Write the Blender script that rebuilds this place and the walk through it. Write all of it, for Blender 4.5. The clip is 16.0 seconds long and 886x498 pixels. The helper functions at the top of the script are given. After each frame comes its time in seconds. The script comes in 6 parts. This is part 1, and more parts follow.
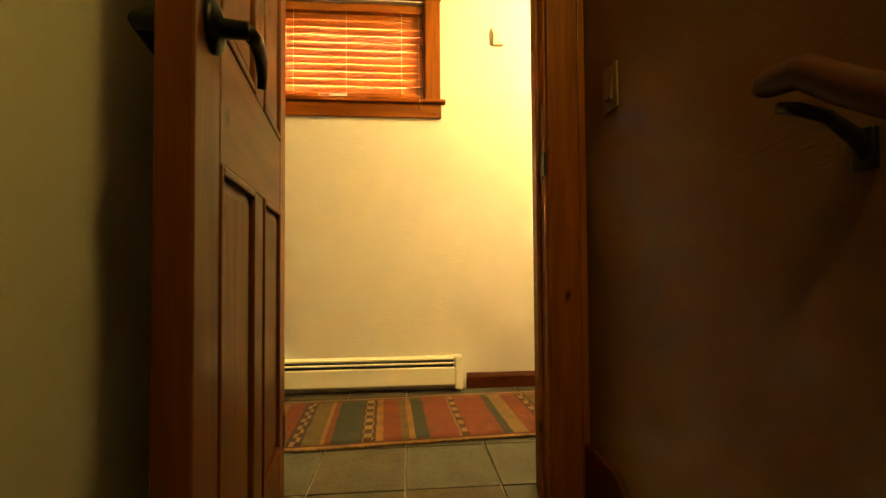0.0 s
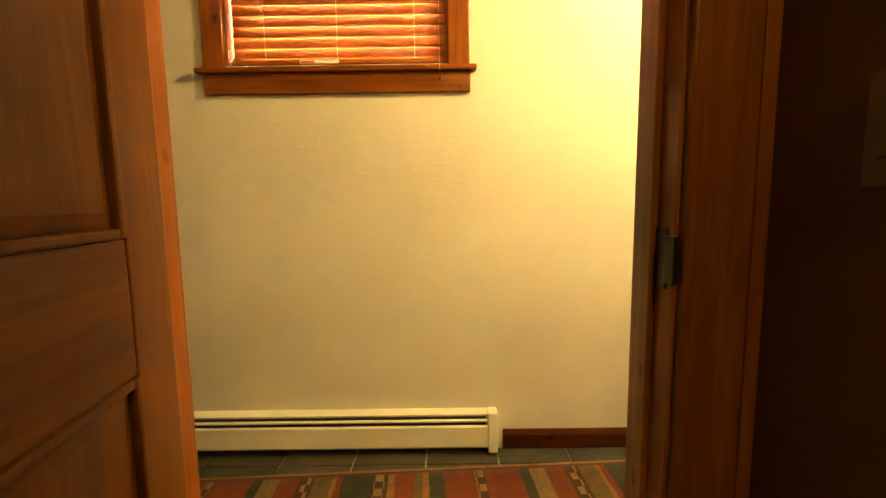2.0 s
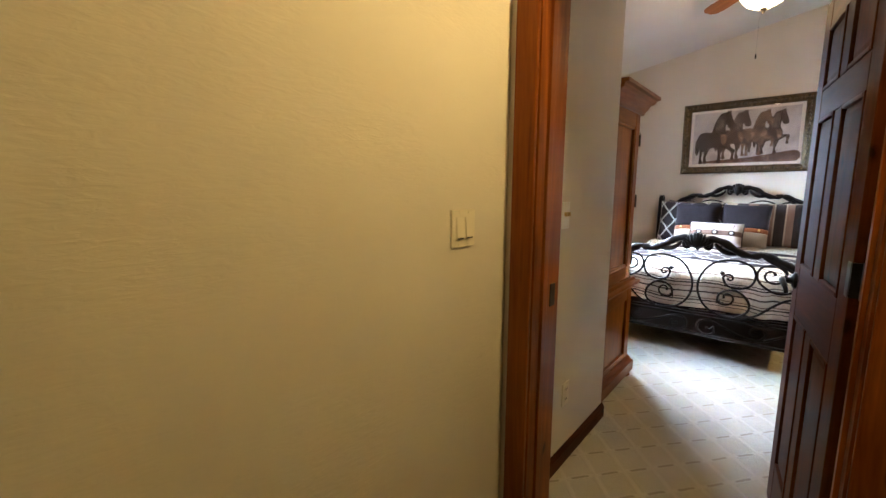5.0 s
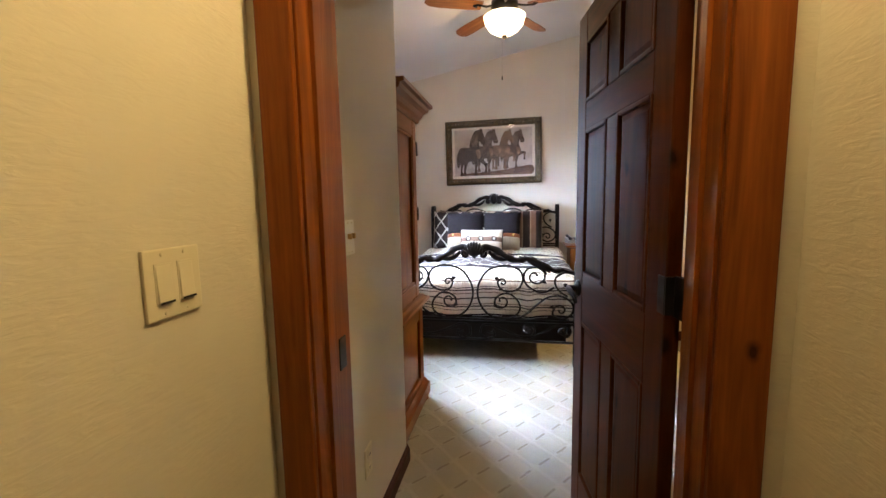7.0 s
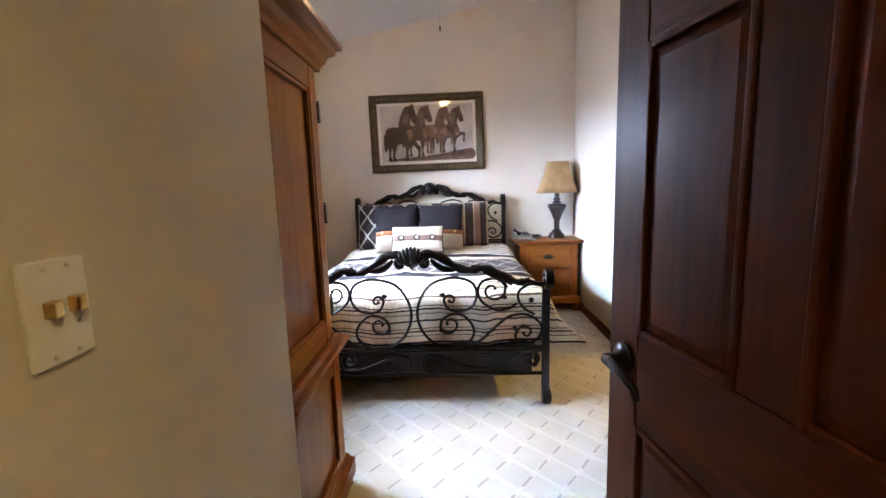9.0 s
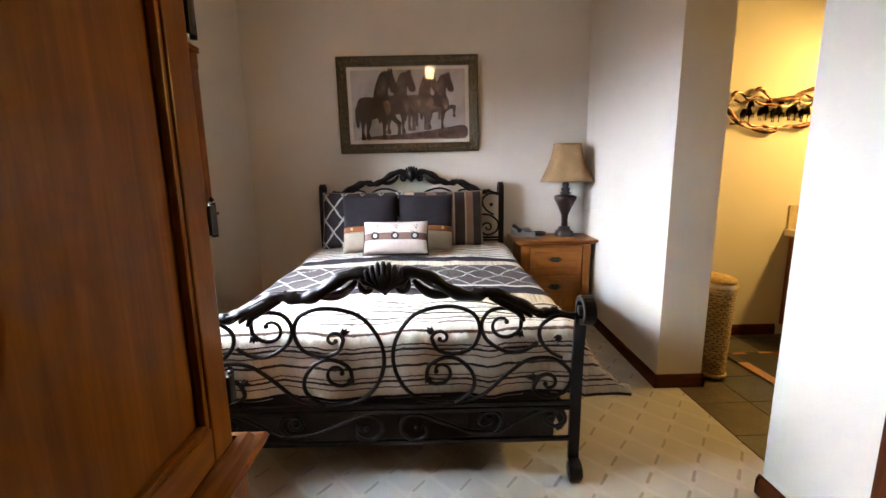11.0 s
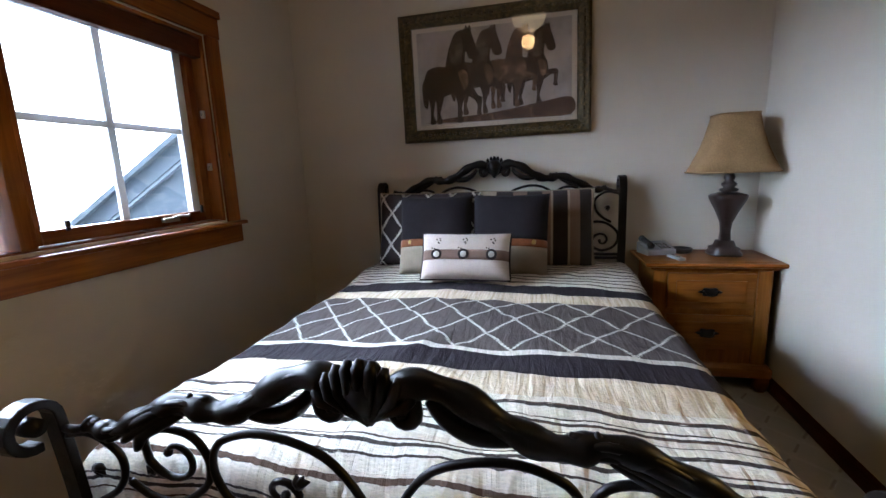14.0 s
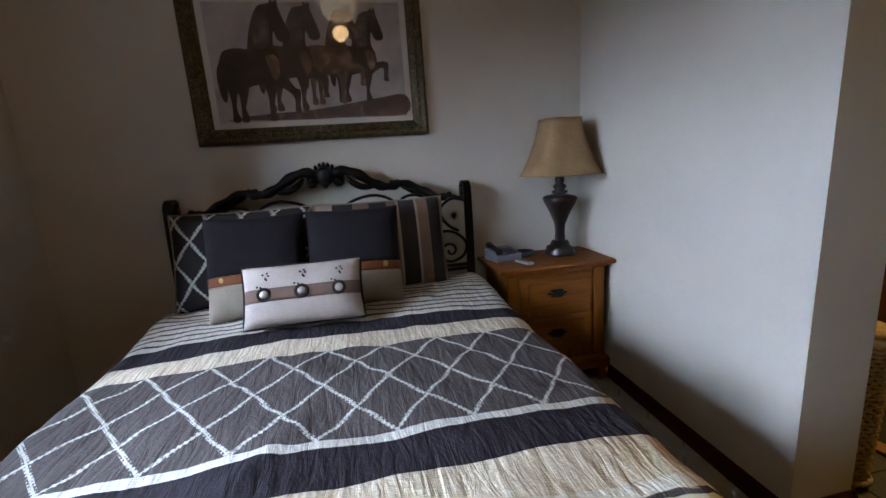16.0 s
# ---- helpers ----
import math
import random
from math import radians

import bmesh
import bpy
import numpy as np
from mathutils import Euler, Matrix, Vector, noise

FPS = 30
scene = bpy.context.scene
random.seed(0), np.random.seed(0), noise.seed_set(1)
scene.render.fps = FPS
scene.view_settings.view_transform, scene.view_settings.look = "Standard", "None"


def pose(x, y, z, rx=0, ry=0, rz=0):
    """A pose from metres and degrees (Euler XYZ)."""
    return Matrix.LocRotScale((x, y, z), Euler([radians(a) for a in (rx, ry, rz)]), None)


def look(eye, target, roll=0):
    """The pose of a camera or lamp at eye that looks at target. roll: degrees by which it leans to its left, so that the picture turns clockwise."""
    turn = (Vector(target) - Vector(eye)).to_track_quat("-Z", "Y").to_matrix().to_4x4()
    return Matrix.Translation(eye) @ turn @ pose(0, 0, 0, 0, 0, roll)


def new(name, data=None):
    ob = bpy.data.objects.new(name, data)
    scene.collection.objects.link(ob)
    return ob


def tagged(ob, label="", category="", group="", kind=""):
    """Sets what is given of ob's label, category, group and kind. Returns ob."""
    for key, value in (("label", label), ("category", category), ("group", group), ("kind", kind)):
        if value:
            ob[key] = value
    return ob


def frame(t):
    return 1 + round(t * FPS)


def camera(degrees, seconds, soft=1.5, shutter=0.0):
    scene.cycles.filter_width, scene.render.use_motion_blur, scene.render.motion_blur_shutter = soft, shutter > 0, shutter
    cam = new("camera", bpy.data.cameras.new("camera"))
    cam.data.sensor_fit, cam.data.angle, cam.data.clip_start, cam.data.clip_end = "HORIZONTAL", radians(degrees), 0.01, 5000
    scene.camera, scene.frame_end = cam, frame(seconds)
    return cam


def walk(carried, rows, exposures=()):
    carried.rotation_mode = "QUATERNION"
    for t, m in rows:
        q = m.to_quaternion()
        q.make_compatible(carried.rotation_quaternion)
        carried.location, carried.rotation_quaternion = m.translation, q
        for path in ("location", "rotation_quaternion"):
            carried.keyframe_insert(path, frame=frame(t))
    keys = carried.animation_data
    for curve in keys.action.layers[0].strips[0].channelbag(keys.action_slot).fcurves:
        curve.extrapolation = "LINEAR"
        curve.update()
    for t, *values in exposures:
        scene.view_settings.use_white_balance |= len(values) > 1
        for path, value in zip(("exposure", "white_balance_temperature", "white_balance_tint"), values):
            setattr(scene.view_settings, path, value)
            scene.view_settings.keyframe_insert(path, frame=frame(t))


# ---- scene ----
cam = camera(92.5, 16.0)
PATH = [
    (0, (0.844, 0.27, 0.726), (1.008, 2.263, 0.78), -0.4),
    (0.5, (0.851, 0.404, 0.809), (1.006, 2.397, 0.778), -0.9),
    (1, (0.878, 0.581, 0.9), (1.093, 2.569, 0.862), -0.3),
    (1.5, (0.898, 0.731, 0.986), (1.086, 2.718, 0.86), 0.6),
    (2, (0.922, 0.893, 1.098), (0.916, 2.881, 0.877), -0.8),
    (2.5, (0.93, 1.05, 1.144), (0.998, 3.033, 0.894), 1.8),
    (3, (0.931, 1.241, 1.401), (1.145, 3.192, 1.019), 1.8),
    (3.5, (0.982, 1.382, 1.342), (1.38, 3.316, 1.025), 1.4),
    (4, (0.962, 1.663, 1.368), (1.755, 3.473, 1.06), 2.3),
    (4.5, (1.008, 1.833, 1.359), (2.193, 3.42, 1.077), 0.2),
    (5, (1.012, 1.914, 1.347), (2.538, 3.174, 1.059), 0.3),
    (7.5, (1.617, 2.184, 1.353), (3.587, 2.371, 1.064), -1.6),
    (8, (1.819, 2.236, 1.341), (3.789, 2.29, 1.0), -1.7),
    (8.5, (2.082, 2.24, 1.352), (4.061, 2.285, 1.066), -2.0),
    (11, (3.17, 2.286, 1.351), (5.138, 2.227, 0.996), -0.8),
    (11.5, (3.37, 2.271, 1.357), (5.345, 2.168, 1.056), -1.5),
    (12, (3.545, 2.233, 1.359), (5.512, 2.134, 1.011), -2.0),
    (12.5, (3.727, 2.15, 1.358), (5.697, 2.228, 1.022), -1.2),
    (13, (3.843, 2.113, 1.354), (5.791, 2.362, 0.975), -1.5),
    (13.5, (3.99, 2.14, 1.328), (5.933, 2.45, 0.967), -1.1),
    (14, (4.16, 2.173, 1.327), (6.08, 2.6, 0.966), -2.2),
    (14.5, (4.303, 2.208, 1.323), (6.203, 2.657, 0.891), -1.7),
    (15, (4.468, 2.274, 1.319), (6.387, 2.663, 0.912), -3.2),
    (15.5, (4.559, 2.309, 1.345), (6.51, 2.356, 0.91), -2.5),
    (16, (4.579, 2.321, 1.371), (6.497, 1.916, 0.973), -3.4),
]
EXPOSURES = [
    (0.0, 3.1, 7100, 11),
    (2.0, 2.8, 6800, 11),
    (3.0, 2.0, 6600, 13),
    (4.0, 1.4, 6300, 14),
    (5.0, 0.85, 6000, 14),
    (7.5, 0.9, 6000, 17),
    (8.5, 0.95, 5800, 17),
    (11.0, 0.2, 6750, 18),
    (12.0, -0.02, 6650, 16),
    (13.0, -0.46, 6350, 14),
    (14.0, -0.82, 6100, 14),
    (15.0, -1.2, 5900, 14),
    (15.5, -1.34, 5850, 14),
    (16.0, -1.25, 5950, 14),
]
walk(cam, [(t, look(eye, target, roll)) for t, eye, target, roll in PATH], EXPOSURES)


# ---- world and large lights ----
SKY_GLOW = 56.0
world = bpy.data.worlds.new("sky")
scene.world = world
world.use_nodes = True
wn = world.node_tree
sky = wn.nodes.new("ShaderNodeTexSky")
sky.sky_type = "NISHITA"
sky.sun_disc = False
sky.sun_elevation, sky.sun_rotation = radians(38), radians(200)
sky.air_density, sky.dust_density = 1.0, 3.0
wn.nodes["Background"].inputs["Strength"].default_value = 0.12
wn.links.new(sky.outputs["Color"], wn.nodes["Background"].inputs["Color"])

sun_data = bpy.data.lights.new("sun", "SUN")
sun_data.energy, sun_data.angle, sun_data.color = 3.0, radians(4), (1.0, 0.96, 0.9)
sun = new("sun", sun_data)
sun.matrix_world = look((0, 0, 0), (math.sin(radians(20)), 0.8, -0.75))


def area(name, at, target, sx, sy, watts, color):
    data = bpy.data.lights.new(name, "AREA")
    data.shape, data.size, data.size_y = "RECTANGLE", sx, sy
    data.energy, data.color = watts, color
    ob = new(name, data)
    ob.matrix_world = look(at, target)
    return ob


def bulb(name, at, radius, watts, color):
    data = bpy.data.lights.new(name, "POINT")
    data.energy, data.color, data.shadow_soft_size = watts, color, radius
    ob = new(name, data)
    ob.location = at
    return ob


WARM = (1.0, 0.72, 0.26)
bulb("hall_bulb", (2.12, 1.84, 2.33), 0.12, 15.2, WARM)
bulb("stair_bulb", (1.25, 0.05, 2.2), 0.06, 3.8, (1.0, 0.74, 0.16))
bulb("fan_bulb", (5.25, 2.255, 2.62), 0.07, 6.5, (1.0, 0.62, 0.26))
area("vanity_bar", (5.75, -1.0, 2.15), (5.9, 0.2, 0.9), 0.7, 0.12, 36, (1.0, 0.64, 0.17))


# ---- materials ----
def material(name, color=(0.5, 0.5, 0.5), rough=0.6, metal=0.0):
    m = bpy.data.materials.new(name)
    m.use_nodes = True
    b = m.node_tree.nodes["Principled BSDF"]
    b.inputs["Base Color"].default_value = (*color, 1)
    b.inputs["Roughness"].default_value = rough
    b.inputs["Metallic"].default_value = metal
    return m, m.node_tree, b


def node(nt, kind, **inputs):
    n = nt.nodes.new(kind)
    for key, value in inputs.items():
        n.inputs[key.replace("_", " ")].default_value = value
    return n


def ramp(nt, fac, stops, interpolation="LINEAR"):
    r = nt.nodes.new("ShaderNodeValToRGB")
    r.color_ramp.interpolation = interpolation
    e = r.color_ramp.elements
    while len(e) < len(stops):
        e.new(0.5)
    for el, (p, c) in zip(e, stops):
        el.position, el.color = p, (*c, 1)
    nt.links.new(fac, r.inputs["Fac"])
    return r.outputs["Color"]


def coords(nt, scale=(1, 1, 1), rot=(0, 0, 0), loc=(0, 0, 0), kind="Object"):
    tc = nt.nodes.new("ShaderNodeTexCoord")
    mp = nt.nodes.new("ShaderNodeMapping")
    mp.inputs["Scale"].default_value = scale
    mp.inputs["Rotation"].default_value = rot
    mp.inputs["Location"].default_value = loc
    nt.links.new(tc.outputs[kind], mp.inputs["Vector"])
    return mp.outputs["Vector"]


def noise_tex(nt, vec, scale, detail=4.0, rough=0.55, distortion=0.0):
    n = node(nt, "ShaderNodeTexNoise", Scale=scale, Detail=detail, Roughness=rough, Distortion=distortion)
    nt.links.new(vec, n.inputs["Vector"])
    return n.outputs["Fac"]


def math_node(nt, op, a, b=0.0, c=0.0):
    n = nt.nodes.new("ShaderNodeMath")
    n.operation = op
    for i, v in enumerate((a, b, c)):
        if isinstance(v, (int, float)):
            n.inputs[i].default_value = v
        else:
            nt.links.new(v, n.inputs[i])
    return n.outputs[0]


def mix(nt, fac, a, b, kind="MIX"):
    n = nt.nodes.new("ShaderNodeMix")
    n.data_type, n.blend_type = "RGBA", kind
    for i, v in ((0, fac), (6, a), (7, b)):
        if isinstance(v, (int, float)):
            n.inputs[i].default_value = v
        elif isinstance(v, tuple):
            n.inputs[i].default_value = (*v, 1)
        else:
            nt.links.new(v, n.inputs[i])
    return n.outputs[2]


def bump(nt, bsdf, height, strength=0.3, distance=0.01):
    n = node(nt, "ShaderNodeBump", Strength=strength, Distance=distance)
    nt.links.new(height, n.inputs["Height"])
    nt.links.new(n.outputs["Normal"], bsdf.inputs["Normal"])


def island_random(nt):
    """A number of its own for each object."""
    return nt.nodes.new("ShaderNodeObjectInfo").outputs["Random"]


def plaster(name, color):
    m, nt, b = material(name, color, 0.62)
    v = coords(nt)
    flat = coords(nt, (1.0, 1.0, 4.2))
    fine = noise_tex(nt, flat, 21, 4.0, 0.55, 0.9)
    broad = noise_tex(nt, v, 1.3, 3.0)
    tone = ramp(nt, broad, [(0.3, tuple(c * 0.95 for c in color)), (0.7, tuple(min(1, c * 1.03) for c in color))])
    nt.links.new(tone, b.inputs["Base Color"])
    ridge = ramp(nt, fine, [(0.36, (0, 0, 0)), (0.66, (1, 1, 1))])
    b.inputs["Specular IOR Level"].default_value = 0.2
    bump(nt, b, ridge, 0.13, 0.004)
    return m


def wood(name, axis, dark, light, rough=0.36, knots=True, coat=0.07):
    """Stained knotty wood with its grain along one axis of the object."""
    m, nt, b = material(name, light, rough)
    sc = [9.0, 9.0, 9.0]
    sc[axis] = 0.8
    rnd = island_random(nt)
    tc = nt.nodes.new("ShaderNodeTexCoord")
    shift = nt.nodes.new("ShaderNodeVectorMath")
    shift.operation = "ADD"
    nt.links.new(tc.outputs["Object"], shift.inputs[0])
    spread = math_node(nt, "MULTIPLY", rnd, 37.0)
    comb = nt.nodes.new("ShaderNodeCombineXYZ")
    for i in range(3):
        nt.links.new(spread, comb.inputs[i])
    nt.links.new(comb.outputs[0], shift.inputs[1])
    mp = nt.nodes.new("ShaderNodeMapping")
    mp.inputs["Scale"].default_value = sc
    nt.links.new(shift.outputs[0], mp.inputs["Vector"])
    broad = noise_tex(nt, mp.outputs["Vector"], 1.6, 4.0, 0.6, 1.4)
    sc2 = [120.0, 120.0, 120.0]
    sc2[axis] = 2.5
    mp2 = nt.nodes.new("ShaderNodeMapping")
    mp2.inputs["Scale"].default_value = sc2
    nt.links.new(shift.outputs[0], mp2.inputs["Vector"])
    grain = noise_tex(nt, mp2.outputs["Vector"], 1.0, 3.0, 0.6)
    col = ramp(nt, broad, [(0.28, dark), (0.72, light)])
    fine = ramp(nt, grain, [(0.3, (0.72, 0.68, 0.62)), (0.7, (1.06, 1.04, 1.0))])
    col = mix(nt, 0.7, col, fine, "MULTIPLY")
    if knots:
        sp = nt.nodes.new("ShaderNodeSeparateXYZ")
        nt.links.new(shift.outputs[0], sp.inputs[0])
        cross = [sp.outputs[i] for i in range(3) if i != axis]
        cb = nt.nodes.new("ShaderNodeCombineXYZ")
        nt.links.new(math_node(nt, "MULTIPLY", math_node(nt, "ADD", cross[0], cross[1]), 5.5), cb.inputs[0])
        nt.links.new(math_node(nt, "MULTIPLY", sp.outputs[axis], 3.4), cb.inputs[1])
        warp = node(nt, "ShaderNodeTexNoise", Scale=3.5, Detail=2.0)
        nt.links.new(cb.outputs[0], warp.inputs["Vector"])
        bent = nt.nodes.new("ShaderNodeVectorMath")
        bent.operation = "MULTIPLY_ADD"
        nt.links.new(warp.outputs["Color"], bent.inputs[0])
        bent.inputs[1].default_value = (0.22, 0.22, 0.0)
        nt.links.new(cb.outputs[0], bent.inputs[2])
        vo = node(nt, "ShaderNodeTexVoronoi", Scale=1.0, Randomness=1.0)
        vo.voronoi_dimensions = "2D"
        nt.links.new(bent.outputs[0], vo.inputs["Vector"])
        cell = nt.nodes.new("ShaderNodeSeparateColor")
        nt.links.new(vo.outputs["Color"], cell.inputs[0])
        size = math_node(nt, "MULTIPLY", math_node(nt, "MAXIMUM", math_node(nt, "SUBTRACT", 0.72, cell.outputs[0]), 0.0), 0.22)
        spot = ramp(nt, math_node(nt, "ADD", vo.outputs["Distance"], size), [(0.035, (1, 1, 1)), (0.06, (0.5, 0.5, 0.5)), (0.10, (0, 0, 0))])
        col = mix(nt, spot, col, tuple(c * 0.3 for c in dark))
    nt.links.new(col, b.inputs["Base Color"])
    b.inputs["Coat Weight"].default_value = coat
    b.inputs["Specular IOR Level"].default_value = 0.13
    b.inputs["Coat Roughness"].default_value = 0.22
    bump(nt, b, grain, 0.08, 0.002)
    return m


WALL = plaster("warm_white_plaster", (0.67, 0.62, 0.54))
CEIL = plaster("ceiling_white_plaster", (0.72, 0.71, 0.70))
HONEY_D, HONEY_L = (0.135, 0.032, 0.004), (0.29, 0.088, 0.011)
PINE = [wood("pine_grain_" + "xyz"[i], i, HONEY_D, HONEY_L) for i in range(3)]
RED_D, RED_L = (0.042, 0.0085, 0.0013), (0.095, 0.021, 0.0027)
DOOR_WOOD = [wood("stair_door_grain_" + "xyz"[i], i, (0.078, 0.02, 0.0015), (0.16, 0.048, 0.003), 0.46) for i in range(3)]
REDWOOD = [wood("alder_grain_" + "xyz"[i], i, RED_D, RED_L, 0.52, True, 0.04) for i in range(3)]
ARM_D, ARM_L = (0.14, 0.044, 0.006), (0.25, 0.088, 0.012)
ARMOIRE_WOOD = [wood("armoire_grain_" + "xyz"[i], i, ARM_D, ARM_L, 0.34, False) for i in range(3)]


def slate_material():
    m, nt, b = material("slate", (0.1, 0.1, 0.09), 0.5)
    rnd = island_random(nt)
    col = ramp(nt, rnd, [(0.0, (0.054, 0.056, 0.048)), (0.35, (0.072, 0.066, 0.046)), (0.6, (0.04, 0.043, 0.042)), (0.85, (0.086, 0.061, 0.036)), (1.0, (0.05, 0.054, 0.043))])
    v = coords(nt, kind="Generated", loc=(0, 0, 0))
    geo = nt.nodes.new("ShaderNodeNewGeometry")
    n1 = noise_tex(nt, geo.outputs["Position"], 7.0, 5.0, 0.6, 1.0)
    n2 = noise_tex(nt, geo.outputs["Position"], 60.0, 4.0, 0.6)
    shade = ramp(nt, n1, [(0.3, (0.62, 0.6, 0.58)), (0.7, (1.3, 1.2, 1.05))])
    nt.links.new(mix(nt, 1.0, col, shade, "MULTIPLY"), b.inputs["Base Color"])
    nt.links.new(ramp(nt, n2, [(0.3, (0.36, 0.36, 0.36)), (0.7, (0.6, 0.6, 0.6))]), b.inputs["Roughness"])
    bump(nt, b, math_node(nt, "ADD", n1, math_node(nt, "MULTIPLY", n2, 0.25)), 0.35, 0.006)
    return m


SLATE = slate_material()
GROUT, nt, b = material("grout", (0.46, 0.42, 0.34), 0.85)
bump(nt, b, noise_tex(nt, coords(nt), 300, 3.0), 0.3, 0.002)


def carpet_material():
    m, nt, b = material("cut_loop_carpet", (0.5, 0.45, 0.38), 0.95)
    geo = nt.nodes.new("ShaderNodeNewGeometry")
    sep = nt.nodes.new("ShaderNodeSeparateXYZ")
    nt.links.new(geo.outputs["Position"], sep.inputs[0])
    dx, dy = math_node(nt, "SUBTRACT", sep.outputs[0], 3.883), math_node(nt, "SUBTRACT", sep.outputs[1], 2.313)
    wob = math_node(nt, "MULTIPLY", math_node(nt, "SUBTRACT", noise_tex(nt, geo.outputs["Position"], 9.0, 3.0), 0.5), 0.10)
    # slanting cells: a runs along the sheared dashes, b across them
    a = math_node(nt, "SUBTRACT", math_node(nt, "MULTIPLY", dx, 4.5), math_node(nt, "MULTIPLY", dy, 4.875))
    c = math_node(nt, "ADD", math_node(nt, "ADD", math_node(nt, "MULTIPLY", dx, 4.04), math_node(nt, "MULTIPLY", dy, 4.875)), wob)
    off_a, off_c = math_node(nt, "PINGPONG", a, 0.5), math_node(nt, "PINGPONG", c, 0.5)
    dash = math_node(nt, "MULTIPLY", ramp(nt, off_c, [(0.02, (1, 1, 1)), (0.06, (0, 0, 0))]), ramp(nt, off_a, [(0.24, (1, 1, 1)), (0.32, (0, 0, 0))]))
    seam = ramp(nt, math_node(nt, "MINIMUM", off_c, math_node(nt, "SUBTRACT", 0.5, off_a)), [(0.03, (1, 1, 1)), (0.11, (0, 0, 0))])
    line = dash
    n1 = noise_tex(nt, geo.outputs["Position"], 3.0, 4.0)
    n2 = noise_tex(nt, geo.outputs["Position"], 420.0, 2.0)
    base = ramp(nt, n1, [(0.3, (0.43, 0.405, 0.36)), (0.7, (0.51, 0.485, 0.435))])
    base = mix(nt, 0.5, base, ramp(nt, n2, [(0.3, (0.7, 0.7, 0.7)), (0.7, (1.1, 1.1, 1.1))]), "MULTIPLY")
    col = mix(nt, math_node(nt, "MULTIPLY", seam, 0.30), base, (0.60, 0.58, 0.54))
    col = mix(nt, math_node(nt, "MULTIPLY", line, 0.55), col, (0.17, 0.14, 0.105))
    nt.links.new(col, b.inputs["Base Color"])
    b.inputs["Specular IOR Level"].default_value = 0.1
    h = math_node(nt, "SUBTRACT", math_node(nt, "ADD", math_node(nt, "MULTIPLY", n2, 0.5), math_node(nt, "MULTIPLY", seam, 0.5)), line)
    bump(nt, b, h, 0.5, 0.006)
    return m


CARPET = carpet_material()


# ---- mesh helpers ----
def add_box(bm, x0, x1, y0, y1, z0, z1, bevel=0.0, matrix=None):
    """A box between the given planes, with softened edges."""
    made = bmesh.ops.create_cube(bm, size=1.0)["verts"]
    for v in made:
        v.co = Vector(((x0 + x1) / 2 + v.co.x * (x1 - x0), (y0 + y1) / 2 + v.co.y * (y1 - y0), (z0 + z1) / 2 + v.co.z * (z1 - z0)))
    if bevel > 0:
        edges = list({e for v in made for e in v.link_edges})
        made = [v for f in bmesh.ops.bevel(bm, geom=edges, offset=bevel, segments=2, affect="EDGES", profile=0.6)["faces"] for v in f.verts] + [v for v in made if v.is_valid]
        made = list(set(made))
    if matrix is not None:
        for v in made:
            v.co = matrix @ v.co
    return made


def add_lathe(bm, profile, steps=24, center=(0, 0, 0), squash=(1, 1), power=2.0):
    """A solid of revolution about z from (radius, height) pairs; power over 2 squares its plan."""
    rings = []
    for r, z in profile:
        ring = []
        for i in range(steps):
            a = 2 * math.pi * i / steps
            c, s = math.cos(a), math.sin(a)
            k = (abs(c) ** power + abs(s) ** power) ** (-1 / power)
            ring.append(bm.verts.new((center[0] + r * c * k * squash[0], center[1] + r * s * k * squash[1], center[2] + z)))
        rings.append(ring)
    for a, c in zip(rings, rings[1:]):
        for i in range(steps):
            bm.faces.new((a[i], a[(i + 1) % steps], c[(i + 1) % steps], c[i]))
    for ring, flip in ((rings[0], True), (rings[-1], False)):
        if profile[0 if flip else -1][0] > 1e-4:
            bm.faces.new(list(reversed(ring)) if flip else ring)


def add_tube(bm, points, radius, sides=8, closed=False):
    """A round bar along the points; radius is one number or one for each point."""
    pts = [Vector(p) for p in points]
    n = len(pts)
    radii = radius if isinstance(radius, (list, tuple)) else [radius] * n
    rings, up = [], None
    for i, p in enumerate(pts):
        a = pts[(i - 1) % n] if closed or i else p
        c = pts[(i + 1) % n] if closed or i < n - 1 else p
        d = (c - a).normalized()
        if up is None:
            up = d.orthogonal().normalized()
        up = (up - d * up.dot(d)).normalized()
        side = d.cross(up)
        rings.append([bm.verts.new(p + (up * math.cos(2 * math.pi * k / sides) + side * math.sin(2 * math.pi * k / sides)) * radii[i]) for k in range(sides)])
    pairs = list(zip(rings, rings[1:])) + ([(rings[-1], rings[0])] if closed else [])
    for a, c in pairs:
        for k in range(sides):
            bm.faces.new((a[k], a[(k + 1) % sides], c[(k + 1) % sides], c[k]))
    if not closed:
        bm.faces.new(list(reversed(rings[0])))
        bm.faces.new(rings[-1])


def add_sweep(bm, section, points, closed=False):
    """A flat section of (out, up) pairs swept level along points that carry (x, y, z, out_x, out_y)."""
    rings = [[bm.verts.new((x + o * ox, y + o * oy, z + u)) for o, u in section] for x, y, z, ox, oy in points]
    k = len(section)
    for a, c in list(zip(rings, rings[1:])) + ([(rings[-1], rings[0])] if closed else []):
        for i in range(k):
            bm.faces.new((a[i], a[(i + 1) % k], c[(i + 1) % k], c[i]))
    if not closed:
        bm.faces.new(list(reversed(rings[0])))
        bm.faces.new(rings[-1])


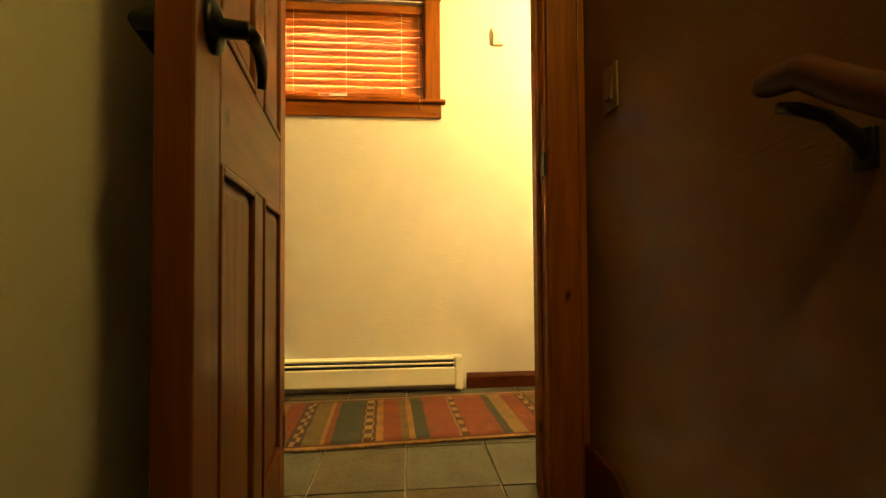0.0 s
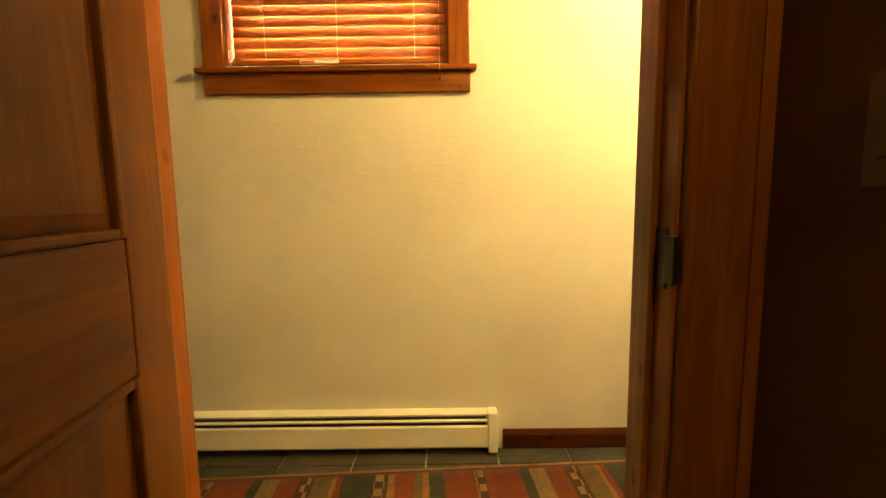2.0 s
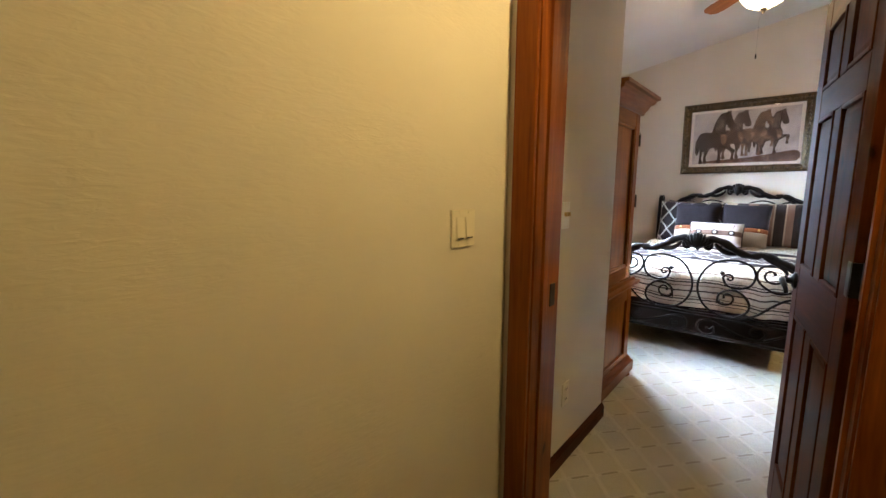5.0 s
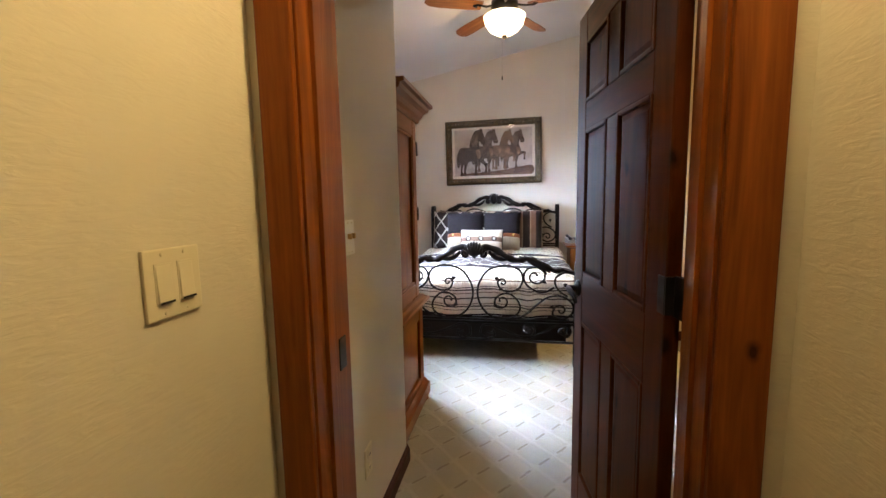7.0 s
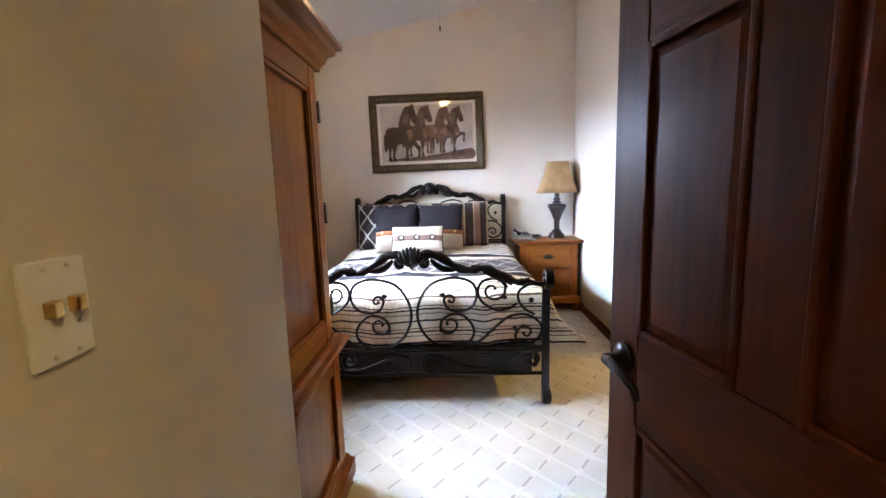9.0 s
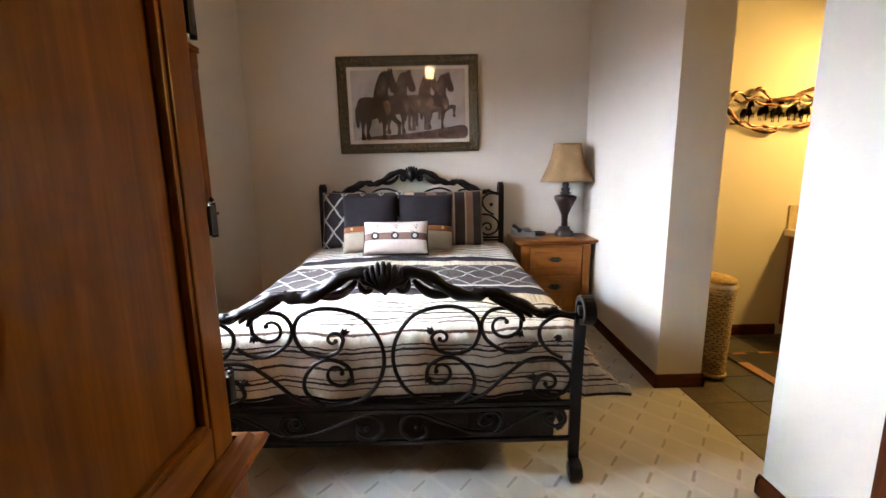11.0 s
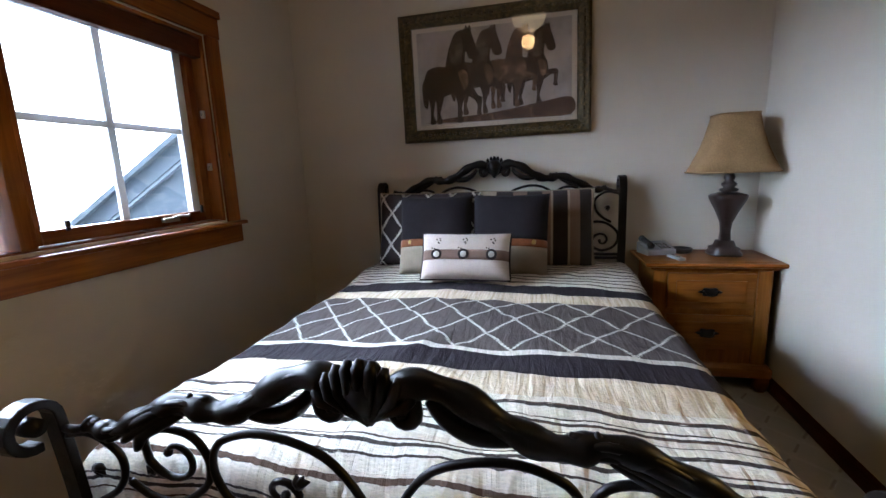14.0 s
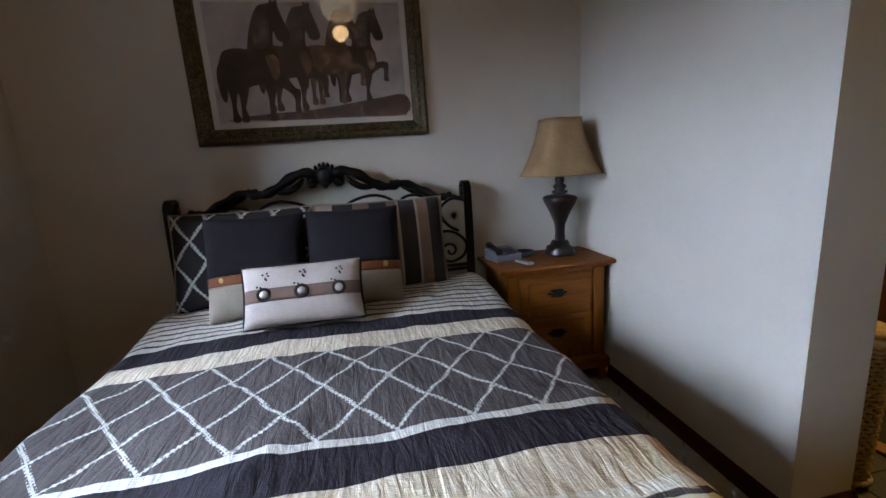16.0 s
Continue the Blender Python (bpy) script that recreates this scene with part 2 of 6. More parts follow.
def finish(name, bm, mat, smooth=False):
    bmesh.ops.recalc_face_normals(bm, faces=bm.faces)
    me = bpy.data.meshes.new(name)
    bm.to_mesh(me)
    bm.free()
    me.materials.append(mat)
    if smooth:
        for p in me.polygons:
            p.use_smooth = True
    return me


def part(name, bm, mat, parent=None, label="", smooth=False):
    ob = new(name, finish(name, bm, mat, smooth))
    if parent is not None:
        ob.parent = parent
    if label:
        tagged(ob, label)
    return ob


def box_part(name, dims, mat, parent=None, label="", bevel=0.002, matrix=None):
    bm = bmesh.new()
    add_box(bm, *dims, bevel, matrix)
    return part(name, bm, mat, parent, label)


def thing(name, label, category, m=None, group=""):
    ob = new(name)
    ob.empty_display_size = 0.05
    if m is not None:
        ob.matrix_world = m
    return tagged(ob, label, category, group)


def structure(name, bm, mat, label, category):
    return tagged(part(name, bm, mat), label, category, kind="structure")


# ---- the large structure ----
YN, YS0, YS1 = 2.69, 1.50, 1.62          # hall: north face, stair face and hall face of the south wall
XE0, XE1 = 2.30, 2.43                    # wall between hall and bedroom
XHEAD, YLEFT, YRIGHT = 7.15, 3.90, 0.83  # bedroom: head wall, window wall, wall to the bathroom
HC = 2.45


def roof(y):
    return 2.945 + 0.199 * (3.304 - y)


def wall(name, boxes, label="warm white textured plaster wall", mat=None):
    bm = bmesh.new()
    for d in boxes:
        add_box(bm, *d)
    return structure(name, bm, mat or WALL, label, "wall")


W1 = (0.040, 0.952, 1.658, 2.22)   # opening of the hall window
wall("wall_hall_north", [(-1.7, W1[0], YN, 2.84, -0.3, HC), (W1[1], 3.43, YN, 2.84, -0.3, 3.2), (W1[0], W1[1], YN, 2.84, -0.3, W1[2]), (W1[0], W1[1], YN, 2.84, W1[3], HC)])
wall("wall_hall_south", [(-1.7, 0.44, YS0, YS1, -1.9, HC), (1.28, XE0, YS0, YS1, -1.9, HC), (0.44, 1.28, YS0, YS1, 2.07, HC), (0.44, 1.28, YS0, YS1, -1.9, -0.02)])
wall("wall_hall_west", [(-1.82, -1.7, YS0, 2.84, -0.3, HC)])
wall("wall_hall_east", [(XE0, XE1, 0.80, 1.745, -0.3, 3.6), (XE0, XE1 + 0.062, 2.595, YN, -0.3, 3.2), (XE0, XE1, 1.745, 2.595, 2.07, 3.4)])
# right stair wall: a darker, browner plaster, its dimness put into the colour
wall("wall_stair_right", [(1.37, 1.49, 0.3, YS0, -2.0, HC)], "textured plaster wall beside the stairs, shade put into its brown colour", plaster("shaded_stair_plaster", (0.115, 0.054, 0.010)))
wall("wall_stair_left", [(0.22, 0.34, 0.6, YS0, -2.0, HC)])
# unseen lower stairwell, made dark so less hall light bounces back up
UNSEEN_DARK = wood("unseen_dark_wood", 2, (0.06, 0.022, 0.008), (0.11, 0.042, 0.016), 0.5)
bm = bmesh.new()
for d in ((1.37, 1.49, -1.7, 0.3, -2.0, HC), (0.22, 0.34, -1.7, 0.6, -2.0, HC), (0.22, 1.49, -1.82, -1.7, -2.0, HC)):
    add_box(bm, *d)
structure("wall_stair_lower", bm, UNSEEN_DARK, "unseen dark walls added down the stairwell to cut bounced light", "wall")
bm = bmesh.new()
add_box(bm, -1.82, XE0, YS0, 2.84, HC, HC + 0.12)
add_box(bm, 0.22, 1.49, -1.82, YS0, HC, HC + 0.12)
structure("ceiling_hall", bm, CEIL, "flat white ceiling above hall and stairs", "ceiling")

W2 = (4.40, 6.255, 1.098, 2.078)     # opening of the bedroom window
wall("wall_bedroom_return", [(3.31, 3.43, 2.84, 4.07, -0.3, 3.1)])
wall("wall_bedroom_north", [(3.43, W2[0], YLEFT, 4.07, -0.3, 3.0), (W2[1], 7.27, YLEFT, 4.07, -0.3, 3.0), (W2[0], W2[1], YLEFT, 4.07, -0.3, W2[2]), (W2[0], W2[1], YLEFT, 4.07, W2[3], 3.0)])
wall("wall_bedroom_head", [(XHEAD, 7.27, 0.58, YLEFT, -0.3, 3.7)])
YEND, XEND = 0.885, 5.605              # the partition narrows slightly towards the head wall
bm = bmesh.new()
plan = [(XEND, 0.60), (XHEAD, 0.60), (XHEAD, YRIGHT), (XEND, YEND)]
low = [bm.verts.new((x, y, -0.3)) for x, y in plan]
top = [bm.verts.new((x, y, 3.7)) for x, y in plan]
bm.faces.new(list(reversed(low)))
bm.faces.new(top)
for i in range(4):
    bm.faces.new((low[i], low[(i + 1) % 4], top[(i + 1) % 4], top[i]))
structure("wall_bedroom_bath", bm, WALL, "warm white plaster partition with a square end", "wall")
wall("wall_bedroom_south", [(XE1, 3.46, 0.80, 0.92, -0.3, 3.7), (4.20, 4.70, 0.80, 0.92, -0.3, 3.7), (3.46, 4.20, 0.80, 0.92, 2.07, 3.7)])
wall("wall_bath_east", [(6.42, 6.57, -1.12, 0.60, -0.3, 3.9)], "warm yellow-lit plaster bathroom wall")
wall("wall_bath_south", [(3.3, 6.57, -1.24, -1.12, -0.3, 4.0)], "warm yellow-lit plaster bathroom wall")
wall("wall_bath_west", [(3.3, 3.42, -1.12, 0.80, -0.3, 3.9)], "warm yellow-lit plaster bathroom wall")

bm = bmesh.new()
quad = [(2.30, 4.07), (7.27, 4.07), (7.27, -1.24), (2.30, -1.24)]
low = [bm.verts.new((x, y, roof(y))) for x, y in quad]
top = [bm.verts.new((x, y, roof(y) + 0.12)) for x, y in quad]
bm.faces.new(low)
bm.faces.new(list(reversed(top)))
for i in range(4):
    bm.faces.new((low[i], top[i], top[(i + 1) % 4], low[(i + 1) % 4]))
structure("ceiling_bedroom", bm, CEIL, "sloping white vaulted bedroom ceiling", "ceiling")

# floors
bm = bmesh.new()
add_box(bm, -1.82, 2.36, YS0, 2.84, -0.2, -0.010)
floor_hall = structure("floor_hall", bm, GROUT, "grey-brown slate tile floor with pale joints", "floor")
bm = bmesh.new()
add_box(bm, 2.36, 7.27, 0.745, 4.0, -0.2, 0.0)
structure("floor_bedroom", bm, CARPET, "beige carpet with a sculpted diamond pattern", "carpet")
bm = bmesh.new()
add_box(bm, 3.3, 6.57, -1.24, 0.745, -0.2, -0.010)
floor_bath = structure("floor_bath", bm, GROUT, "brown slate tile bathroom floor with pale joints", "floor")
# stairs down
STAIR_WOOD = wood("stair_tread", 0, (0.10, 0.04, 0.015), (0.2, 0.09, 0.035), 0.45, False)
stairs = thing("staircase", "brown wooden staircase going down from the hall", "stairs")
for i in range(8):
    z = -0.18 * (i + 1)
    box_part("step", (0.345, 1.365, 1.22 - 0.27 * (i + 1) - 0.02, 1.22 - 0.27 * i, z - 0.19, z), STAIR_WOOD, stairs, bevel=0.008)
box_part("landing", (0.345, 1.365, 1.22, 1.495, -0.19, 0.0), STAIR_WOOD, stairs, bevel=0.006)
bm = bmesh.new()
add_box(bm, 0.2, 1.5, -1.82, 1.5, -2.1, -1.64)
structure("floor_stair", bm, CARPET, "dark floor at the foot of the stairs", "floor")
bm = bmesh.new()
add_box(bm, -400, 400, -400, 400, -3.6, -3.2)
# ground colour set dark to cut the light bounced up into the bedroom
GROUND, nt, b = material("darkened_ground", (0.15, 0.155, 0.16), 0.9)
nt.links.new(ramp(nt, noise_tex(nt, coords(nt), 0.3, 5.0), [(0.3, (0.085, 0.09, 0.095)), (0.7, (0.15, 0.155, 0.165))]), b.inputs["Base Color"])
structure("ground", bm, GROUND, "open ground below the windows, darkened to cut bounced light", "ground")


# ---- trim, doors and hall ----
BLACK_IRON, nt, b = material("oil_rubbed_iron", (0.010, 0.008, 0.0075), 0.34, 0.6)
bump(nt, b, noise_tex(nt, coords(nt), 90, 3.0), 0.08, 0.002)
nt.links.new(ramp(nt, noise_tex(nt, coords(nt), 30, 3.0), [(0.3, (0.28, 0.28, 0.28)), (0.7, (0.48, 0.48, 0.48))]), b.inputs["Roughness"])
IVORY, nt, b = material("ivory_plastic", (0.72, 0.66, 0.52), 0.35)
BRIGHT, nt, b = material("white_plastic", (0.85, 0.84, 0.80), 0.3)
WHITE_METAL, nt, b = material("cream_enamel", (0.74, 0.70, 0.58), 0.4)
bump(nt, b, noise_tex(nt, coords(nt), 25, 3.0), 0.05, 0.002)
# switch plastic for the stair side, darkened to carry the dimness there
SHADED_PLATE, nt, b = material("shaded_plastic", (0.115, 0.06, 0.016), 0.45)
BRASS, nt, b = material("brass", (0.55, 0.36, 0.12), 0.3, 1.0)
DARK_SLOT, nt, b = material("dark_slot", (0.02, 0.018, 0.015), 0.8)
GLASS = bpy.data.materials.new("window_glass")
GLASS.use_nodes = True
nt = GLASS.node_tree
nt.nodes.remove(nt.nodes["Principled BSDF"])
tr, gl, lw, mx = nt.nodes.new("ShaderNodeBsdfTransparent"), node(nt, "ShaderNodeBsdfGlossy", Roughness=0.02), node(nt, "ShaderNodeLayerWeight", Blend=0.5), nt.nodes.new("ShaderNodeMixShader")
gloss = math_node(nt, "ADD", math_node(nt, "MULTIPLY", math_node(nt, "POWER", lw.outputs["Facing"], 4.0), 0.5), 0.04)
nt.links.new(gloss, mx.inputs[0])
nt.links.new(tr.outputs[0], mx.inputs[1])
nt.links.new(gl.outputs[0], mx.inputs[2])
nt.links.new(mx.outputs[0], nt.nodes["Material Output"].inputs["Surface"])

BASE_SECTION = [(0.0, 0.0), (0.015, 0.0), (0.015, 0.062), (0.009, 0.076), (0.004, 0.084), (0.0, 0.086)]


def baseboard(runs):
    """Moulded skirting along runs of (x0, y0, x1, y1, outward x, outward y)."""
    for x0, y0, x1, y1, ox, oy in runs:
        bm = bmesh.new()
        add_sweep(bm, BASE_SECTION, [(x0, y0, 0, ox, oy), (x1, y1, 0, ox, oy)])
        structure("baseboard", bm, REDWOOD[0 if abs(x1 - x0) > abs(y1 - y0) else 1], "red-brown stained wooden baseboard along the wall", "baseboard")


baseboard([(1.172, YN, 2.279, YN, 0, -1), (2.516, YN, 3.445, YN, 0, -1), (3.43, 2.69, 3.43, YLEFT, 1, 0),
           (3.43, YLEFT, XHEAD, YLEFT, 0, -1), (XHEAD, YLEFT, XHEAD, YRIGHT, -1, 0), (XHEAD, YRIGHT, XEND - 0.015, YEND, 0, 1),
           (XEND, YEND + 0.015, XEND, 0.585, -1, 0), (XEND - 0.015, 0.60, 6.42, 0.60, 0, -1), (6.42, 0.60, 6.42, -0.54, -1, 0),
           (4.29, 0.92, 4.715, 0.92, 0, 1), (4.70, 0.935, 4.70, 0.785, 1, 0), (2.43, 0.92, 3.37, 0.92, 0, 1), (1.28, YS1, 2.30, YS1, 0, 1)])


def rail_box(name, d, mat, parent, bevel=0.004):
    return box_part(name, d, mat, parent, "", bevel)


def raised_panel(bm, x0, x1, z0, z1, t):
    """A panel with a raised field and sloping margins on both faces."""
    w, deep, high = 0.035, t * 0.5 - 0.013, t * 0.5 - 0.004
    for s in (-1, 1):
        outer = [bm.verts.new((x, s * deep, z)) for x, z in ((x0, z0), (x1, z0), (x1, z1), (x0, z1))]
        inner = [bm.verts.new((x, s * high, z)) for x, z in ((x0 + w, z0 + w), (x1 - w, z0 + w), (x1 - w, z1 - w), (x0 + w, z1 - w))]
        for i in range(4):
            bm.faces.new((outer[i], outer[(i + 1) % 4], inner[(i + 1) % 4], inner[i]))
        bm.faces.new(inner)


def lever(parent, x, z, t, toward):
    """Rose, neck and curved lever on both faces of a door."""
    for s in (-1, 1):
        bm = bmesh.new()
        add_lathe(bm, [(0.0, 0.0), (0.034, 0.0), (0.034, 0.006), (0.026, 0.012), (0.013, 0.016), (0.012, 0.045), (0.0, 0.046)], 20)
        bm.transform(Matrix.Translation((x, s * t / 2, z)) @ Matrix.Rotation(radians(-90 * s), 4, "X"))
        add_tube(bm, [(x, s * (t / 2 + 0.042), z), (x + toward * 0.03, s * (t / 2 + 0.048), z + 0.004), (x + toward * 0.075, s * (t / 2 + 0.048), z - 0.002), (x + toward * 0.108, s * (t / 2 + 0.044), z - 0.016), (x + toward * 0.114, s * (t / 2 + 0.042), z - 0.034)], [0.011, 0.011, 0.010, 0.008, 0.007], 10)
        part("door_handle", bm, BLACK_IRON, parent, "black lever door handle", True)


def panel_door(name, label, m, w, h, t, woods, rows, handle_z, hinges=(0.24, 1.12, 1.83)):
    """A six-panel door: x from hinge to latch, rows are the panels' (bottom, top)."""
    door = thing(name, label, "door", m)
    door["kind"] = "structure"
    st, mu = 0.105, 0.095
    rail_box("stile", (0, st, -t / 2, t / 2, 0.008, h), woods[2], door)
    rail_box("stile", (w - st, w, -t / 2, t / 2, 0.008, h), woods[2], door)
    edges = [0.008] + [v for r in rows for v in r] + [h]
    for z0, z1 in zip(edges[::2], edges[1::2]):
        rail_box("rail", (st + 0.001, w - st - 0.001, -t / 2 + 0.0005, t / 2 - 0.0005, z0, z1), woods[0], door)
    for z0, z1 in rows:
        rail_box("mullion", ((w - mu) / 2, (w + mu) / 2, -t / 2 + 0.001, t / 2 - 0.001, z0 + 0.001, z1 - 0.001), woods[2], door)
        for x0, x1 in ((st, (w - mu) / 2), ((w + mu) / 2, w - st)):
            bm = bmesh.new()
            raised_panel(bm, x0, x1, z0, z1, t)
            part("panel", bm, woods[2], door)
            for s in (-1, 1):
                bm = bmesh.new()
                y0, y1 = sorted((s * (t / 2 - 0.014), s * (t / 2 + 0.003)))
                for d in ((x0, x0 + 0.014, z0, z1), (x1 - 0.014, x1, z0, z1), (x0 + 0.014, x1 - 0.014, z0, z0 + 0.014), (x0 + 0.014, x1 - 0.014, z1 - 0.014, z1)):
                    add_box(bm, d[0], d[1], y0, y1, d[2], d[3], 0.004)
                part("moulding", bm, woods[2], door)
    lever(door, w - 0.062, handle_z, t, -1)
    for z in hinges:
        bm = bmesh.new()
        add_tube(bm, [(-0.008, -t / 2 - 0.004, z - 0.045), (-0.008, -t / 2 - 0.004, z + 0.045)], 0.0075, 10)
        add_box(bm, -0.004, 0.0, -t / 2, t / 2 + 0.002, z - 0.045, z + 0.045)
        add_box(bm, 0.0, 0.034, t / 2 + 0.0005, t / 2 + 0.003, z - 0.045, z + 0.045, 0.001)
        if len(hinges) == 3:
            add_box(bm, -0.052, -0.006, -0.003, 0.001, z - 0.048, z + 0.048, 0.001)
        part("hinge", bm, BLACK_IRON, door, "black iron hinge")
    return door


# stair door: hinged on the far jamb, swung out over the stairs
STAIR_ROWS = [(0.22, 0.865), (1.055, 1.62), (1.72, 1.93)]
hinge = Vector((0.480, 1.56))
latch = Vector((0.597, 0.78))
ang = math.degrees(math.atan2(latch.y - hinge.y, latch.x - hinge.x))
panel_door("door_1", "open honey-stained six-panel wooden door over the stairs", pose(hinge.x - 0.022, hinge.y, 0, 0, 0, ang), 0.79, 2.03, 0.044, DOOR_WOOD, STAIR_ROWS, 1.035, (0.24, 1.83))
# bedroom door: swung into the bedroom
BED_ROWS = [(0.21, 0.86), (1.05, 1.60), (1.70, 1.92)]
panel_door("door_2", "open red-brown stained six-panel wooden bedroom door", pose(2.476, 1.770, 0, 0, 0, 7.5), 0.785, 2.03, 0.036, REDWOOD, BED_ROWS, 0.985)
# closed closet door in the south bedroom wall
panel_door("door_3", "closed dark-stained six-panel wooden closet door", pose(3.475, 0.87, 0, 0, 0, 0), 0.71, 2.03, 0.036, REDWOOD, BED_ROWS, 0.985)


def door_frame_x(x0, x1, y0, y1, top, woods, label):
    """Frame of an opening in a wall that runs along x; x0, x1 are the clear jambs."""
    fr = thing("door_frame", label, "door frame")
    fr["kind"] = "structure"
    for a, c in ((x0 - 0.019, x0), (x1, x1 + 0.019)):
        rail_box("jamb", (a, c, y0 - 0.004, y1 + 0.004, -0.005, top), woods[2], fr, 0.002)
    rail_box("head_jamb", (x0 - 0.019, x1 + 0.019, y0 - 0.004, y1 + 0.004, top, top + 0.019), woods[0], fr, 0.002)
    for a, c in ((x0, x0 + 0.011), (x1 - 0.011, x1)):
        rail_box("stop", (a, c, y0 + 0.044, y0 + 0.078, 0, top), woods[2], fr, 0.002)
    for ya, yb in ((y0 - 0.022, y0 - 0.004), (y1 + 0.004, y1 + 0.022)):
        rail_box("casing", (x0 - 0.098, x0 - 0.006, ya, yb, 0, top + 0.006), woods[2], fr)
        rail_box("casing", (x1 + 0.006, x1 + 0.098, ya, yb, 0, top + 0.006), woods[2], fr)
        rail_box("head_casing", (x0 - 0.104, x1 + 0.104, ya, yb, top + 0.007, top + 0.10), woods[0], fr)
    return fr


def door_frame_y(y0, y1, x0, x1, top, woods, label, left_w=0.085, stop_at=0.05, deep=0.062):
    fr = thing("door_frame", label, "door frame")
    fr["kind"] = "structure"
    for a, c, e in ((y0 - 0.019, y0, 0.0), (y1, y1 + 0.019, deep)):
        rail_box("jamb", (x0 - 0.004, x1 + 0.004 + e, a, c, -0.005, top), woods[2], fr, 0.002)
    rail_box("head_jamb", (x0 - 0.004, x1 + 0.004, y0 - 0.019, y1 + 0.019, top, top + 0.019), woods[1], fr, 0.002)
    for a, c in ((y0, y0 + 0.011), (y1 - 0.011, y1)):
        rail_box("stop", (x0 + stop_at, x0 + stop_at + 0.034, a, c, 0, top), woods[2], fr, 0.002)
    for xa, xb in ((x0 - 0.022, x0 - 0.004), (x1 + 0.004, x1 + 0.022)):
        rail_box("casing", (xa, xb, y0 - 0.100, y0 - 0.006, 0, top + 0.006), woods[2], fr)
        e = deep if xa > x1 else 0.0
        rail_box("casing", (xa + e, xb + e, y1 + 0.006, y1 + left_w, 0, top + 0.006), woods[2], fr)
        rail_box("head_casing", (xa, xb, y0 - 0.106, y1 + left_w, top + 0.007, top + 0.10), woods[1], fr)
    return fr


fr = door_frame_x(0.46, 1.25, YS0, YS1, 2.045, PINE, "honey-stained wooden door frame at the stair top")
box_part("casing_return", (1.3485, 1.3695, YS0 - 0.022, YS0 - 0.004, 0, 2.051), PINE[2], fr)
box_part("strike_plate", (1.2475, 1.2505, 1.512, 1.545, 0.965, 1.055), BLACK_IRON, fr, "black iron strike plate", 0.001)
bm = bmesh.new()
add_box(bm, 1.245, 1.252, 1.486, 1.513, 0.975, 1.045, 0.002)
part("strike_lip", bm, BLACK_IRON, fr)
fr = door_frame_y(1.765, 2.575, XE0, XE1, 2.045, PINE, "honey-stained knotty wood door frame of the bedroom")
box_part("strike_plate", (2.425, 2.465, 2.572, 2.5755, 0.915, 1.0), BLACK_IRON, fr, "black iron strike plate", 0.001)
door_frame_x(3.475, 4.185, 0.80, 0.92, 2.045, REDWOOD, "dark-stained wooden closet door frame")


def rectangle_plate(bm, w, h, t):
    add_box(bm, -w / 2, w / 2, -t, 0, -h / 2, h / 2, 0.0025)


def switch_plate(label, m, w, h, rockers, kind="rocker", plate=None, key=None):
    """A wall plate that faces its own -y."""
    sw = thing("light_switch", label, "light switch", m)
    bm = bmesh.new()
    rectangle_plate(bm, w, h, 0.007)
    part("plate", bm, plate or IVORY, sw)
    for x in rockers:
        bm = bmesh.new()
        if kind == "rocker":
            add_box(bm, x - 0.0165, x + 0.0165, -0.0085, -0.006, -0.034, 0.034, 0.001)
            vs = add_box(bm, x - 0.0145, x + 0.0145, -0.0125, -0.007, -0.031, 0.031, 0.0015)
            for v in vs:
                if v.co.z > 0 and v.co.y < -0.010:
                    v.co.y += 0.0035
            part("rocker", bm, key or IVORY, sw)
            box_part("slot", (x - 0.0145, x + 0.0145, -0.0136, -0.0128, -0.031, -0.0275), DARK_SLOT, sw, "", 0)
        else:
            add_box(bm, x - 0.006, x + 0.006, -0.020, -0.006, -0.004, 0.014, 0.002)
            part("toggle", bm, BRASS, sw, "brass toggle")
        for z in (-1, 1):
            bm = bmesh.new()
            add_lathe(bm, [(0.0, 0.0), (0.003, 0.0), (0.0025, 0.0015), (0.0, 0.002)], 8)
            bm.transform(Matrix.Translation((x, -0.007, z * h * 0.42)) @ Matrix.Rotation(radians(90), 4, "X"))
            part("screw", bm, key or IVORY, sw)
    return sw


switch_plate("ivory double rocker light switch on the hall wall", pose(2.042, YN, 1.224), 0.115, 0.114, (-0.023, 0.023))
switch_plate("white light switch with a brass toggle beside the door", pose(2.789, YN, 1.228), 0.078, 0.118, (-0.014, 0.016), "toggle", BRIGHT)
switch_plate("brown light switch on the stair wall, shade put into its colour", pose(1.37, 1.312, 1.165, 0, 0, -90), 0.072, 0.116, (0.0,), "rocker", SHADED_PLATE, SHADED_PLATE)

out = thing("wall_outlet", "ivory electric wall outlet near the floor", "outlet", pose(2.885, YN, 0.36))
bm = bmesh.new()
rectangle_plate(bm, 0.072, 0.116, 0.006)
part("plate", bm, IVORY, out)
for z in (-0.026, 0.026):
    bm = bmesh.new()
    add_lathe(bm, [(0.0, 0.0), (0.017, 0.0), (0.016, 0.003), (0.0, 0.003)], 16)
    bm.transform(Matrix.Translation((0, -0.006, z)) @ Matrix.Rotation(radians(90), 4, "X"))
    part("socket", bm, IVORY, out)
    for x in (-0.006, 0.006):
        box_part("slot", (x - 0.001, x + 0.001, -0.0098, -0.0088, z - 0.004, z + 0.006), DARK_SLOT, out, "", 0)

chime = thing("thermostat", "small white thermostat high on the hall wall", "thermostat", pose(1.374, YN, 2.035))
bm = bmesh.new()
rectangle_plate(bm, 0.065, 0.105, 0.022)
part("case", bm, IVORY, chime)
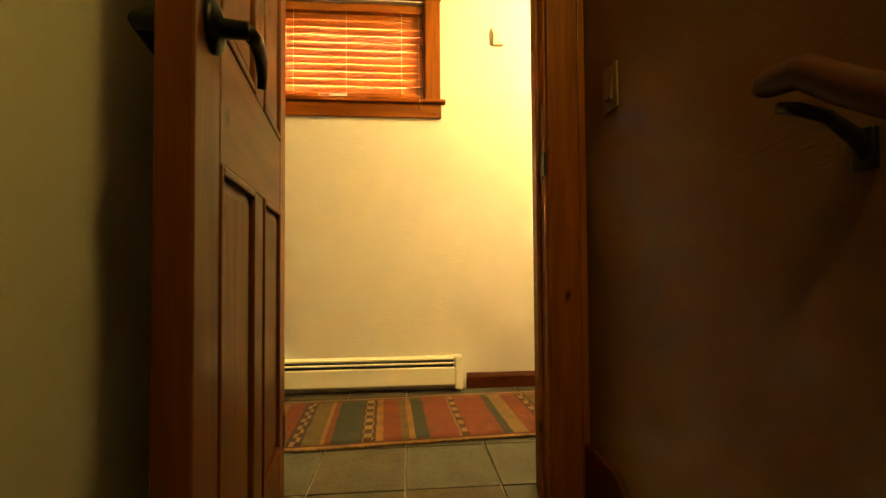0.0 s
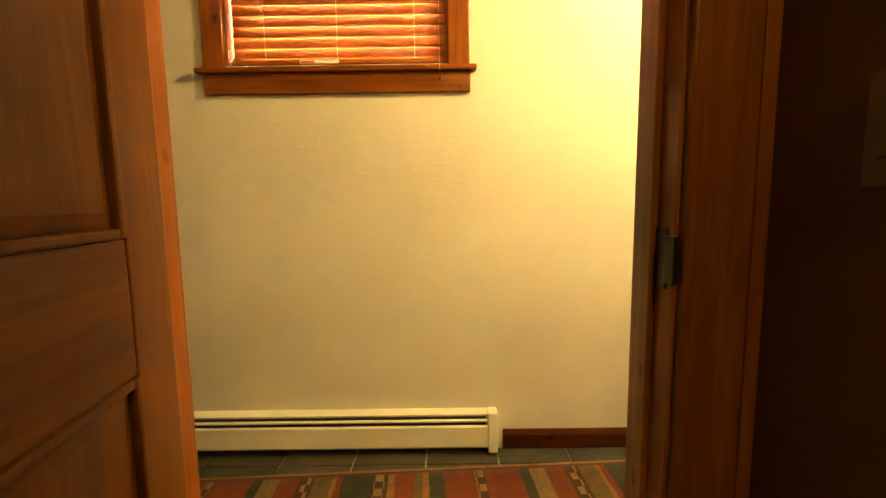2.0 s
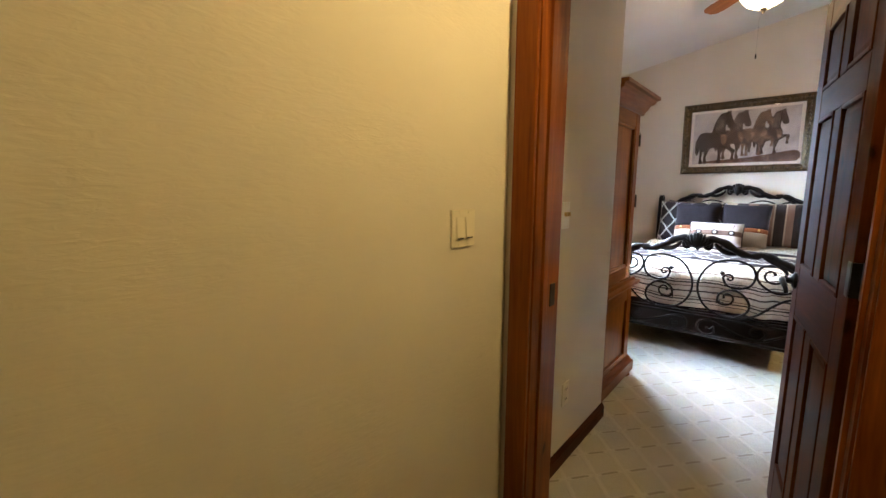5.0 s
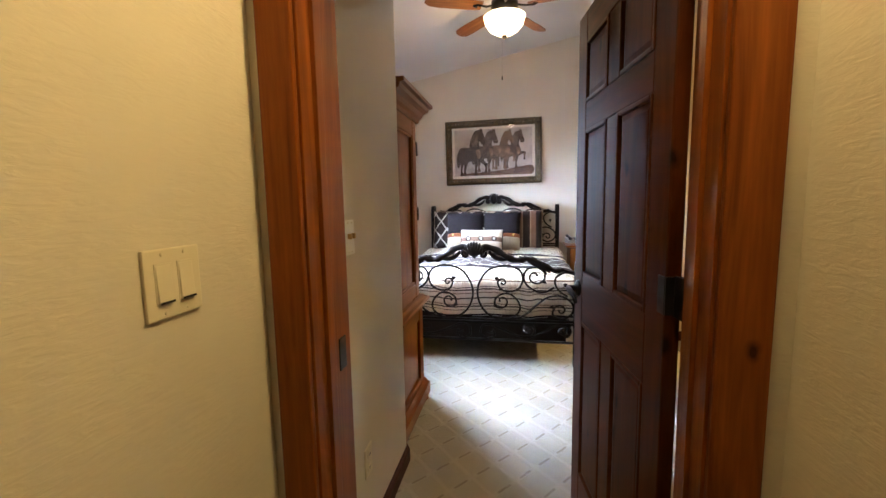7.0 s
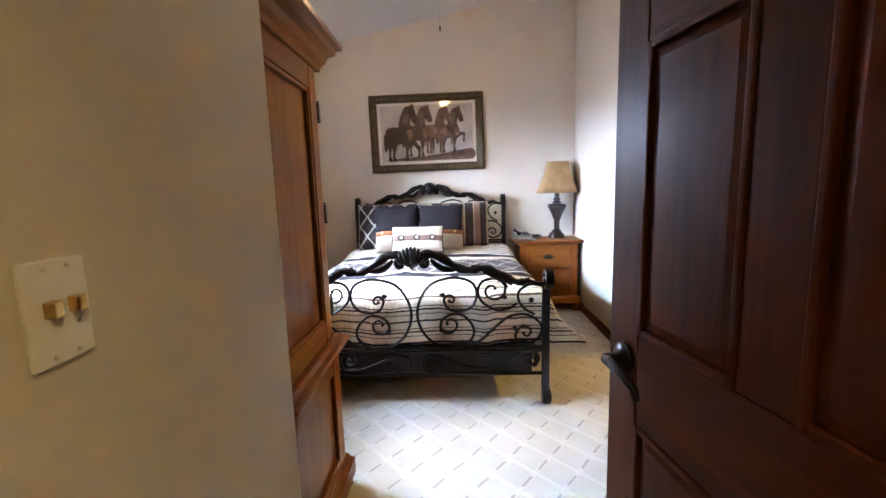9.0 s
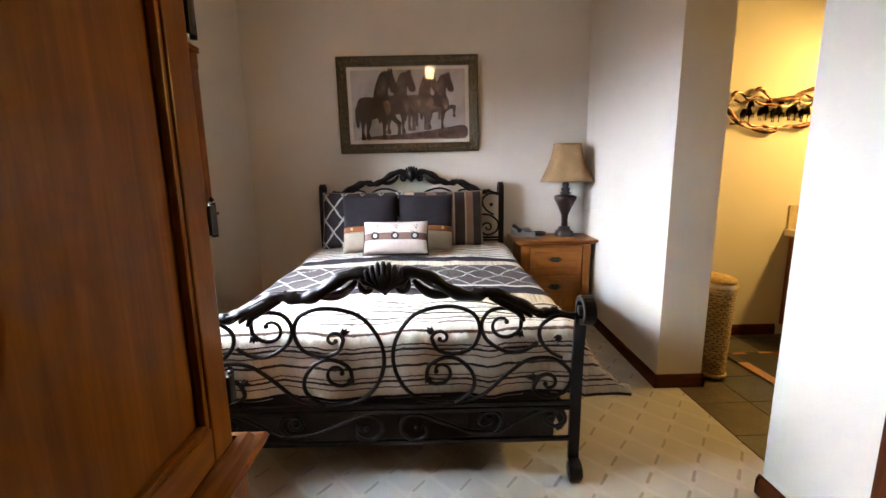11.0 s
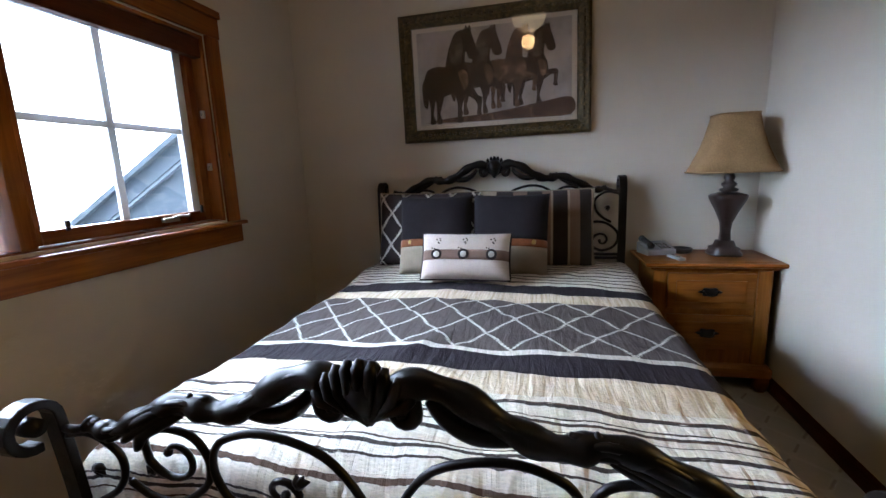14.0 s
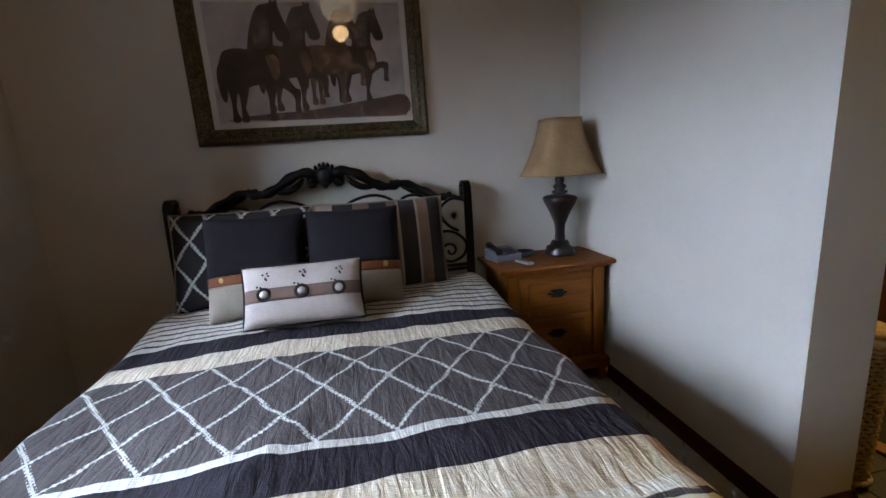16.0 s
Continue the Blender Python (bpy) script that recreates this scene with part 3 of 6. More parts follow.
box_part("cover", (-0.026, 0.026, -0.027, -0.0215, -0.044, 0.02), IVORY, chime)

# handrail on the right stair wall
RAIL_WOOD = wood("handrail_wood", 1, (0.035, 0.007, 0.001), (0.062, 0.015, 0.002), 0.6, False)
hr = thing("handrail", "dark red-brown wooden handrail on the stair wall", "handrail")
bm = bmesh.new()
path = [(1.302, 0.782, 0.946), (1.302, 0.770, 0.948), (1.302, 0.72, 0.942), (1.302, 0.665, 0.90), (1.302, 0.2, 0.59), (1.302, -0.6, 0.06), (1.302, -1.5, -0.54)]
add_tube(bm, path, [0.012, 0.018, 0.020, 0.020, 0.020, 0.020, 0.020], 14)
part("rail", bm, RAIL_WOOD, hr, "", True)
for y in (0.72, -0.3, -1.2):
    z = 0.93 if y > 0.5 else 0.45 + 0.668 * y
    bm = bmesh.new()
    add_tube(bm, [(1.298, y + 0.03, z - 0.020), (1.302, y + 0.01, z - 0.028), (1.325, y - 0.005, z - 0.042), (1.352, y - 0.01, z - 0.066), (1.366, y - 0.01, z - 0.088)], [0.007, 0.008, 0.008, 0.009, 0.008], 10)
    add_box(bm, 1.361, 1.3695, y - 0.022, y + 0.004, z - 0.105, z - 0.055, 0.003)
    part("bracket", bm, BLACK_IRON, hr, "black iron bracket", True)

# stair skirt board on the right wall
bm = bmesh.new()
prof = [(1.48, 0.19), (1.30, 0.19), (-1.6, -1.74), (-1.6, -1.95), (1.30, -0.02), (1.48, -0.02)]
a = [bm.verts.new((1.3695, y, z)) for y, z in prof]
c = [bm.verts.new((1.352, y, z)) for y, z in prof]
bm.faces.new(a)
bm.faces.new(list(reversed(c)))
for i in range(len(prof)):
    bm.faces.new((a[i], a[(i + 1) % len(prof)], c[(i + 1) % len(prof)], c[i]))
structure("trim_stair_skirt", bm, REDWOOD[1], "red-brown stained skirt board along the stairs", "trim")

# baseboard heater
ht = thing("baseboard_heater", "cream enamelled baseboard heater under the window", "heater")
X0, X1 = -0.6, 1.143
bm = bmesh.new()
sec = [(0.004, 0.0), (0.055, 0.010), (0.066, 0.022), (0.066, 0.110), (0.062, 0.115), (0.054, 0.115), (0.052, 0.030), (0.004, 0.022)]
add_sweep(bm, sec, [(X0, YN, 0.02, 0, -1), (X1 - 0.04, YN, 0.02, 0, -1)])
part("front_panel", bm, WHITE_METAL, ht)
bm = bmesh.new()
sec = [(0.001, 0.0), (0.012, 0.0), (0.012, 0.157), (0.046, 0.152), (0.048, 0.160), (0.012, 0.168), (0.001, 0.167)]
add_sweep(bm, sec, [(X0, YN, 0.02, 0, -1), (X1 - 0.04, YN, 0.02, 0, -1)])
part("back_panel", bm, WHITE_METAL, ht)
bm = bmesh.new()
add_sweep(bm, [(0.048, 0.134), (0.060, 0.131), (0.061, 0.137), (0.049, 0.140)], [(X0, YN, 0.02, 0, -1), (X1 - 0.04, YN, 0.02, 0, -1)])
part("damper", bm, WHITE_METAL, ht)
# near-black block put in for the shade behind the heater's slots
box_part("slot_filler", (X0, X1 - 0.05, YN - 0.0475, YN - 0.014, 0.055, 0.166), DARK_SLOT, ht, "dark block that stands for the shade in the slots", 0)
bm = bmesh.new()
add_box(bm, X1 - 0.042, X1, YN - 0.070, YN - 0.001, 0.014, 0.192, 0.006)
part("end_cap", bm, WHITE_METAL, ht)

# hall window
win = thing("window_1", "honey-stained wooden hall window behind closed blinds", "window")
win["kind"] = "structure"
x0, x1, z0, z1 = W1
rail_box("casing", (x0 - 0.082, x0 + 0.004, YN - 0.018, YN - 0.001, z0 - 0.012, z1 + 0.006), PINE[2], win)
rail_box("casing", (x1 - 0.004, x1 + 0.082, YN - 0.018, YN - 0.001, z0 - 0.012, z1 + 0.006), PINE[2], win)
rail_box("head_casing", (x0 - 0.088, x1 + 0.088, YN - 0.018, YN - 0.001, z1 + 0.007, z1 + 0.095), PINE[0], win)
bm = bmesh.new()
add_box(bm, x0 - 0.11, x1 + 0.11, YN - 0.040, YN + 0.03, z0 - 0.034, z0 - 0.013, 0.006)
part("window_sill", bm, PINE[0], win)
rail_box("apron", (x0 - 0.085, x1 + 0.085, YN - 0.019, YN - 0.001, z0 - 0.115, z0 - 0.035), PINE[0], win)
for d in ((x0, x0 + 0.014, z0, z1), (x1 - 0.014, x1, z0, z1)):
    rail_box("window_jamb", (d[0], d[1], YN + 0.001, YN + 0.145, d[2], d[3]), PINE[2], win, 0.001)
for d in ((x0 + 0.014, x1 - 0.014, z0 - 0.012, z0 + 0.004), (x0 + 0.014, x1 - 0.014, z1 - 0.014, z1)):
    rail_box("window_jamb", (d[0], d[1], YN + 0.031, YN + 0.145, d[2], d[3]), PINE[0], win, 0.001)
for d in ((x0 + 0.014, x0 + 0.06, z0 + 0.004, z1 - 0.014), (x1 - 0.06, x1 - 0.014, z0 + 0.004, z1 - 0.014), (x0 + 0.06, x1 - 0.06, z0 + 0.004, z0 + 0.06), (x0 + 0.06, x1 - 0.06, z1 - 0.07, z1 - 0.014)):
    rail_box("sash", (d[0], d[1], YN + 0.085, YN + 0.125, d[2], d[3]), PINE[2], win, 0.003)
bm = bmesh.new()
add_box(bm, x0 + 0.055, x1 - 0.055, YN + 0.103, YN + 0.108, z0 + 0.055, z1 - 0.065)
ob = part("pane", bm, GLASS, win)
ob.visible_shadow = False

SLAT = wood("blind_slat", 0, (0.24, 0.068, 0.012), (0.36, 0.115, 0.022), 0.4, False)
CORD, nt, b = material("cord", (0.62, 0.5, 0.3), 0.8)
bl = thing("window_blind", "closed red-brown wooden venetian blind with hanging cord", "blind")
yb = YN + 0.045
for i in range(12):
    z = z0 + 0.062 + 0.0425 * i
    if z > z1 - 0.055:
        break
    bm = bmesh.new()
    m4 = Matrix.Translation((0, yb, z)) @ Matrix.Rotation(radians(74), 4, "X")
    add_box(bm, x0 + 0.022, x1 - 0.020, -0.025, 0.025, -0.0014, 0.0014, 0, m4)
    part("slat", bm, SLAT, bl)
rail_box("bottom_rail", (x0 + 0.021, x1 - 0.019, yb - 0.026, yb + 0.026, z0 + 0.010, z0 + 0.030), SLAT, bl)
rail_box("headrail", (x0 + 0.018, x1 - 0.018, yb - 0.028, yb + 0.028, z1 - 0.056, z1 - 0.016), SLAT, bl)
for xx in (x0 + 0.16, (x0 + x1) / 2, x1 - 0.14):
    bm = bmesh.new()
    for yy in (-0.027, 0.027):
        add_tube(bm, [(xx, yb + yy, z0 + 0.03), (xx, yb + yy, z1 - 0.05)], 0.0011, 5)
    part("ladder_cord", bm, CORD, bl)
bm = bmesh.new()
xc = x1 - 0.040
add_tube(bm, [(xc, yb - 0.031, z1 - 0.05), (xc, yb - 0.033, z0 + 0.06), (xc + 0.001, YN - 0.046, z0 - 0.01), (xc + 0.002, YN - 0.046, z0 - 0.05)], 0.0011, 5)
part("pull_cord", bm, CORD, bl)
bm = bmesh.new()
add_lathe(bm, [(0.0, 0.0), (0.006, 0.002), (0.0075, 0.010), (0.005, 0.02), (0.003, 0.03), (0.0, 0.031)], 12, (xc + 0.002, YN - 0.046, z0 - 0.078))
part("tassel", bm, PINE[2], bl, "small wooden cord tassel", True)
STICK, nt, b = material("sticker_white", (0.75, 0.72, 0.66), 0.5)
STICKR, nt, b = material("sticker_red", (0.45, 0.05, 0.03), 0.5)
box_part("label_sticker", (0.34, 0.50, yb - 0.0272, yb - 0.0262, z0 + 0.012, z0 + 0.027), STICK, bl, "white paper label", 0)
box_part("label_stripe", (0.345, 0.40, yb - 0.0280, yb - 0.0273, z0 + 0.015, z0 + 0.024), STICKR, bl, "red printed bar", 0)

# hall ceiling lamp over the walk
LAMP_GLASS = bpy.data.materials.new("lamp_glass")
LAMP_GLASS.use_nodes = True
bs = LAMP_GLASS.node_tree.nodes["Principled BSDF"]
bs.inputs["Base Color"].default_value = (0.9, 0.82, 0.65, 1)
bs.inputs["Emission Color"].default_value = (1.0, 0.78, 0.45, 1)
bs.inputs["Emission Strength"].default_value = 3.5
cl = thing("ceiling_light", "lit frosted glass ceiling light in the hall", "ceiling light", pose(1.95, 2.0, HC))
bm = bmesh.new()
add_lathe(bm, [(0.0, 0.0), (0.07, 0.0), (0.07, -0.02), (0.03, -0.03), (0.03, -0.06), (0.0, -0.06)], 24)
part("canopy", bm, BLACK_IRON, cl, "", True)


# ---- woven runner in the hall ----
def runner_material():
    m, nt, b = material("striped_runner", (0.3, 0.1, 0.05), 0.92)
    tc = nt.nodes.new("ShaderNodeTexCoord")
    sep = nt.nodes.new("ShaderNodeSeparateXYZ")
    nt.links.new(tc.outputs["Object"], sep.inputs[0])
    wob = noise_tex(nt, tc.outputs["Object"], 40, 2.0)
    pos = math_node(nt, "ADD", sep.outputs[0], math_node(nt, "MULTIPLY", math_node(nt, "SUBTRACT", wob, 0.5), 0.012))
    u = math_node(nt, "FRACT", math_node(nt, "DIVIDE", math_node(nt, "SUBTRACT", pos, 0.36), 1.06))
    rust, green, brown, gold, olive, tan = (0.165, 0.030, 0.006), (0.030, 0.036, 0.020), (0.05, 0.019, 0.010), (0.25, 0.12, 0.03), (0.11, 0.075, 0.024), (0.20, 0.125, 0.05)
    bands = [(0.0, olive), (0.066, gold), (0.08, rust), (0.104, green), (0.21, brown), (0.27, gold), (0.30, rust), (0.37, olive), (0.40, gold), (0.425, green), (0.477, rust), (0.594, tan), (0.604, brown), (0.633, rust), (0.77, green), (0.805, tan), (0.87, rust), (0.945, brown)]
    col = ramp(nt, u, bands, "CONSTANT")
    # woven marks on the brown bands
    ck = node(nt, "ShaderNodeTexChecker", Scale=1.0)
    mp = nt.nodes.new("ShaderNodeMapping")
    mp.inputs["Scale"].default_value = (30, 24, 1)
    nt.links.new(tc.outputs["Object"], mp.inputs["Vector"])
    nt.links.new(mp.outputs["Vector"], ck.inputs["Vector"])
    on = ramp(nt, u, [(0.0, (0, 0, 0)), (0.222, (1, 1, 1)), (0.258, (0, 0, 0)), (0.608, (1, 1, 1)), (0.63, (0, 0, 0)), (0.955, (1, 1, 1)), (0.985, (0, 0, 0))], "CONSTANT")
    dots = math_node(nt, "MULTIPLY", math_node(nt, "MULTIPLY", on, ck.outputs["Fac"]), 0.55)
    col = mix(nt, dots, col, (0.42, 0.26, 0.12))
    # plain border along both long sides
    ay = math_node(nt, "ABSOLUTE", sep.outputs[1])
    col = mix(nt, ramp(nt, ay, [(0.0, (0, 0, 0)), (0.262, (1, 1, 1))], "CONSTANT"), col, (0.34, 0.18, 0.07))
    col = mix(nt, ramp(nt, ay, [(0.0, (0, 0, 0)), (0.248, (1, 1, 1)), (0.262, (0, 0, 0))], "CONSTANT"), col, (0.10, 0.03, 0.015))
    weave = noise_tex(nt, coords(nt, (60, 420, 60)), 1.0, 2.0)
    blot = noise_tex(nt, tc.outputs["Object"], 14, 4.0)
    col = mix(nt, 0.8, col, ramp(nt, weave, [(0.3, (0.55, 0.55, 0.55)), (0.7, (1.25, 1.25, 1.25))]), "MULTIPLY")
    col = mix(nt, 0.7, col, ramp(nt, blot, [(0.3, (0.42, 0.40, 0.34)), (0.7, (0.95, 0.88, 0.72))]), "MULTIPLY")
    nt.links.new(col, b.inputs["Base Color"])
    bump(nt, b, weave, 0.5, 0.003)
    return m


bm = bmesh.new()
n = 60
rows_v = []
for i in range(n + 1):
    x = -0.9 + 2.95 * i / n
    rows_v.append([bm.verts.new((x, -0.28 + 0.56 * j / 8, 0.011 + 0.002 * noise.noise((x * 3, j * 0.7, 0)))) for j in range(9)])
for a, c in zip(rows_v, rows_v[1:]):
    for j in range(8):
        bm.faces.new((a[j], c[j], c[j + 1], a[j + 1]))
rug = part("rug", bm, runner_material(), None, "", True)
rug.matrix_world = pose(0.05, 2.205, 0.0, 0, 0, 3.0)
sol = rug.modifiers.new("thick", "SOLIDIFY")
sol.thickness = 0.009
tagged(rug, "rust, green and gold striped woven runner on slate", "rug")


# ---- bedroom ----
def curve_points(pts, per=6):
    """A smooth line through the points."""
    p = [Vector(q) for q in pts]
    out_pts = []
    for i in range(len(p) - 1):
        a, c = p[max(i - 1, 0)], p[min(i + 2, len(p) - 1)]
        q, r = p[i], p[i + 1]
        for k in range(per):
            t = k / per
            out_pts.append(0.5 * ((2 * q) + (r - a) * t + (2 * a - 5 * q + 4 * r - c) * t * t + (3 * q - a - 3 * r + c) * t ** 3))
    out_pts.append(p[-1])
    return out_pts


def spiral_in(end, center, turns, sign, n=16):
    """Points that wind from end in to center; sign gives the sense."""
    e, c = Vector(end), Vector(center)
    d = e - c
    a0, r0 = math.atan2(d.y, d.x), d.length
    return [c + Vector((math.cos(a0 + sign * turns * 2 * math.pi * k / n), math.sin(a0 + sign * turns * 2 * math.pi * k / n))) * r0 * (1 - 0.78 * k / n) for k in range(1, n + 1)]


# scrollwork of a bed end, one half: (distance from the middle, height)
def P(cx, cy):
    return ((cx - 455) * 0.00145, 0.35 + (465 - cy) * 0.00147)


SCROLLS = [
    ([P(640, 455), P(560, 448), P(500, 405), P(469, 330), P(478, 250), P(530, 175), P(620, 144), P(690, 172), P(711, 225), P(690, 278), P(640, 297), P(595, 285), P(577, 248)], P(604, 248), 0.9, -1),
    ([P(640, 455), P(690, 415), P(693, 365), P(655, 318), P(610, 310), P(568, 335), P(560, 378)], P(598, 352), 0.9, 1),
    ([P(640, 455), P(720, 430), P(790, 365), P(850, 322), P(920, 320), P(972, 365), P(962, 420), P(910, 443), P(868, 420), P(876, 385)], P(908, 398), 0.9, -1),
    ([P(873, 268), P(835, 292), P(785, 294), P(730, 255), P(716, 205), P(740, 165), P(785, 157), P(822, 180), P(824, 222)], P(776, 208), 0.85, -1),
    ([P(975, 195), P(925, 186), P(882, 215), P(880, 255), P(905, 292), P(945, 318)], None, 0, 1),
]
LOWER = [
    ([P(770, 552), P(690, 550), P(610, 520), P(540, 490), P(492, 500), P(484, 545), P(520, 572), P(556, 555), P(552, 520)], P(528, 528), 0.3, -1),
    ([P(690, 550), P(745, 555), P(775, 520), P(760, 488), P(722, 490), P(710, 515)], P(735, 510), 0.7, 1),
    ([P(770, 552), P(840, 510), P(900, 480), P(950, 488), P(962, 520), P(935, 538), P(904, 522)], P(922, 512), 0.7, -1),
]
LEAVES = [(P(825, 232), 250), (P(575, 232), 100), (P(566, 372), 260), (P(868, 384), 120), (P(938, 252), 200), (P(775, 486), 60), (P(940, 534), 300)]


def sleigh(z, lift, way):
    """How far the bed end leans out at a height."""
    k = max(0.0, (z - lift - 0.42) / 0.57)
    return -way * (0.045 if way > 0 else 0.03) * k ** 1.6


def bed_end(name_prefix, parent, u, half, lift, way, lower):
    k = half / 0.775

    def place(d, z, side):
        z = min(z, 0.78 + (z - 0.78) * 0.78)
        return (u + sleigh(z + lift, lift, way), side * d * k, z + lift)

    for side in (-1, 1):
        for pts, center, turns, sign in SCROLLS + (LOWER if lower else []):
            line = [Vector(q) for q in curve_points(pts, 5)]
            n0 = len(line)
            if center is not None:
                line += spiral_in(pts[-1], center, turns, sign)
            radii = [0.0088] * n0 + [0.0088 - 0.003 * i / 16 for i in range(len(line) - n0)]
            bm = bmesh.new()
            add_tube(bm, [place(q.x, q.y, side) for q in line], radii, 8)
            if center is not None:
                q = line[-1]
                add_lathe(bm, [(0.0, -0.011), (0.008, -0.008), (0.011, 0.0), (0.008, 0.008), (0.0, 0.011)], 10, place(q.x, q.y, side))
            part("scroll_bar", bm, BLACK_IRON, parent, "", True)
        for (d, z), deg in LEAVES[:None if lower else 5]:
            bm = bmesh.new()
            for f in (-32, 0, 32):
                a = radians(deg + f)
                add_tube(bm, [place(d, z, side), place(d + 0.014 * math.cos(a), z + 0.014 * math.sin(a), side), place(d + 0.03 * math.cos(a + 0.3), z + 0.03 * math.sin(a + 0.3), side)], [0.010, 0.0095, 0.002], 7)
            part("leaf", bm, BLACK_IRON, parent, "", True)
        # carved top rail
        arch = [(0.045, 0.9936), (0.1, 1.012), (0.165, 0.987), (0.235, 0.9249), (0.3, 0.8829), (0.355, 0.8812), (0.4, 0.8939), (0.46, 0.8741), (0.53, 0.8279), (0.6, 0.7778), (0.645, 0.7765), (0.68, 0.787)]
        line = curve_points([Vector(q) for q in arch], 5)
        n0 = len(line)
        bm = bmesh.new()
        add_tube(bm, [place(q.x, q.y, side) for q in line], [0.023 + 0.008 * math.sin(7.5 * math.pi * i / n0) ** 2 - 0.009 * (i / n0) ** 2 for i in range(n0)], 12)
        for off in (-0.016, 0.016):
            add_tube(bm, [(place(q.x, q.y + off * 0.8, side)[0] - way * 0.014, *place(q.x, q.y + off * 0.8, side)[1:]) for q in line[4:-8]], [0.003 + 0.006 * abs(math.sin(3 * math.pi * i / n0)) for i in range(n0 - 12)], 6)
        part("top_rail", bm, BLACK_IRON, parent, "carved black iron top rail", True)
        bm = bmesh.new()
        leaf_pts = [(0.285, 0.895), (0.235, 0.886), (0.185, 0.892), (0.140, 0.925), (0.110, 0.972)]
        add_tube(bm, [place(q.x, q.y, side) for q in curve_points([Vector(q) for q in leaf_pts], 4)], [0.004 + 0.016 * math.sin(math.pi * (k + 1) / 19) for k in range(17)], 7)
        part("leaf", bm, BLACK_IRON, parent, "", True)
        # spray of acanthus fluting that opens towards the post
        for drop, tip in ((0.0, 0.60), (0.022, 0.575), (0.042, 0.545)):
            bm = bmesh.new()
            spray = curve_points([Vector(q) for q in ((0.405, 0.888 - 0.4 * drop), (0.46, 0.868 - 0.8 * drop), (0.52, 0.828 - drop), (tip, 0.782 - 0.9 * drop))], 4)
            add_tube(bm, [(place(q.x, q.y, side)[0] - way * 0.012, *place(q.x, q.y, side)[1:]) for q in spray], [0.008 + 0.008 * math.sin(math.pi * k / (len(spray) - 1)) for k in range(len(spray))], 8)
            part("leaf", bm, BLACK_IRON, parent, "", True)
        # knot of leaves on the rail
        bm = bmesh.new()
        for f, r in ((-75, 0.042), (-30, 0.050), (20, 0.052), (65, 0.046), (115, 0.036)):
            a = radians(90 + f)
            add_tube(bm, [place(0.375, 0.878, side), place(0.375 + 0.6 * r * math.cos(a), 0.878 + 0.6 * r * math.sin(a), side), place(0.375 + r * math.cos(a + 0.35), 0.878 + r * math.sin(a + 0.35), side)], [0.017, 0.013, 0.004], 8)
        part("rosette", bm, BLACK_IRON, parent, "", True)
        bm = bmesh.new()
        add_tube(bm, [place(0.45, 0.87, side), place(0.47, 0.892, side), place(0.455, 0.905, side)], [0.012, 0.010, 0.004], 7)
        part("leaf_bud", bm, BLACK_IRON, parent, "", True)
        bm = bmesh.new()
        add_tube(bm, [place(0.655, 0.80, side), place(0.665, 0.785, side), place(0.72, 0.765, side), place(0.775, 0.765, side)], [0.012, 0.013, 0.010, 0.010], 8)
        part("connector", bm, BLACK_IRON, parent, "", True)
        # post: a flat bar that rolls over at the top and at the foot
        bm = bmesh.new()
        w = 0.024
        prof = []
        for i in range(13):
            z = 0.09 + (0.80 - 0.09) * i / 12
            prof.append((sleigh(z + lift, lift, way), z + lift))
        cx, cz, r = prof[-1][0] - way * 0.05, prof[-1][1], 0.05
        prof += [(cx + way * r * math.cos(a), cz + r * math.sin(a)) for a in [math.pi * (0.1 + 1.45 * j / 14) for j in range(15)]]
        if lift == 0:
            prof = [(-way * (0.028 - 0.028 * math.cos(a)) * 1.0, 0.045 + 0.04 * math.sin(a)) for a in [math.pi * (1.9 - 1.4 * j / 10) for j in range(10)]] + prof
        else:
            prof = [(0.0, 0.0)] + prof
        y = side * half
        rings = []
        for i, (px, pz) in enumerate(prof):
            a, c = prof[max(i - 1, 0)], prof[min(i + 1, len(prof) - 1)]
            dx, dz = c[0] - a[0], c[1] - a[1]
            ln = math.hypot(dx, dz) or 1.0
            nx, nz = -dz / ln * 0.011, dx / ln * 0.011
            rings.append([bm.verts.new((u + px + s1 * nx, y + s2 * w, pz + s1 * nz)) for s1, s2 in ((-1, -1), (1, -1), (1, 1), (-1, 1))])
        for a, c in zip(rings, rings[1:]):
            for i in range(4):
                bm.faces.new((a[i], a[(i + 1) % 4], c[(i + 1) % 4], c[i]))
        bm.faces.new(list(reversed(rings[0])))
        bm.faces.new(rings[-1])
        ob = part("post", bm, BLACK_IRON, parent, "flat iron post with rolled ends")
        bv = ob.modifiers.new("soft", "BEVEL")
        bv.width, bv.segments = 0.004, 2
        if lift == 0:
            bm = bmesh.new()
            add_lathe(bm, [(0.0, -0.026), (0.038, -0.026), (0.044, -0.02), (0.044, 0.02), (0.038, 0.026), (0.0, 0.026)], 18)
            bm.transform(Matrix.Translation((u - way * 0.03, y, 0.046)) @ Matrix.Rotation(radians(90), 4, "X"))
            part("foot", bm, BLACK_IRON, parent, "", True)
        bm = bmesh.new()
        add_lathe(bm, [(0.0, -0.03), (0.02, -0.028), (0.022, 0.0), (0.02, 0.028), (0.0, 0.03)], 12)
        bm.transform(Matrix.Translation((u + cx, y, cz)) @ Matrix.Rotation(radians(90), 4, "X"))
        part("rosette", bm, BLACK_IRON, parent, "", True)
    # shell on the crest: a cupped body with fluted ribs and a volute on either side
    def front(d, z, out=0.016):
        return (u + sleigh(z + lift, lift, way) - way * out, d, z + lift)

    bm = bmesh.new()
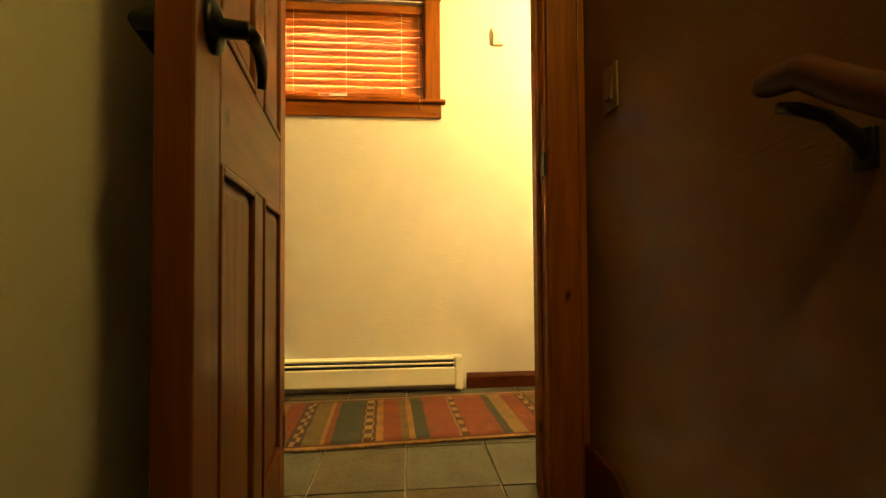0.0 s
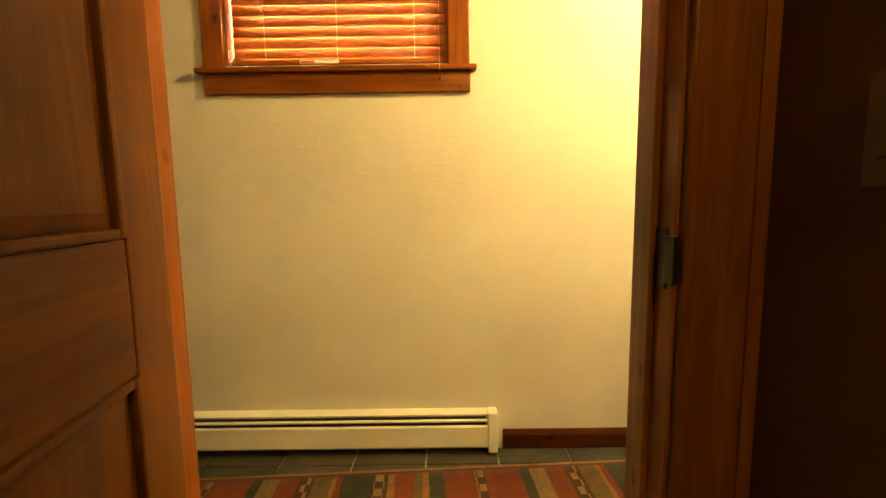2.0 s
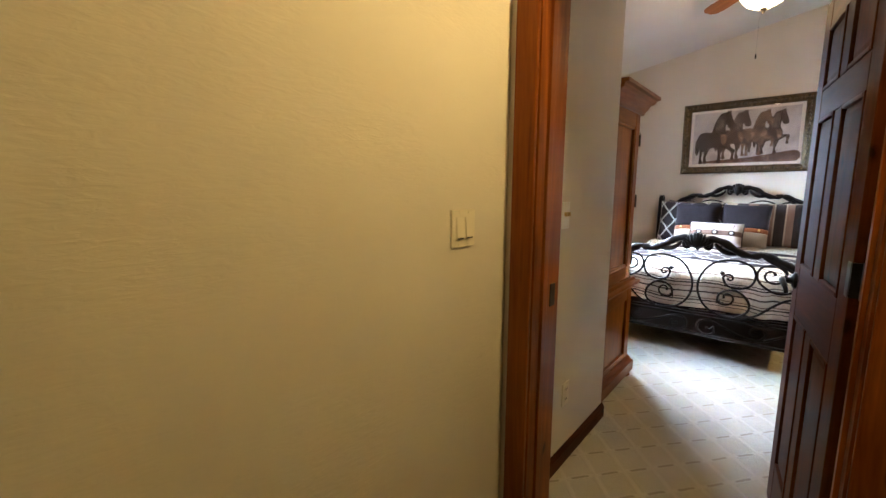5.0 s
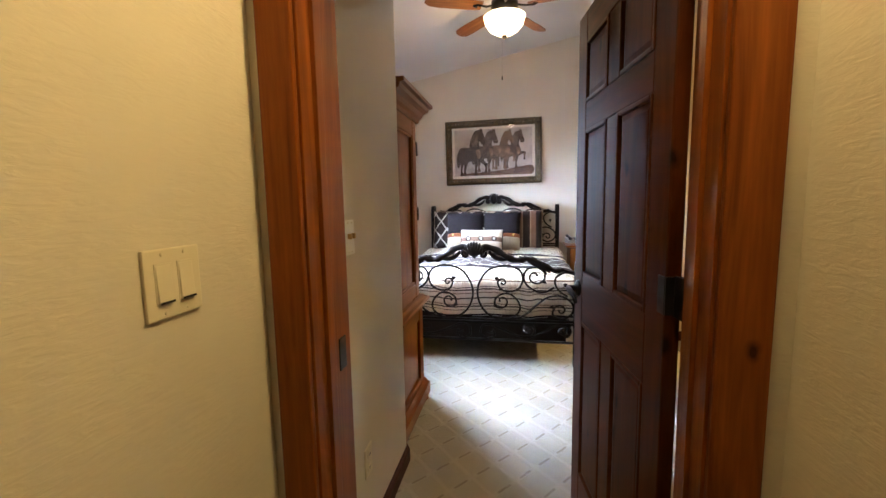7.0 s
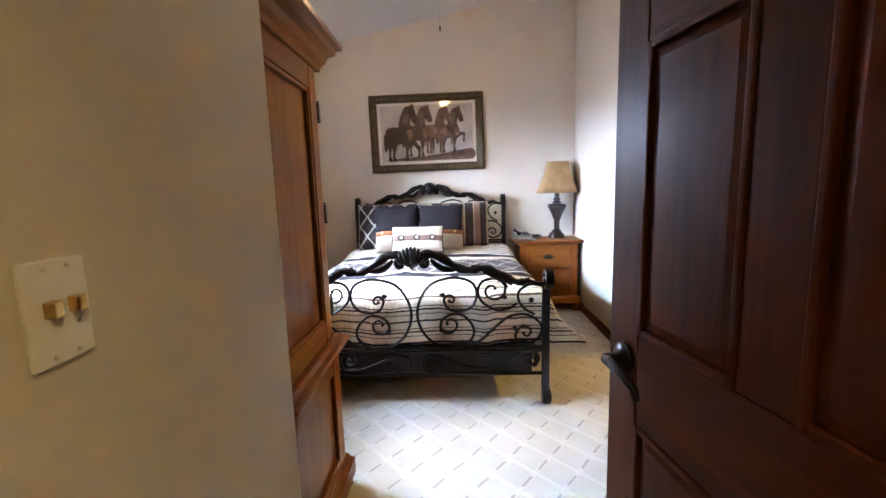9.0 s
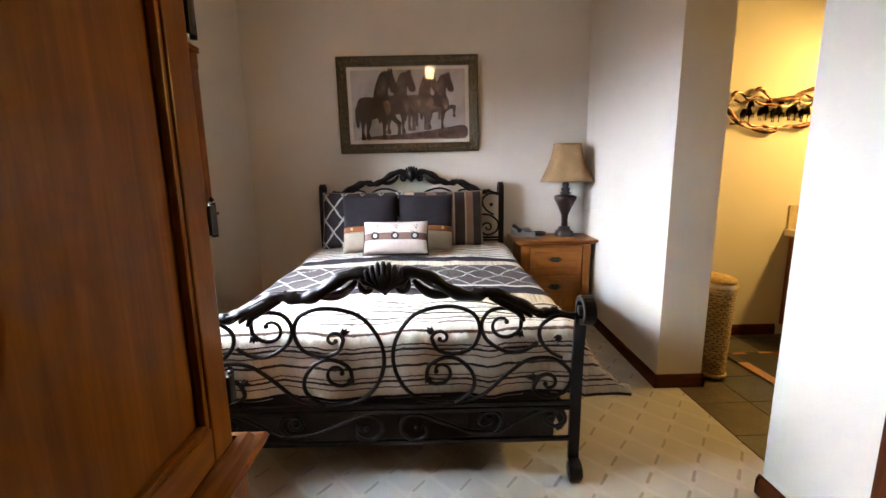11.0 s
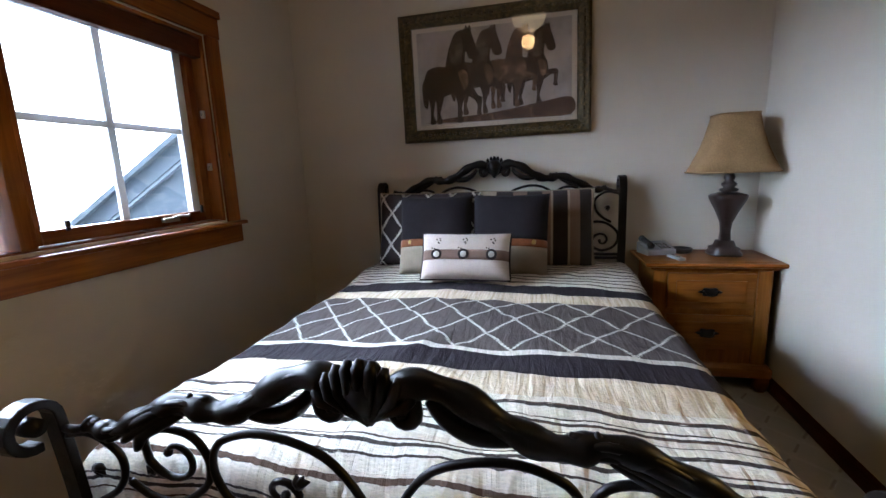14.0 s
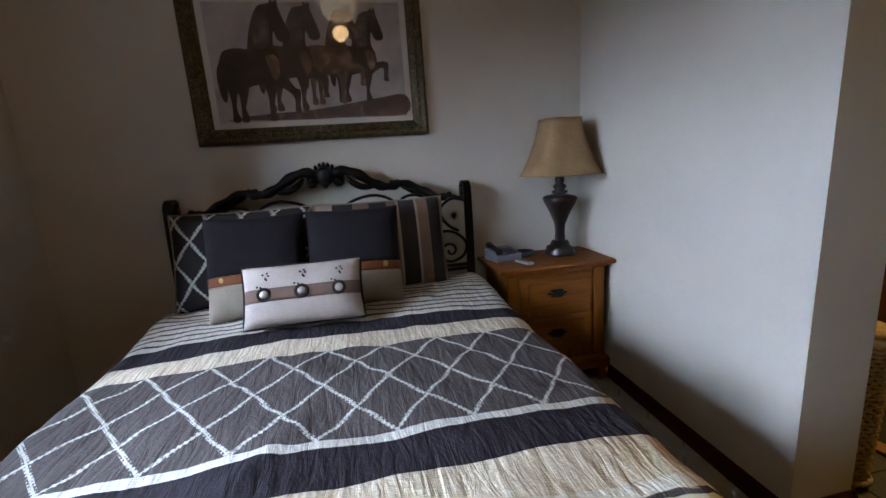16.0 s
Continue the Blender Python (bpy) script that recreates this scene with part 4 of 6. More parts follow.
    add_tube(bm, [front(0, z, 0.004) for z in (0.868, 0.885, 0.92, 0.955, 0.985)], [0.006, 0.018, 0.038, 0.046, 0.030], 14)
    crest = part("crest_shell", bm, BLACK_IRON, parent, "carved shell crest", True)
    for i in range(-4, 5):
        bm = bmesh.new()
        top = 0.998 - 0.0036 * i * i
        add_tube(bm, [front(i * 0.004, 0.876 + 0.003 * abs(i), 0.018), front(i * 0.012, 0.915, 0.030), front(i * 0.0195, 0.5 * (0.915 + top), 0.034), front(i * 0.0225, top, 0.026), front(i * 0.023, top + 0.012, 0.014)], [0.004, 0.008, 0.011, 0.013 - 0.0008 * abs(i), 0.007], 9)
        part("shell_rib", bm, BLACK_IRON, crest, "", True)
    for side in (-1, 1):
        bm = bmesh.new()
        line = [Vector((0.088, 0.962)), Vector((0.094, 0.945))] + spiral_in((0.092, 0.925), (0.068, 0.908), 1.1, -1, 14)
        add_tube(bm, [front(side * q.x, q.y, 0.014) for q in line], [0.010 + 0.004 * math.sin(0.4 * k) ** 2 for k in range(len(line))], 9)
        add_lathe(bm, [(0.0, -0.011), (0.009, -0.008), (0.012, 0.0), (0.009, 0.008), (0.0, 0.011)], 10, front(side * 0.068, 0.908, 0.018))
        part("volute", bm, BLACK_IRON, crest, "", True)
    # level rails
    for z, r in ((0.358, 0.009), (0.334, 0.009)) + (((0.185, 0.009),) if lower else ()):
        bm = bmesh.new()
        add_box(bm, u - 0.010, u + 0.010, -half + 0.02, half - 0.02, z + lift - r, z + lift + r, 0.003)
        part("cross_rail", bm, BLACK_IRON, parent)


BED = pose(4.865, 2.472, 0, 0, 0, -0.7)
bed = thing("bed_frame", "black wrought iron scroll sleigh bed frame", "bed", BED)
bed_end("foot", bed, 0.0, 0.805, 0.0, 1, True)
bed_end("head", bed, 2.165, 0.81, 0.43 - 0.03, -1, False)
for side in (-1, 1):
    box_part("side_rail", (0.02, 2.15, side * 0.755 - 0.012, side * 0.755 + 0.012, 0.24, 0.33), BLACK_IRON, bed, "", 0.004)
for side in (-1, 1):
    for uu in (0.75, 1.45):
        box_part("support_leg", (uu - 0.02, uu + 0.02, side * 0.70 - 0.02, side * 0.70 + 0.02, 0.0, 0.149), BLACK_IRON, bed, "", 0.003)
for side in (-1, 1):
    box_part("post_leg", (2.15, 2.18, side * 0.81 - 0.022, side * 0.81 + 0.022, 0.0, 0.45), BLACK_IRON, bed, "", 0.003)

BOX_CLOTH, nt, b = material("dark_bed_skirt", (0.022, 0.016, 0.014), 0.95)
bump(nt, b, noise_tex(nt, coords(nt, (1, 1, 0.3)), 60, 3.0), 0.3, 0.004)
bm = bmesh.new()
add_box(bm, 0.05, 2.12, -0.735, 0.735, 0.15, 0.42, 0.02)
bs_ob = part("box_spring", bm, BOX_CLOTH)
bs_ob.matrix_world = BED
tagged(bs_ob, "dark cloth-covered box spring on the iron frame", "box spring")
SHEET, nt, b = material("white_sheet", (0.66, 0.63, 0.58), 0.9)
bump(nt, b, noise_tex(nt, coords(nt), 18, 4.0), 0.3, 0.01)
bm = bmesh.new()
add_box(bm, 0.05, 2.12, -0.75, 0.75, 0.421, 0.645, 0.05)
mt = part("mattress", bm, SHEET, None, "", True)
mt.matrix_world = BED
tagged(mt, "white-sheeted thick mattress on the box spring", "mattress")


def quilt_material():
    m, nt, b = material("banded_comforter", (0.6, 0.55, 0.48), 0.88)
    tc = nt.nodes.new("ShaderNodeTexCoord")
    sep = nt.nodes.new("ShaderNodeSeparateXYZ")
    nt.links.new(tc.outputs["UV"], sep.inputs[0])
    L, v = sep.outputs[0], sep.outputs[1]
    jit = noise_tex(nt, tc.outputs["UV"], 55, 2.0)
    u = math_node(nt, "ADD", L, math_node(nt, "MULTIPLY", math_node(nt, "SUBTRACT", jit, 0.5), 0.007))
    cream, dark, grey, tan = (0.66, 0.61, 0.53), (0.030, 0.025, 0.030), (0.095, 0.080, 0.076), (0.66, 0.58, 0.46)
    F = math_node(nt, "DIVIDE", u, 2.6)
    bands = [(0.0, cream), (0.58, dark), (0.72, tan), (0.86, grey), (1.41, (0.62, 0.59, 0.53)), (1.44, dark), (1.58, tan), (1.72, (0.72, 0.67, 0.58)), (2.14, (0.70, 0.64, 0.55)), (2.33, dark)]
    col = ramp(nt, F, [(p / 2.6, c) for p, c in bands], "CONSTANT")
    # thin woven stripes at the head and the foot
    def stripes(period, width, wob):
        w = math_node(nt, "ADD", u, math_node(nt, "MULTIPLY", noise_tex(nt, coords(nt, (1, 3, 1), kind="UV"), 5, 2.0), wob))
        f = math_node(nt, "FRACT", math_node(nt, "DIVIDE", w, period))
        return math_node(nt, "LESS_THAN", f, width)
    head_zone = ramp(nt, F, [(0.0, (1, 1, 1)), (0.575 / 2.6, (0, 0, 0))], "CONSTANT")
    foot_zone = ramp(nt, F, [(0.0, (0, 0, 0)), (1.76 / 2.6, (1, 1, 1)), (2.33 / 2.6, (0, 0, 0))], "CONSTANT")
    gaps = ramp(nt, noise_tex(nt, coords(nt, (90, 16, 1), kind="UV"), 1.0, 2.0), [(0.24, (0, 0, 0)), (0.34, (1, 1, 1))])
    s1 = math_node(nt, "MULTIPLY", math_node(nt, "MULTIPLY", stripes(0.050, 0.30, 0.02), head_zone), gaps)
    s2 = math_node(nt, "MULTIPLY", math_node(nt, "MULTIPLY", math_node(nt, "MAXIMUM", stripes(0.071, 0.15, 0.012), stripes(0.047, 0.12, 0.015)), foot_zone), gaps)
    col = mix(nt, math_node(nt, "MULTIPLY", s1, 0.95), col, (0.07, 0.058, 0.055))
    col = mix(nt, math_node(nt, "MULTIPLY", s2, 0.96), col, (0.030, 0.024, 0.023))
    rusty = math_node(nt, "MULTIPLY", math_node(nt, "MULTIPLY", stripes(0.098, 0.24, 0.03), foot_zone), 0.16)
    col = mix(nt, rusty, col, (0.36, 0.17, 0.08))
    # stitched lattice on the grey band
    d_zone = ramp(nt, F, [(0.0, (0, 0, 0)), (0.86 / 2.6, (1, 1, 1)), (1.41 / 2.6, (0, 0, 0))], "CONSTANT")
    a = math_node(nt, "DIVIDE", v, 0.205)
    c = math_node(nt, "DIVIDE", math_node(nt, "SUBTRACT", L, 0.86), 0.275)
    near = None
    for s in (math_node(nt, "ADD", a, c), math_node(nt, "SUBTRACT", a, c)):
        d = math_node(nt, "PINGPONG", s, 0.5)
        near = d if near is None else math_node(nt, "MINIMUM", near, d)
    ck = node(nt, "ShaderNodeTexChecker", Scale=1.0)
    nt.links.new(coords(nt, (85, 85, 1), kind="UV"), ck.inputs["Vector"])
    thick = math_node(nt, "ADD", 0.014, math_node(nt, "MULTIPLY", ck.outputs["Fac"], 0.032))
    line = math_node(nt, "MULTIPLY", math_node(nt, "LESS_THAN", near, thick), d_zone)
    col = mix(nt, math_node(nt, "MULTIPLY", line, 0.92), col, (0.62, 0.60, 0.54))
    # pleats of the tan bands, the shade in their gathers drawn as colour streaks
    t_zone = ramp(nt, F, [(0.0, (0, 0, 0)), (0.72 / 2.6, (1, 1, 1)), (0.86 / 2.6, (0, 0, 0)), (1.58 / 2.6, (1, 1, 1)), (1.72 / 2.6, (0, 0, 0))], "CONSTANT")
    pleat_shade = noise_tex(nt, coords(nt, (2.5, 62, 1), kind="UV"), 1.0, 3.0, 0.6)
    col = mix(nt, t_zone, col, mix(nt, 0.85, col, ramp(nt, pleat_shade, [(0.36, (0.70, 0.60, 0.46)), (0.56, (1.08, 1.07, 1.05))]), "MULTIPLY"))
    # ochre lining along the side hems
    av = math_node(nt, "ABSOLUTE", v)
    cloth = noise_tex(nt, coords(nt, (260, 60, 1), kind="UV"), 1.0, 2.0)
    broad = noise_tex(nt, tc.outputs["UV"], 9, 4.0)
    col = mix(nt, 0.6, col, ramp(nt, cloth, [(0.3, (0.72, 0.72, 0.72)), (0.7, (1.15, 1.15, 1.15))]), "MULTIPLY")
    col = mix(nt, 0.5, col, ramp(nt, broad, [(0.3, (0.85, 0.84, 0.82)), (0.7, (1.1, 1.1, 1.1))]), "MULTIPLY")
    nt.links.new(col, b.inputs["Base Color"])
    b.inputs["Specular IOR Level"].default_value = 0.12
    pleat = noise_tex(nt, coords(nt, (7, 34, 1), kind="UV"), 1.0, 3.0, 0.55, 0.6)
    fold = noise_tex(nt, coords(nt, (5, 4, 1), kind="UV"), 1.0, 4.0, 0.6, 1.2)
    h = math_node(nt, "ADD", math_node(nt, "ADD", pleat, math_node(nt, "MULTIPLY", cloth, 0.12)), fold)
    bump(nt, b, h, 0.8, 0.016)
    return m


# comforter draped over the mattress
bm = bmesh.new()
uvl = bm.loops.layers.uv.new("uv")
NU, NV = 120, 90
TOP, SIDE, FOOT = 0.672, 0.26, 0.27
grid = []
rs = 0.06
for i in range(NU + 1):
    L = 0.02 + (2.06 + FOOT) * i / NU       # length from the head end
    row = []
    for j in range(NV + 1):
        s = -(0.81 + SIDE) + 2 * (0.81 + SIDE) * j / NV
        x, y, z = 2.13 - L, s, TOP
        over_s = max(0.0, abs(s) - 0.785)
        if over_s > 0:
            a = min(over_s / rs, math.pi / 2)
            y = math.copysign(0.785 + rs * math.sin(a) + 0.10 * max(0, over_s - 0.09), s)
            z = TOP - rs * (1 - math.cos(a)) - max(0.0, over_s - rs * math.pi / 2)
        over_f = max(0.0, L - 2.03)
        if over_f > 0:
            a = min(over_f / 0.05, math.pi / 2)
            x = 2.13 - 2.03 - 0.05 * math.sin(a)
            z = min(z, TOP - 0.05 * (1 - math.cos(a)) - max(0.0, over_f - 0.05 * math.pi / 2)) - 0.02 * min(1.0, over_s / 0.1)
            x += 0.012 * max(0, over_f - 0.08)
        if over_s > 0.1 and L > 1.5:
            y += math.copysign(0.19 * ((L - 1.5) / 0.8) ** 2 * min(1, (over_s - 0.1) / 0.2), s) * (1.0 if s < 0 else 0.4)
        crown = 0.022 * max(0.0, 1 - (s / 0.78) ** 2) + (0.03 * max(0.0, 1 - ((L - 0.25) / 0.4) ** 2))
        wav = 0.014 * noise.noise((x * 3.1, y * 3.3, 1.7)) + 0.010 * noise.noise((x * 9, y * 8, 5.2)) - 0.012 * abs(noise.noise((x * 4.5 + y * 2, y * 6 - x * 2, 9.1)))
        if over_s > 0.05:
            y += math.copysign(0.014 * math.sin(x * 19 + 2 * noise.noise((x * 2, 0, 0))), s) * min(1, over_s / 0.2)
        if over_f > 0.05:
            x += 0.010 * math.sin(y * 17) * min(1, over_f / 0.2)
        # puffed quilting rows across the foot
        if 1.74 < L < 2.03:
            wav += 0.005 * abs(math.sin(math.pi * (L - 1.74) / 0.071 + 1.2 * noise.noise((L * 2, s * 3, 3.3))))
        # a fold pinched across the middle of the lattice
        pinch = 0.016 * math.exp(-(((L - 1.40) / 0.16) ** 2)) * math.exp(-(((s - 0.10 - 0.5 * (L - 1.4)) / 0.035) ** 2))
        low = max(z + (crown if over_f == 0 else 0) + wav + pinch, 0.10)
        row.append((bm.verts.new((x, y, low)), (L, s), (x, y, low)))
    grid.append(row)
for a, c in zip(grid, grid[1:]):
    for j in range(NV):
        quad4 = (a[j], c[j], c[j + 1], a[j + 1])
        f = bm.faces.new([q[0] for q in quad4])
        for lp, q in zip(f.loops, quad4):
            lp[uvl].uv = q[1]
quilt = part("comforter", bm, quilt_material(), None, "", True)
quilt.matrix_world = BED
sol = quilt.modifiers.new("thick", "SOLIDIFY")
sol.thickness, sol.offset = 0.014, 1.0
for border in ([r[0][2] for r in grid], [r[-1][2] for r in grid], [c[2] for c in grid[-1]]):
    bm = bmesh.new()
    add_tube(bm, border, 0.010, 6)
    part("hem", bm, SHEET, quilt, "cream bound hem", True)
tagged(quilt, "cream, grey and dark banded comforter with stitched diamonds", "comforter")


# pillows
def fabric(name, color, rough=0.9, scale=300):
    m, nt, b = material(name, color, rough)
    v = coords(nt)
    n1, n2 = noise_tex(nt, v, scale, 2.0), noise_tex(nt, v, 8, 4.0)
    col = mix(nt, 0.6, tuple(color), ramp(nt, n1, [(0.3, (0.7, 0.7, 0.7)), (0.7, (1.2, 1.2, 1.2))]), "MULTIPLY")
    col = mix(nt, 0.7, col, ramp(nt, n2, [(0.3, (0.8, 0.8, 0.8)), (0.7, (1.15, 1.15, 1.15))]), "MULTIPLY")
    nt.links.new(col, b.inputs["Base Color"])
    b.inputs["Specular IOR Level"].default_value = 0.2
    bump(nt, b, math_node(nt, "ADD", n2, math_node(nt, "MULTIPLY", n1, 0.2)), 0.3, 0.008)
    return m


SUEDE = fabric("charcoal_suede", (0.015, 0.012, 0.014))
TANLINEN = fabric("tan_linen", (0.34, 0.29, 0.22))
LEATHER = fabric("brown_leather", (0.22, 0.075, 0.025), 0.5, 120)
CREAM = fabric("cream_fabric", (0.56, 0.48, 0.42))
DARKTRIM = fabric("dark_piping", (0.03, 0.024, 0.024))
SILVER, nt, b = material("concho_silver", (0.5, 0.47, 0.42), 0.35, 0.9)


def lattice_sham():
    m = fabric("charcoal_lattice", (0.034, 0.028, 0.028))
    nt = m.node_tree
    b = nt.nodes["Principled BSDF"]
    old = b.inputs["Base Color"].links[0].from_socket
    tc = nt.nodes.new("ShaderNodeTexCoord")
    sep = nt.nodes.new("ShaderNodeSeparateXYZ")
    nt.links.new(tc.outputs["Object"], sep.inputs[0])
    a = math_node(nt, "DIVIDE", sep.outputs[0], 0.16)
    c = math_node(nt, "DIVIDE", sep.outputs[2], 0.21)
    near = None
    for s in (math_node(nt, "ADD", a, c), math_node(nt, "SUBTRACT", a, c)):
        d = math_node(nt, "PINGPONG", s, 0.5)
        near = d if near is None else math_node(nt, "MINIMUM", near, d)
    ck = node(nt, "ShaderNodeTexChecker", Scale=1.0)
    nt.links.new(coords(nt, (70, 1, 70)), ck.inputs["Vector"])
    line = math_node(nt, "LESS_THAN", near, math_node(nt, "ADD", 0.03, math_node(nt, "MULTIPLY", ck.outputs["Fac"], 0.045)))
    nt.links.new(mix(nt, math_node(nt, "MULTIPLY", line, 0.95), old, (0.62, 0.60, 0.55)), b.inputs["Base Color"])
    return m


def stripe_sham():
    m = fabric("brown_striped", (1.0, 1.0, 1.0))
    nt = m.node_tree
    b = nt.nodes["Principled BSDF"]
    old = b.inputs["Base Color"].links[0].from_socket
    tc = nt.nodes.new("ShaderNodeTexCoord")
    sep = nt.nodes.new("ShaderNodeSeparateXYZ")
    nt.links.new(tc.outputs["Object"], sep.inputs[0])
    f = math_node(nt, "ADD", math_node(nt, "DIVIDE", sep.outputs[0], 0.72), 0.5)
    dk, br, tn = (0.035, 0.028, 0.026), (0.19, 0.12, 0.085), (0.33, 0.25, 0.18)
    col = ramp(nt, f, [(0.0, tn), (0.15, dk), (0.3, br), (0.42, dk), (0.55, br), (0.62, tn), (0.64, dk), (0.76, tn), (0.78, br), (0.86, dk), (0.96, tn)], "CONSTANT")
    nt.links.new(mix(nt, 1.0, col, old, "MULTIPLY"), b.inputs["Base Color"])
    return m


def cushion_bm(w, h, t, nx=22, nz=18, pinch=0.5, z0=-0.5, z1=0.5):
    """A stuffed pillow: x is its width, z its height, y its thickness; z0..z1 cuts a strip of it."""
    bm = bmesh.new()
    sides = {}
    for s in (-1, 1):
        g = []
        for i in range(nx + 1):
            a = -0.5 + i / nx
            row = []
            for k in range(nz + 1):
                c = z0 + (z1 - z0) * k / nz
                e = max(0.0, (1 - (2 * abs(a)) ** 2.6)) * max(0.0, (1 - (2 * abs(c)) ** 2.6))
                pull_x = 1 - 0.07 * pinch * (1 - (2 * abs(c)) ** 2)
                pull_z = 1 - 0.07 * pinch * (1 - (2 * abs(a)) ** 2)
                bulge = s * (0.5 * t * e ** 0.45 + 0.002) + 0.006 * noise.noise((a * 5 + w, c * 5, s + h)) * e
                row.append(bm.verts.new((a * w * pull_x, bulge, c * h * pull_z)))
            g.append(row)
        sides[s] = g
        for p, q in zip(g, g[1:]):
            for k in range(nz):
                bm.faces.new((p[k], q[k], q[k + 1], p[k + 1]))
    f, k2 = sides[-1], sides[1]
    rim_f = [r[0] for r in f] + f[-1][1:] + [r[-1] for r in reversed(f[:-1])] + list(reversed(f[0][1:-1]))
    rim_k = [r[0] for r in k2] + k2[-1][1:] + [r[-1] for r in reversed(k2[:-1])] + list(reversed(k2[0][1:-1]))
    for i in range(len(rim_f)):
        j = (i + 1) % len(rim_f)
        bm.faces.new((rim_f[i], rim_f[j], rim_k[j], rim_k[i]))
    return bm


def facing(x, y, z, lean, twist=0):
    """Pose of a pillow whose front (-y) looks towards the foot of the bed (-x), leaning back."""
    return Matrix.Translation((x, y, z)) @ Matrix.Rotation(radians(-90 - 0.7 + twist), 4, "Z") @ Matrix.Rotation(radians(-lean), 4, "X")


def piping(w, h, r, mat, parent):
    bm = bmesh.new()
    pts = []
    for i in range(64):
        a = 2 * math.pi * i / 64
        c, s = math.cos(a), math.sin(a)
        k = max(abs(c), abs(s))
        x, z = c / k * 0.5, s / k * 0.5
        pts.append((x * w * (1 - 0.035 * (1 - (2 * abs(z)) ** 2)), 0, z * h * (1 - 0.035 * (1 - (2 * abs(x)) ** 2))))
    add_tube(bm, pts, r, 6, True)
    part("piping", bm, mat, parent, "", True)


sham = thing("pillow", "large charcoal pillow sham with a cream stitched lattice", "pillow", facing(6.89, 2.87, 0.945, 14))
part("cover", cushion_bm(0.70, 0.50, 0.17), lattice_sham(), sham, "", True)
piping(0.70, 0.50, 0.006, TANLINEN, sham)
sham = thing("pillow", "large brown and dark striped pillow sham", "pillow", facing(6.89, 2.17, 0.945, 14))
part("cover", cushion_bm(0.70, 0.50, 0.17), stripe_sham(), sham, "", True)
piping(0.70, 0.50, 0.006, TANLINEN, sham)
for yy, tw, flip in ((2.805, 4, 1), (2.355, -4, -1)):
    sq = thing("pillow", "square charcoal suede pillow with leather strap and tan base", "pillow", facing(6.685, yy - 0.03, 0.942, 19, tw), "square accent pillows")
    part("upper_panel", cushion_bm(0.455, 0.49, 0.15, 20, 12, 0.5, -0.08, 0.5), SUEDE, sq, "charcoal suede panel", True)
    part("strap", cushion_bm(0.458, 0.49, 0.156, 20, 4, 0.5, -0.17, -0.08), LEATHER, sq, "brown leather strap", True)
    part("lower_panel", cushion_bm(0.455, 0.49, 0.15, 20, 8, 0.5, -0.5, -0.17), TANLINEN, sq, "tan linen panel", True)
    bm = bmesh.new()
    add_lathe(bm, [(0.0, 0.0), (0.016, 0.0), (0.013, 0.004), (0.005, 0.006), (0.0, 0.007)], 14)
    bm.transform(Matrix.Translation((-0.145 * flip, -0.062, -0.055)) @ Matrix.Rotation(radians(90), 4, "X"))
    part("stud", bm, BRASS, sq, "brass stud", True)
oc = thing("pillow", "small oblong cream pillow with three round conchos", "pillow", facing(6.425, 2.552, 0.858, 24))
part("cover", cushion_bm(0.50, 0.265, 0.13, 24, 14, 0.6), CREAM, oc, "", True)
piping(0.50, 0.265, 0.006, DARKTRIM, oc)
bm = cushion_bm(0.502, 0.265, 0.136, 24, 4, 0.6, -0.11, 0.10)
part("ribbon", bm, fabric("woven_ribbon", (0.20, 0.13, 0.10)), oc, "brown woven ribbon", True)
for xx in (-0.15, 0.0, 0.15):
    d = 0.068 * max(0.0, 1 - (2 * abs(xx) / 0.5) ** 2.6) ** 0.45
    bm = bmesh.new()
    add_lathe(bm, [(0.0, 0.0), (0.027, 0.0), (0.030, 0.004), (0.025, 0.009), (0.018, 0.006), (0.0, 0.006)], 20)
    bm.transform(Matrix.Translation((xx, -d - 0.001, 0.0)) @ Matrix.Rotation(radians(90), 4, "X"))
    part("concho", bm, DARKTRIM, oc, "dark ring concho", True)
    bm = bmesh.new()
    add_lathe(bm, [(0.0, 0.0), (0.017, 0.0), (0.014, 0.004), (0.0, 0.005)], 16)
    bm.transform(Matrix.Translation((xx, -d - 0.007, 0.0)) @ Matrix.Rotation(radians(90), 4, "X"))
    part("concho_center", bm, SILVER, oc, "silver button", True)
    for i in range(7):
        bx, bz = xx + 0.035 * math.cos(i * 1.9) * (0.3 + 0.1 * i), 0.062 + 0.030 * math.sin(i * 2.3)
        e = max(0.0, 1 - (2 * abs(bx) / 0.5) ** 2.6) * max(0.0, 1 - (2 * abs(bz) / 0.265) ** 2.6)
        bm = bmesh.new()
        add_lathe(bm, [(0.0, 0.0), (0.0045, 0.0), (0.003, 0.003), (0.0, 0.004)], 8)
        bm.transform(Matrix.Translation((bx, -0.065 * e ** 0.45 - 0.002, bz)) @ Matrix.Rotation(radians(90), 4, "X"))
        part("bead", bm, DARKTRIM, oc)


# ---- armoire ----
arm = thing("armoire", "tall honey-brown panelled wooden armoire with crown moulding", "armoire")
AX0, AX1, AY0, AY1 = 3.50, 4.112, 2.76, 3.88
WX, WY, WZ = ARMOIRE_WOOD


def moulding_around(name, section, z, parent, mat, x0=AX0, x1=AX1, y0=AY0, y1=AY1):
    """A moulding along the near side, the front and the far side of a case."""
    bm = bmesh.new()
    add_sweep(bm, section, [(x0, y0, z, 0, -1), (x1, y0, z, 1, -1), (x1, y1, z, 1, 1), (x0, y1, z, 0, 1)])
    return part(name, bm, mat, parent)


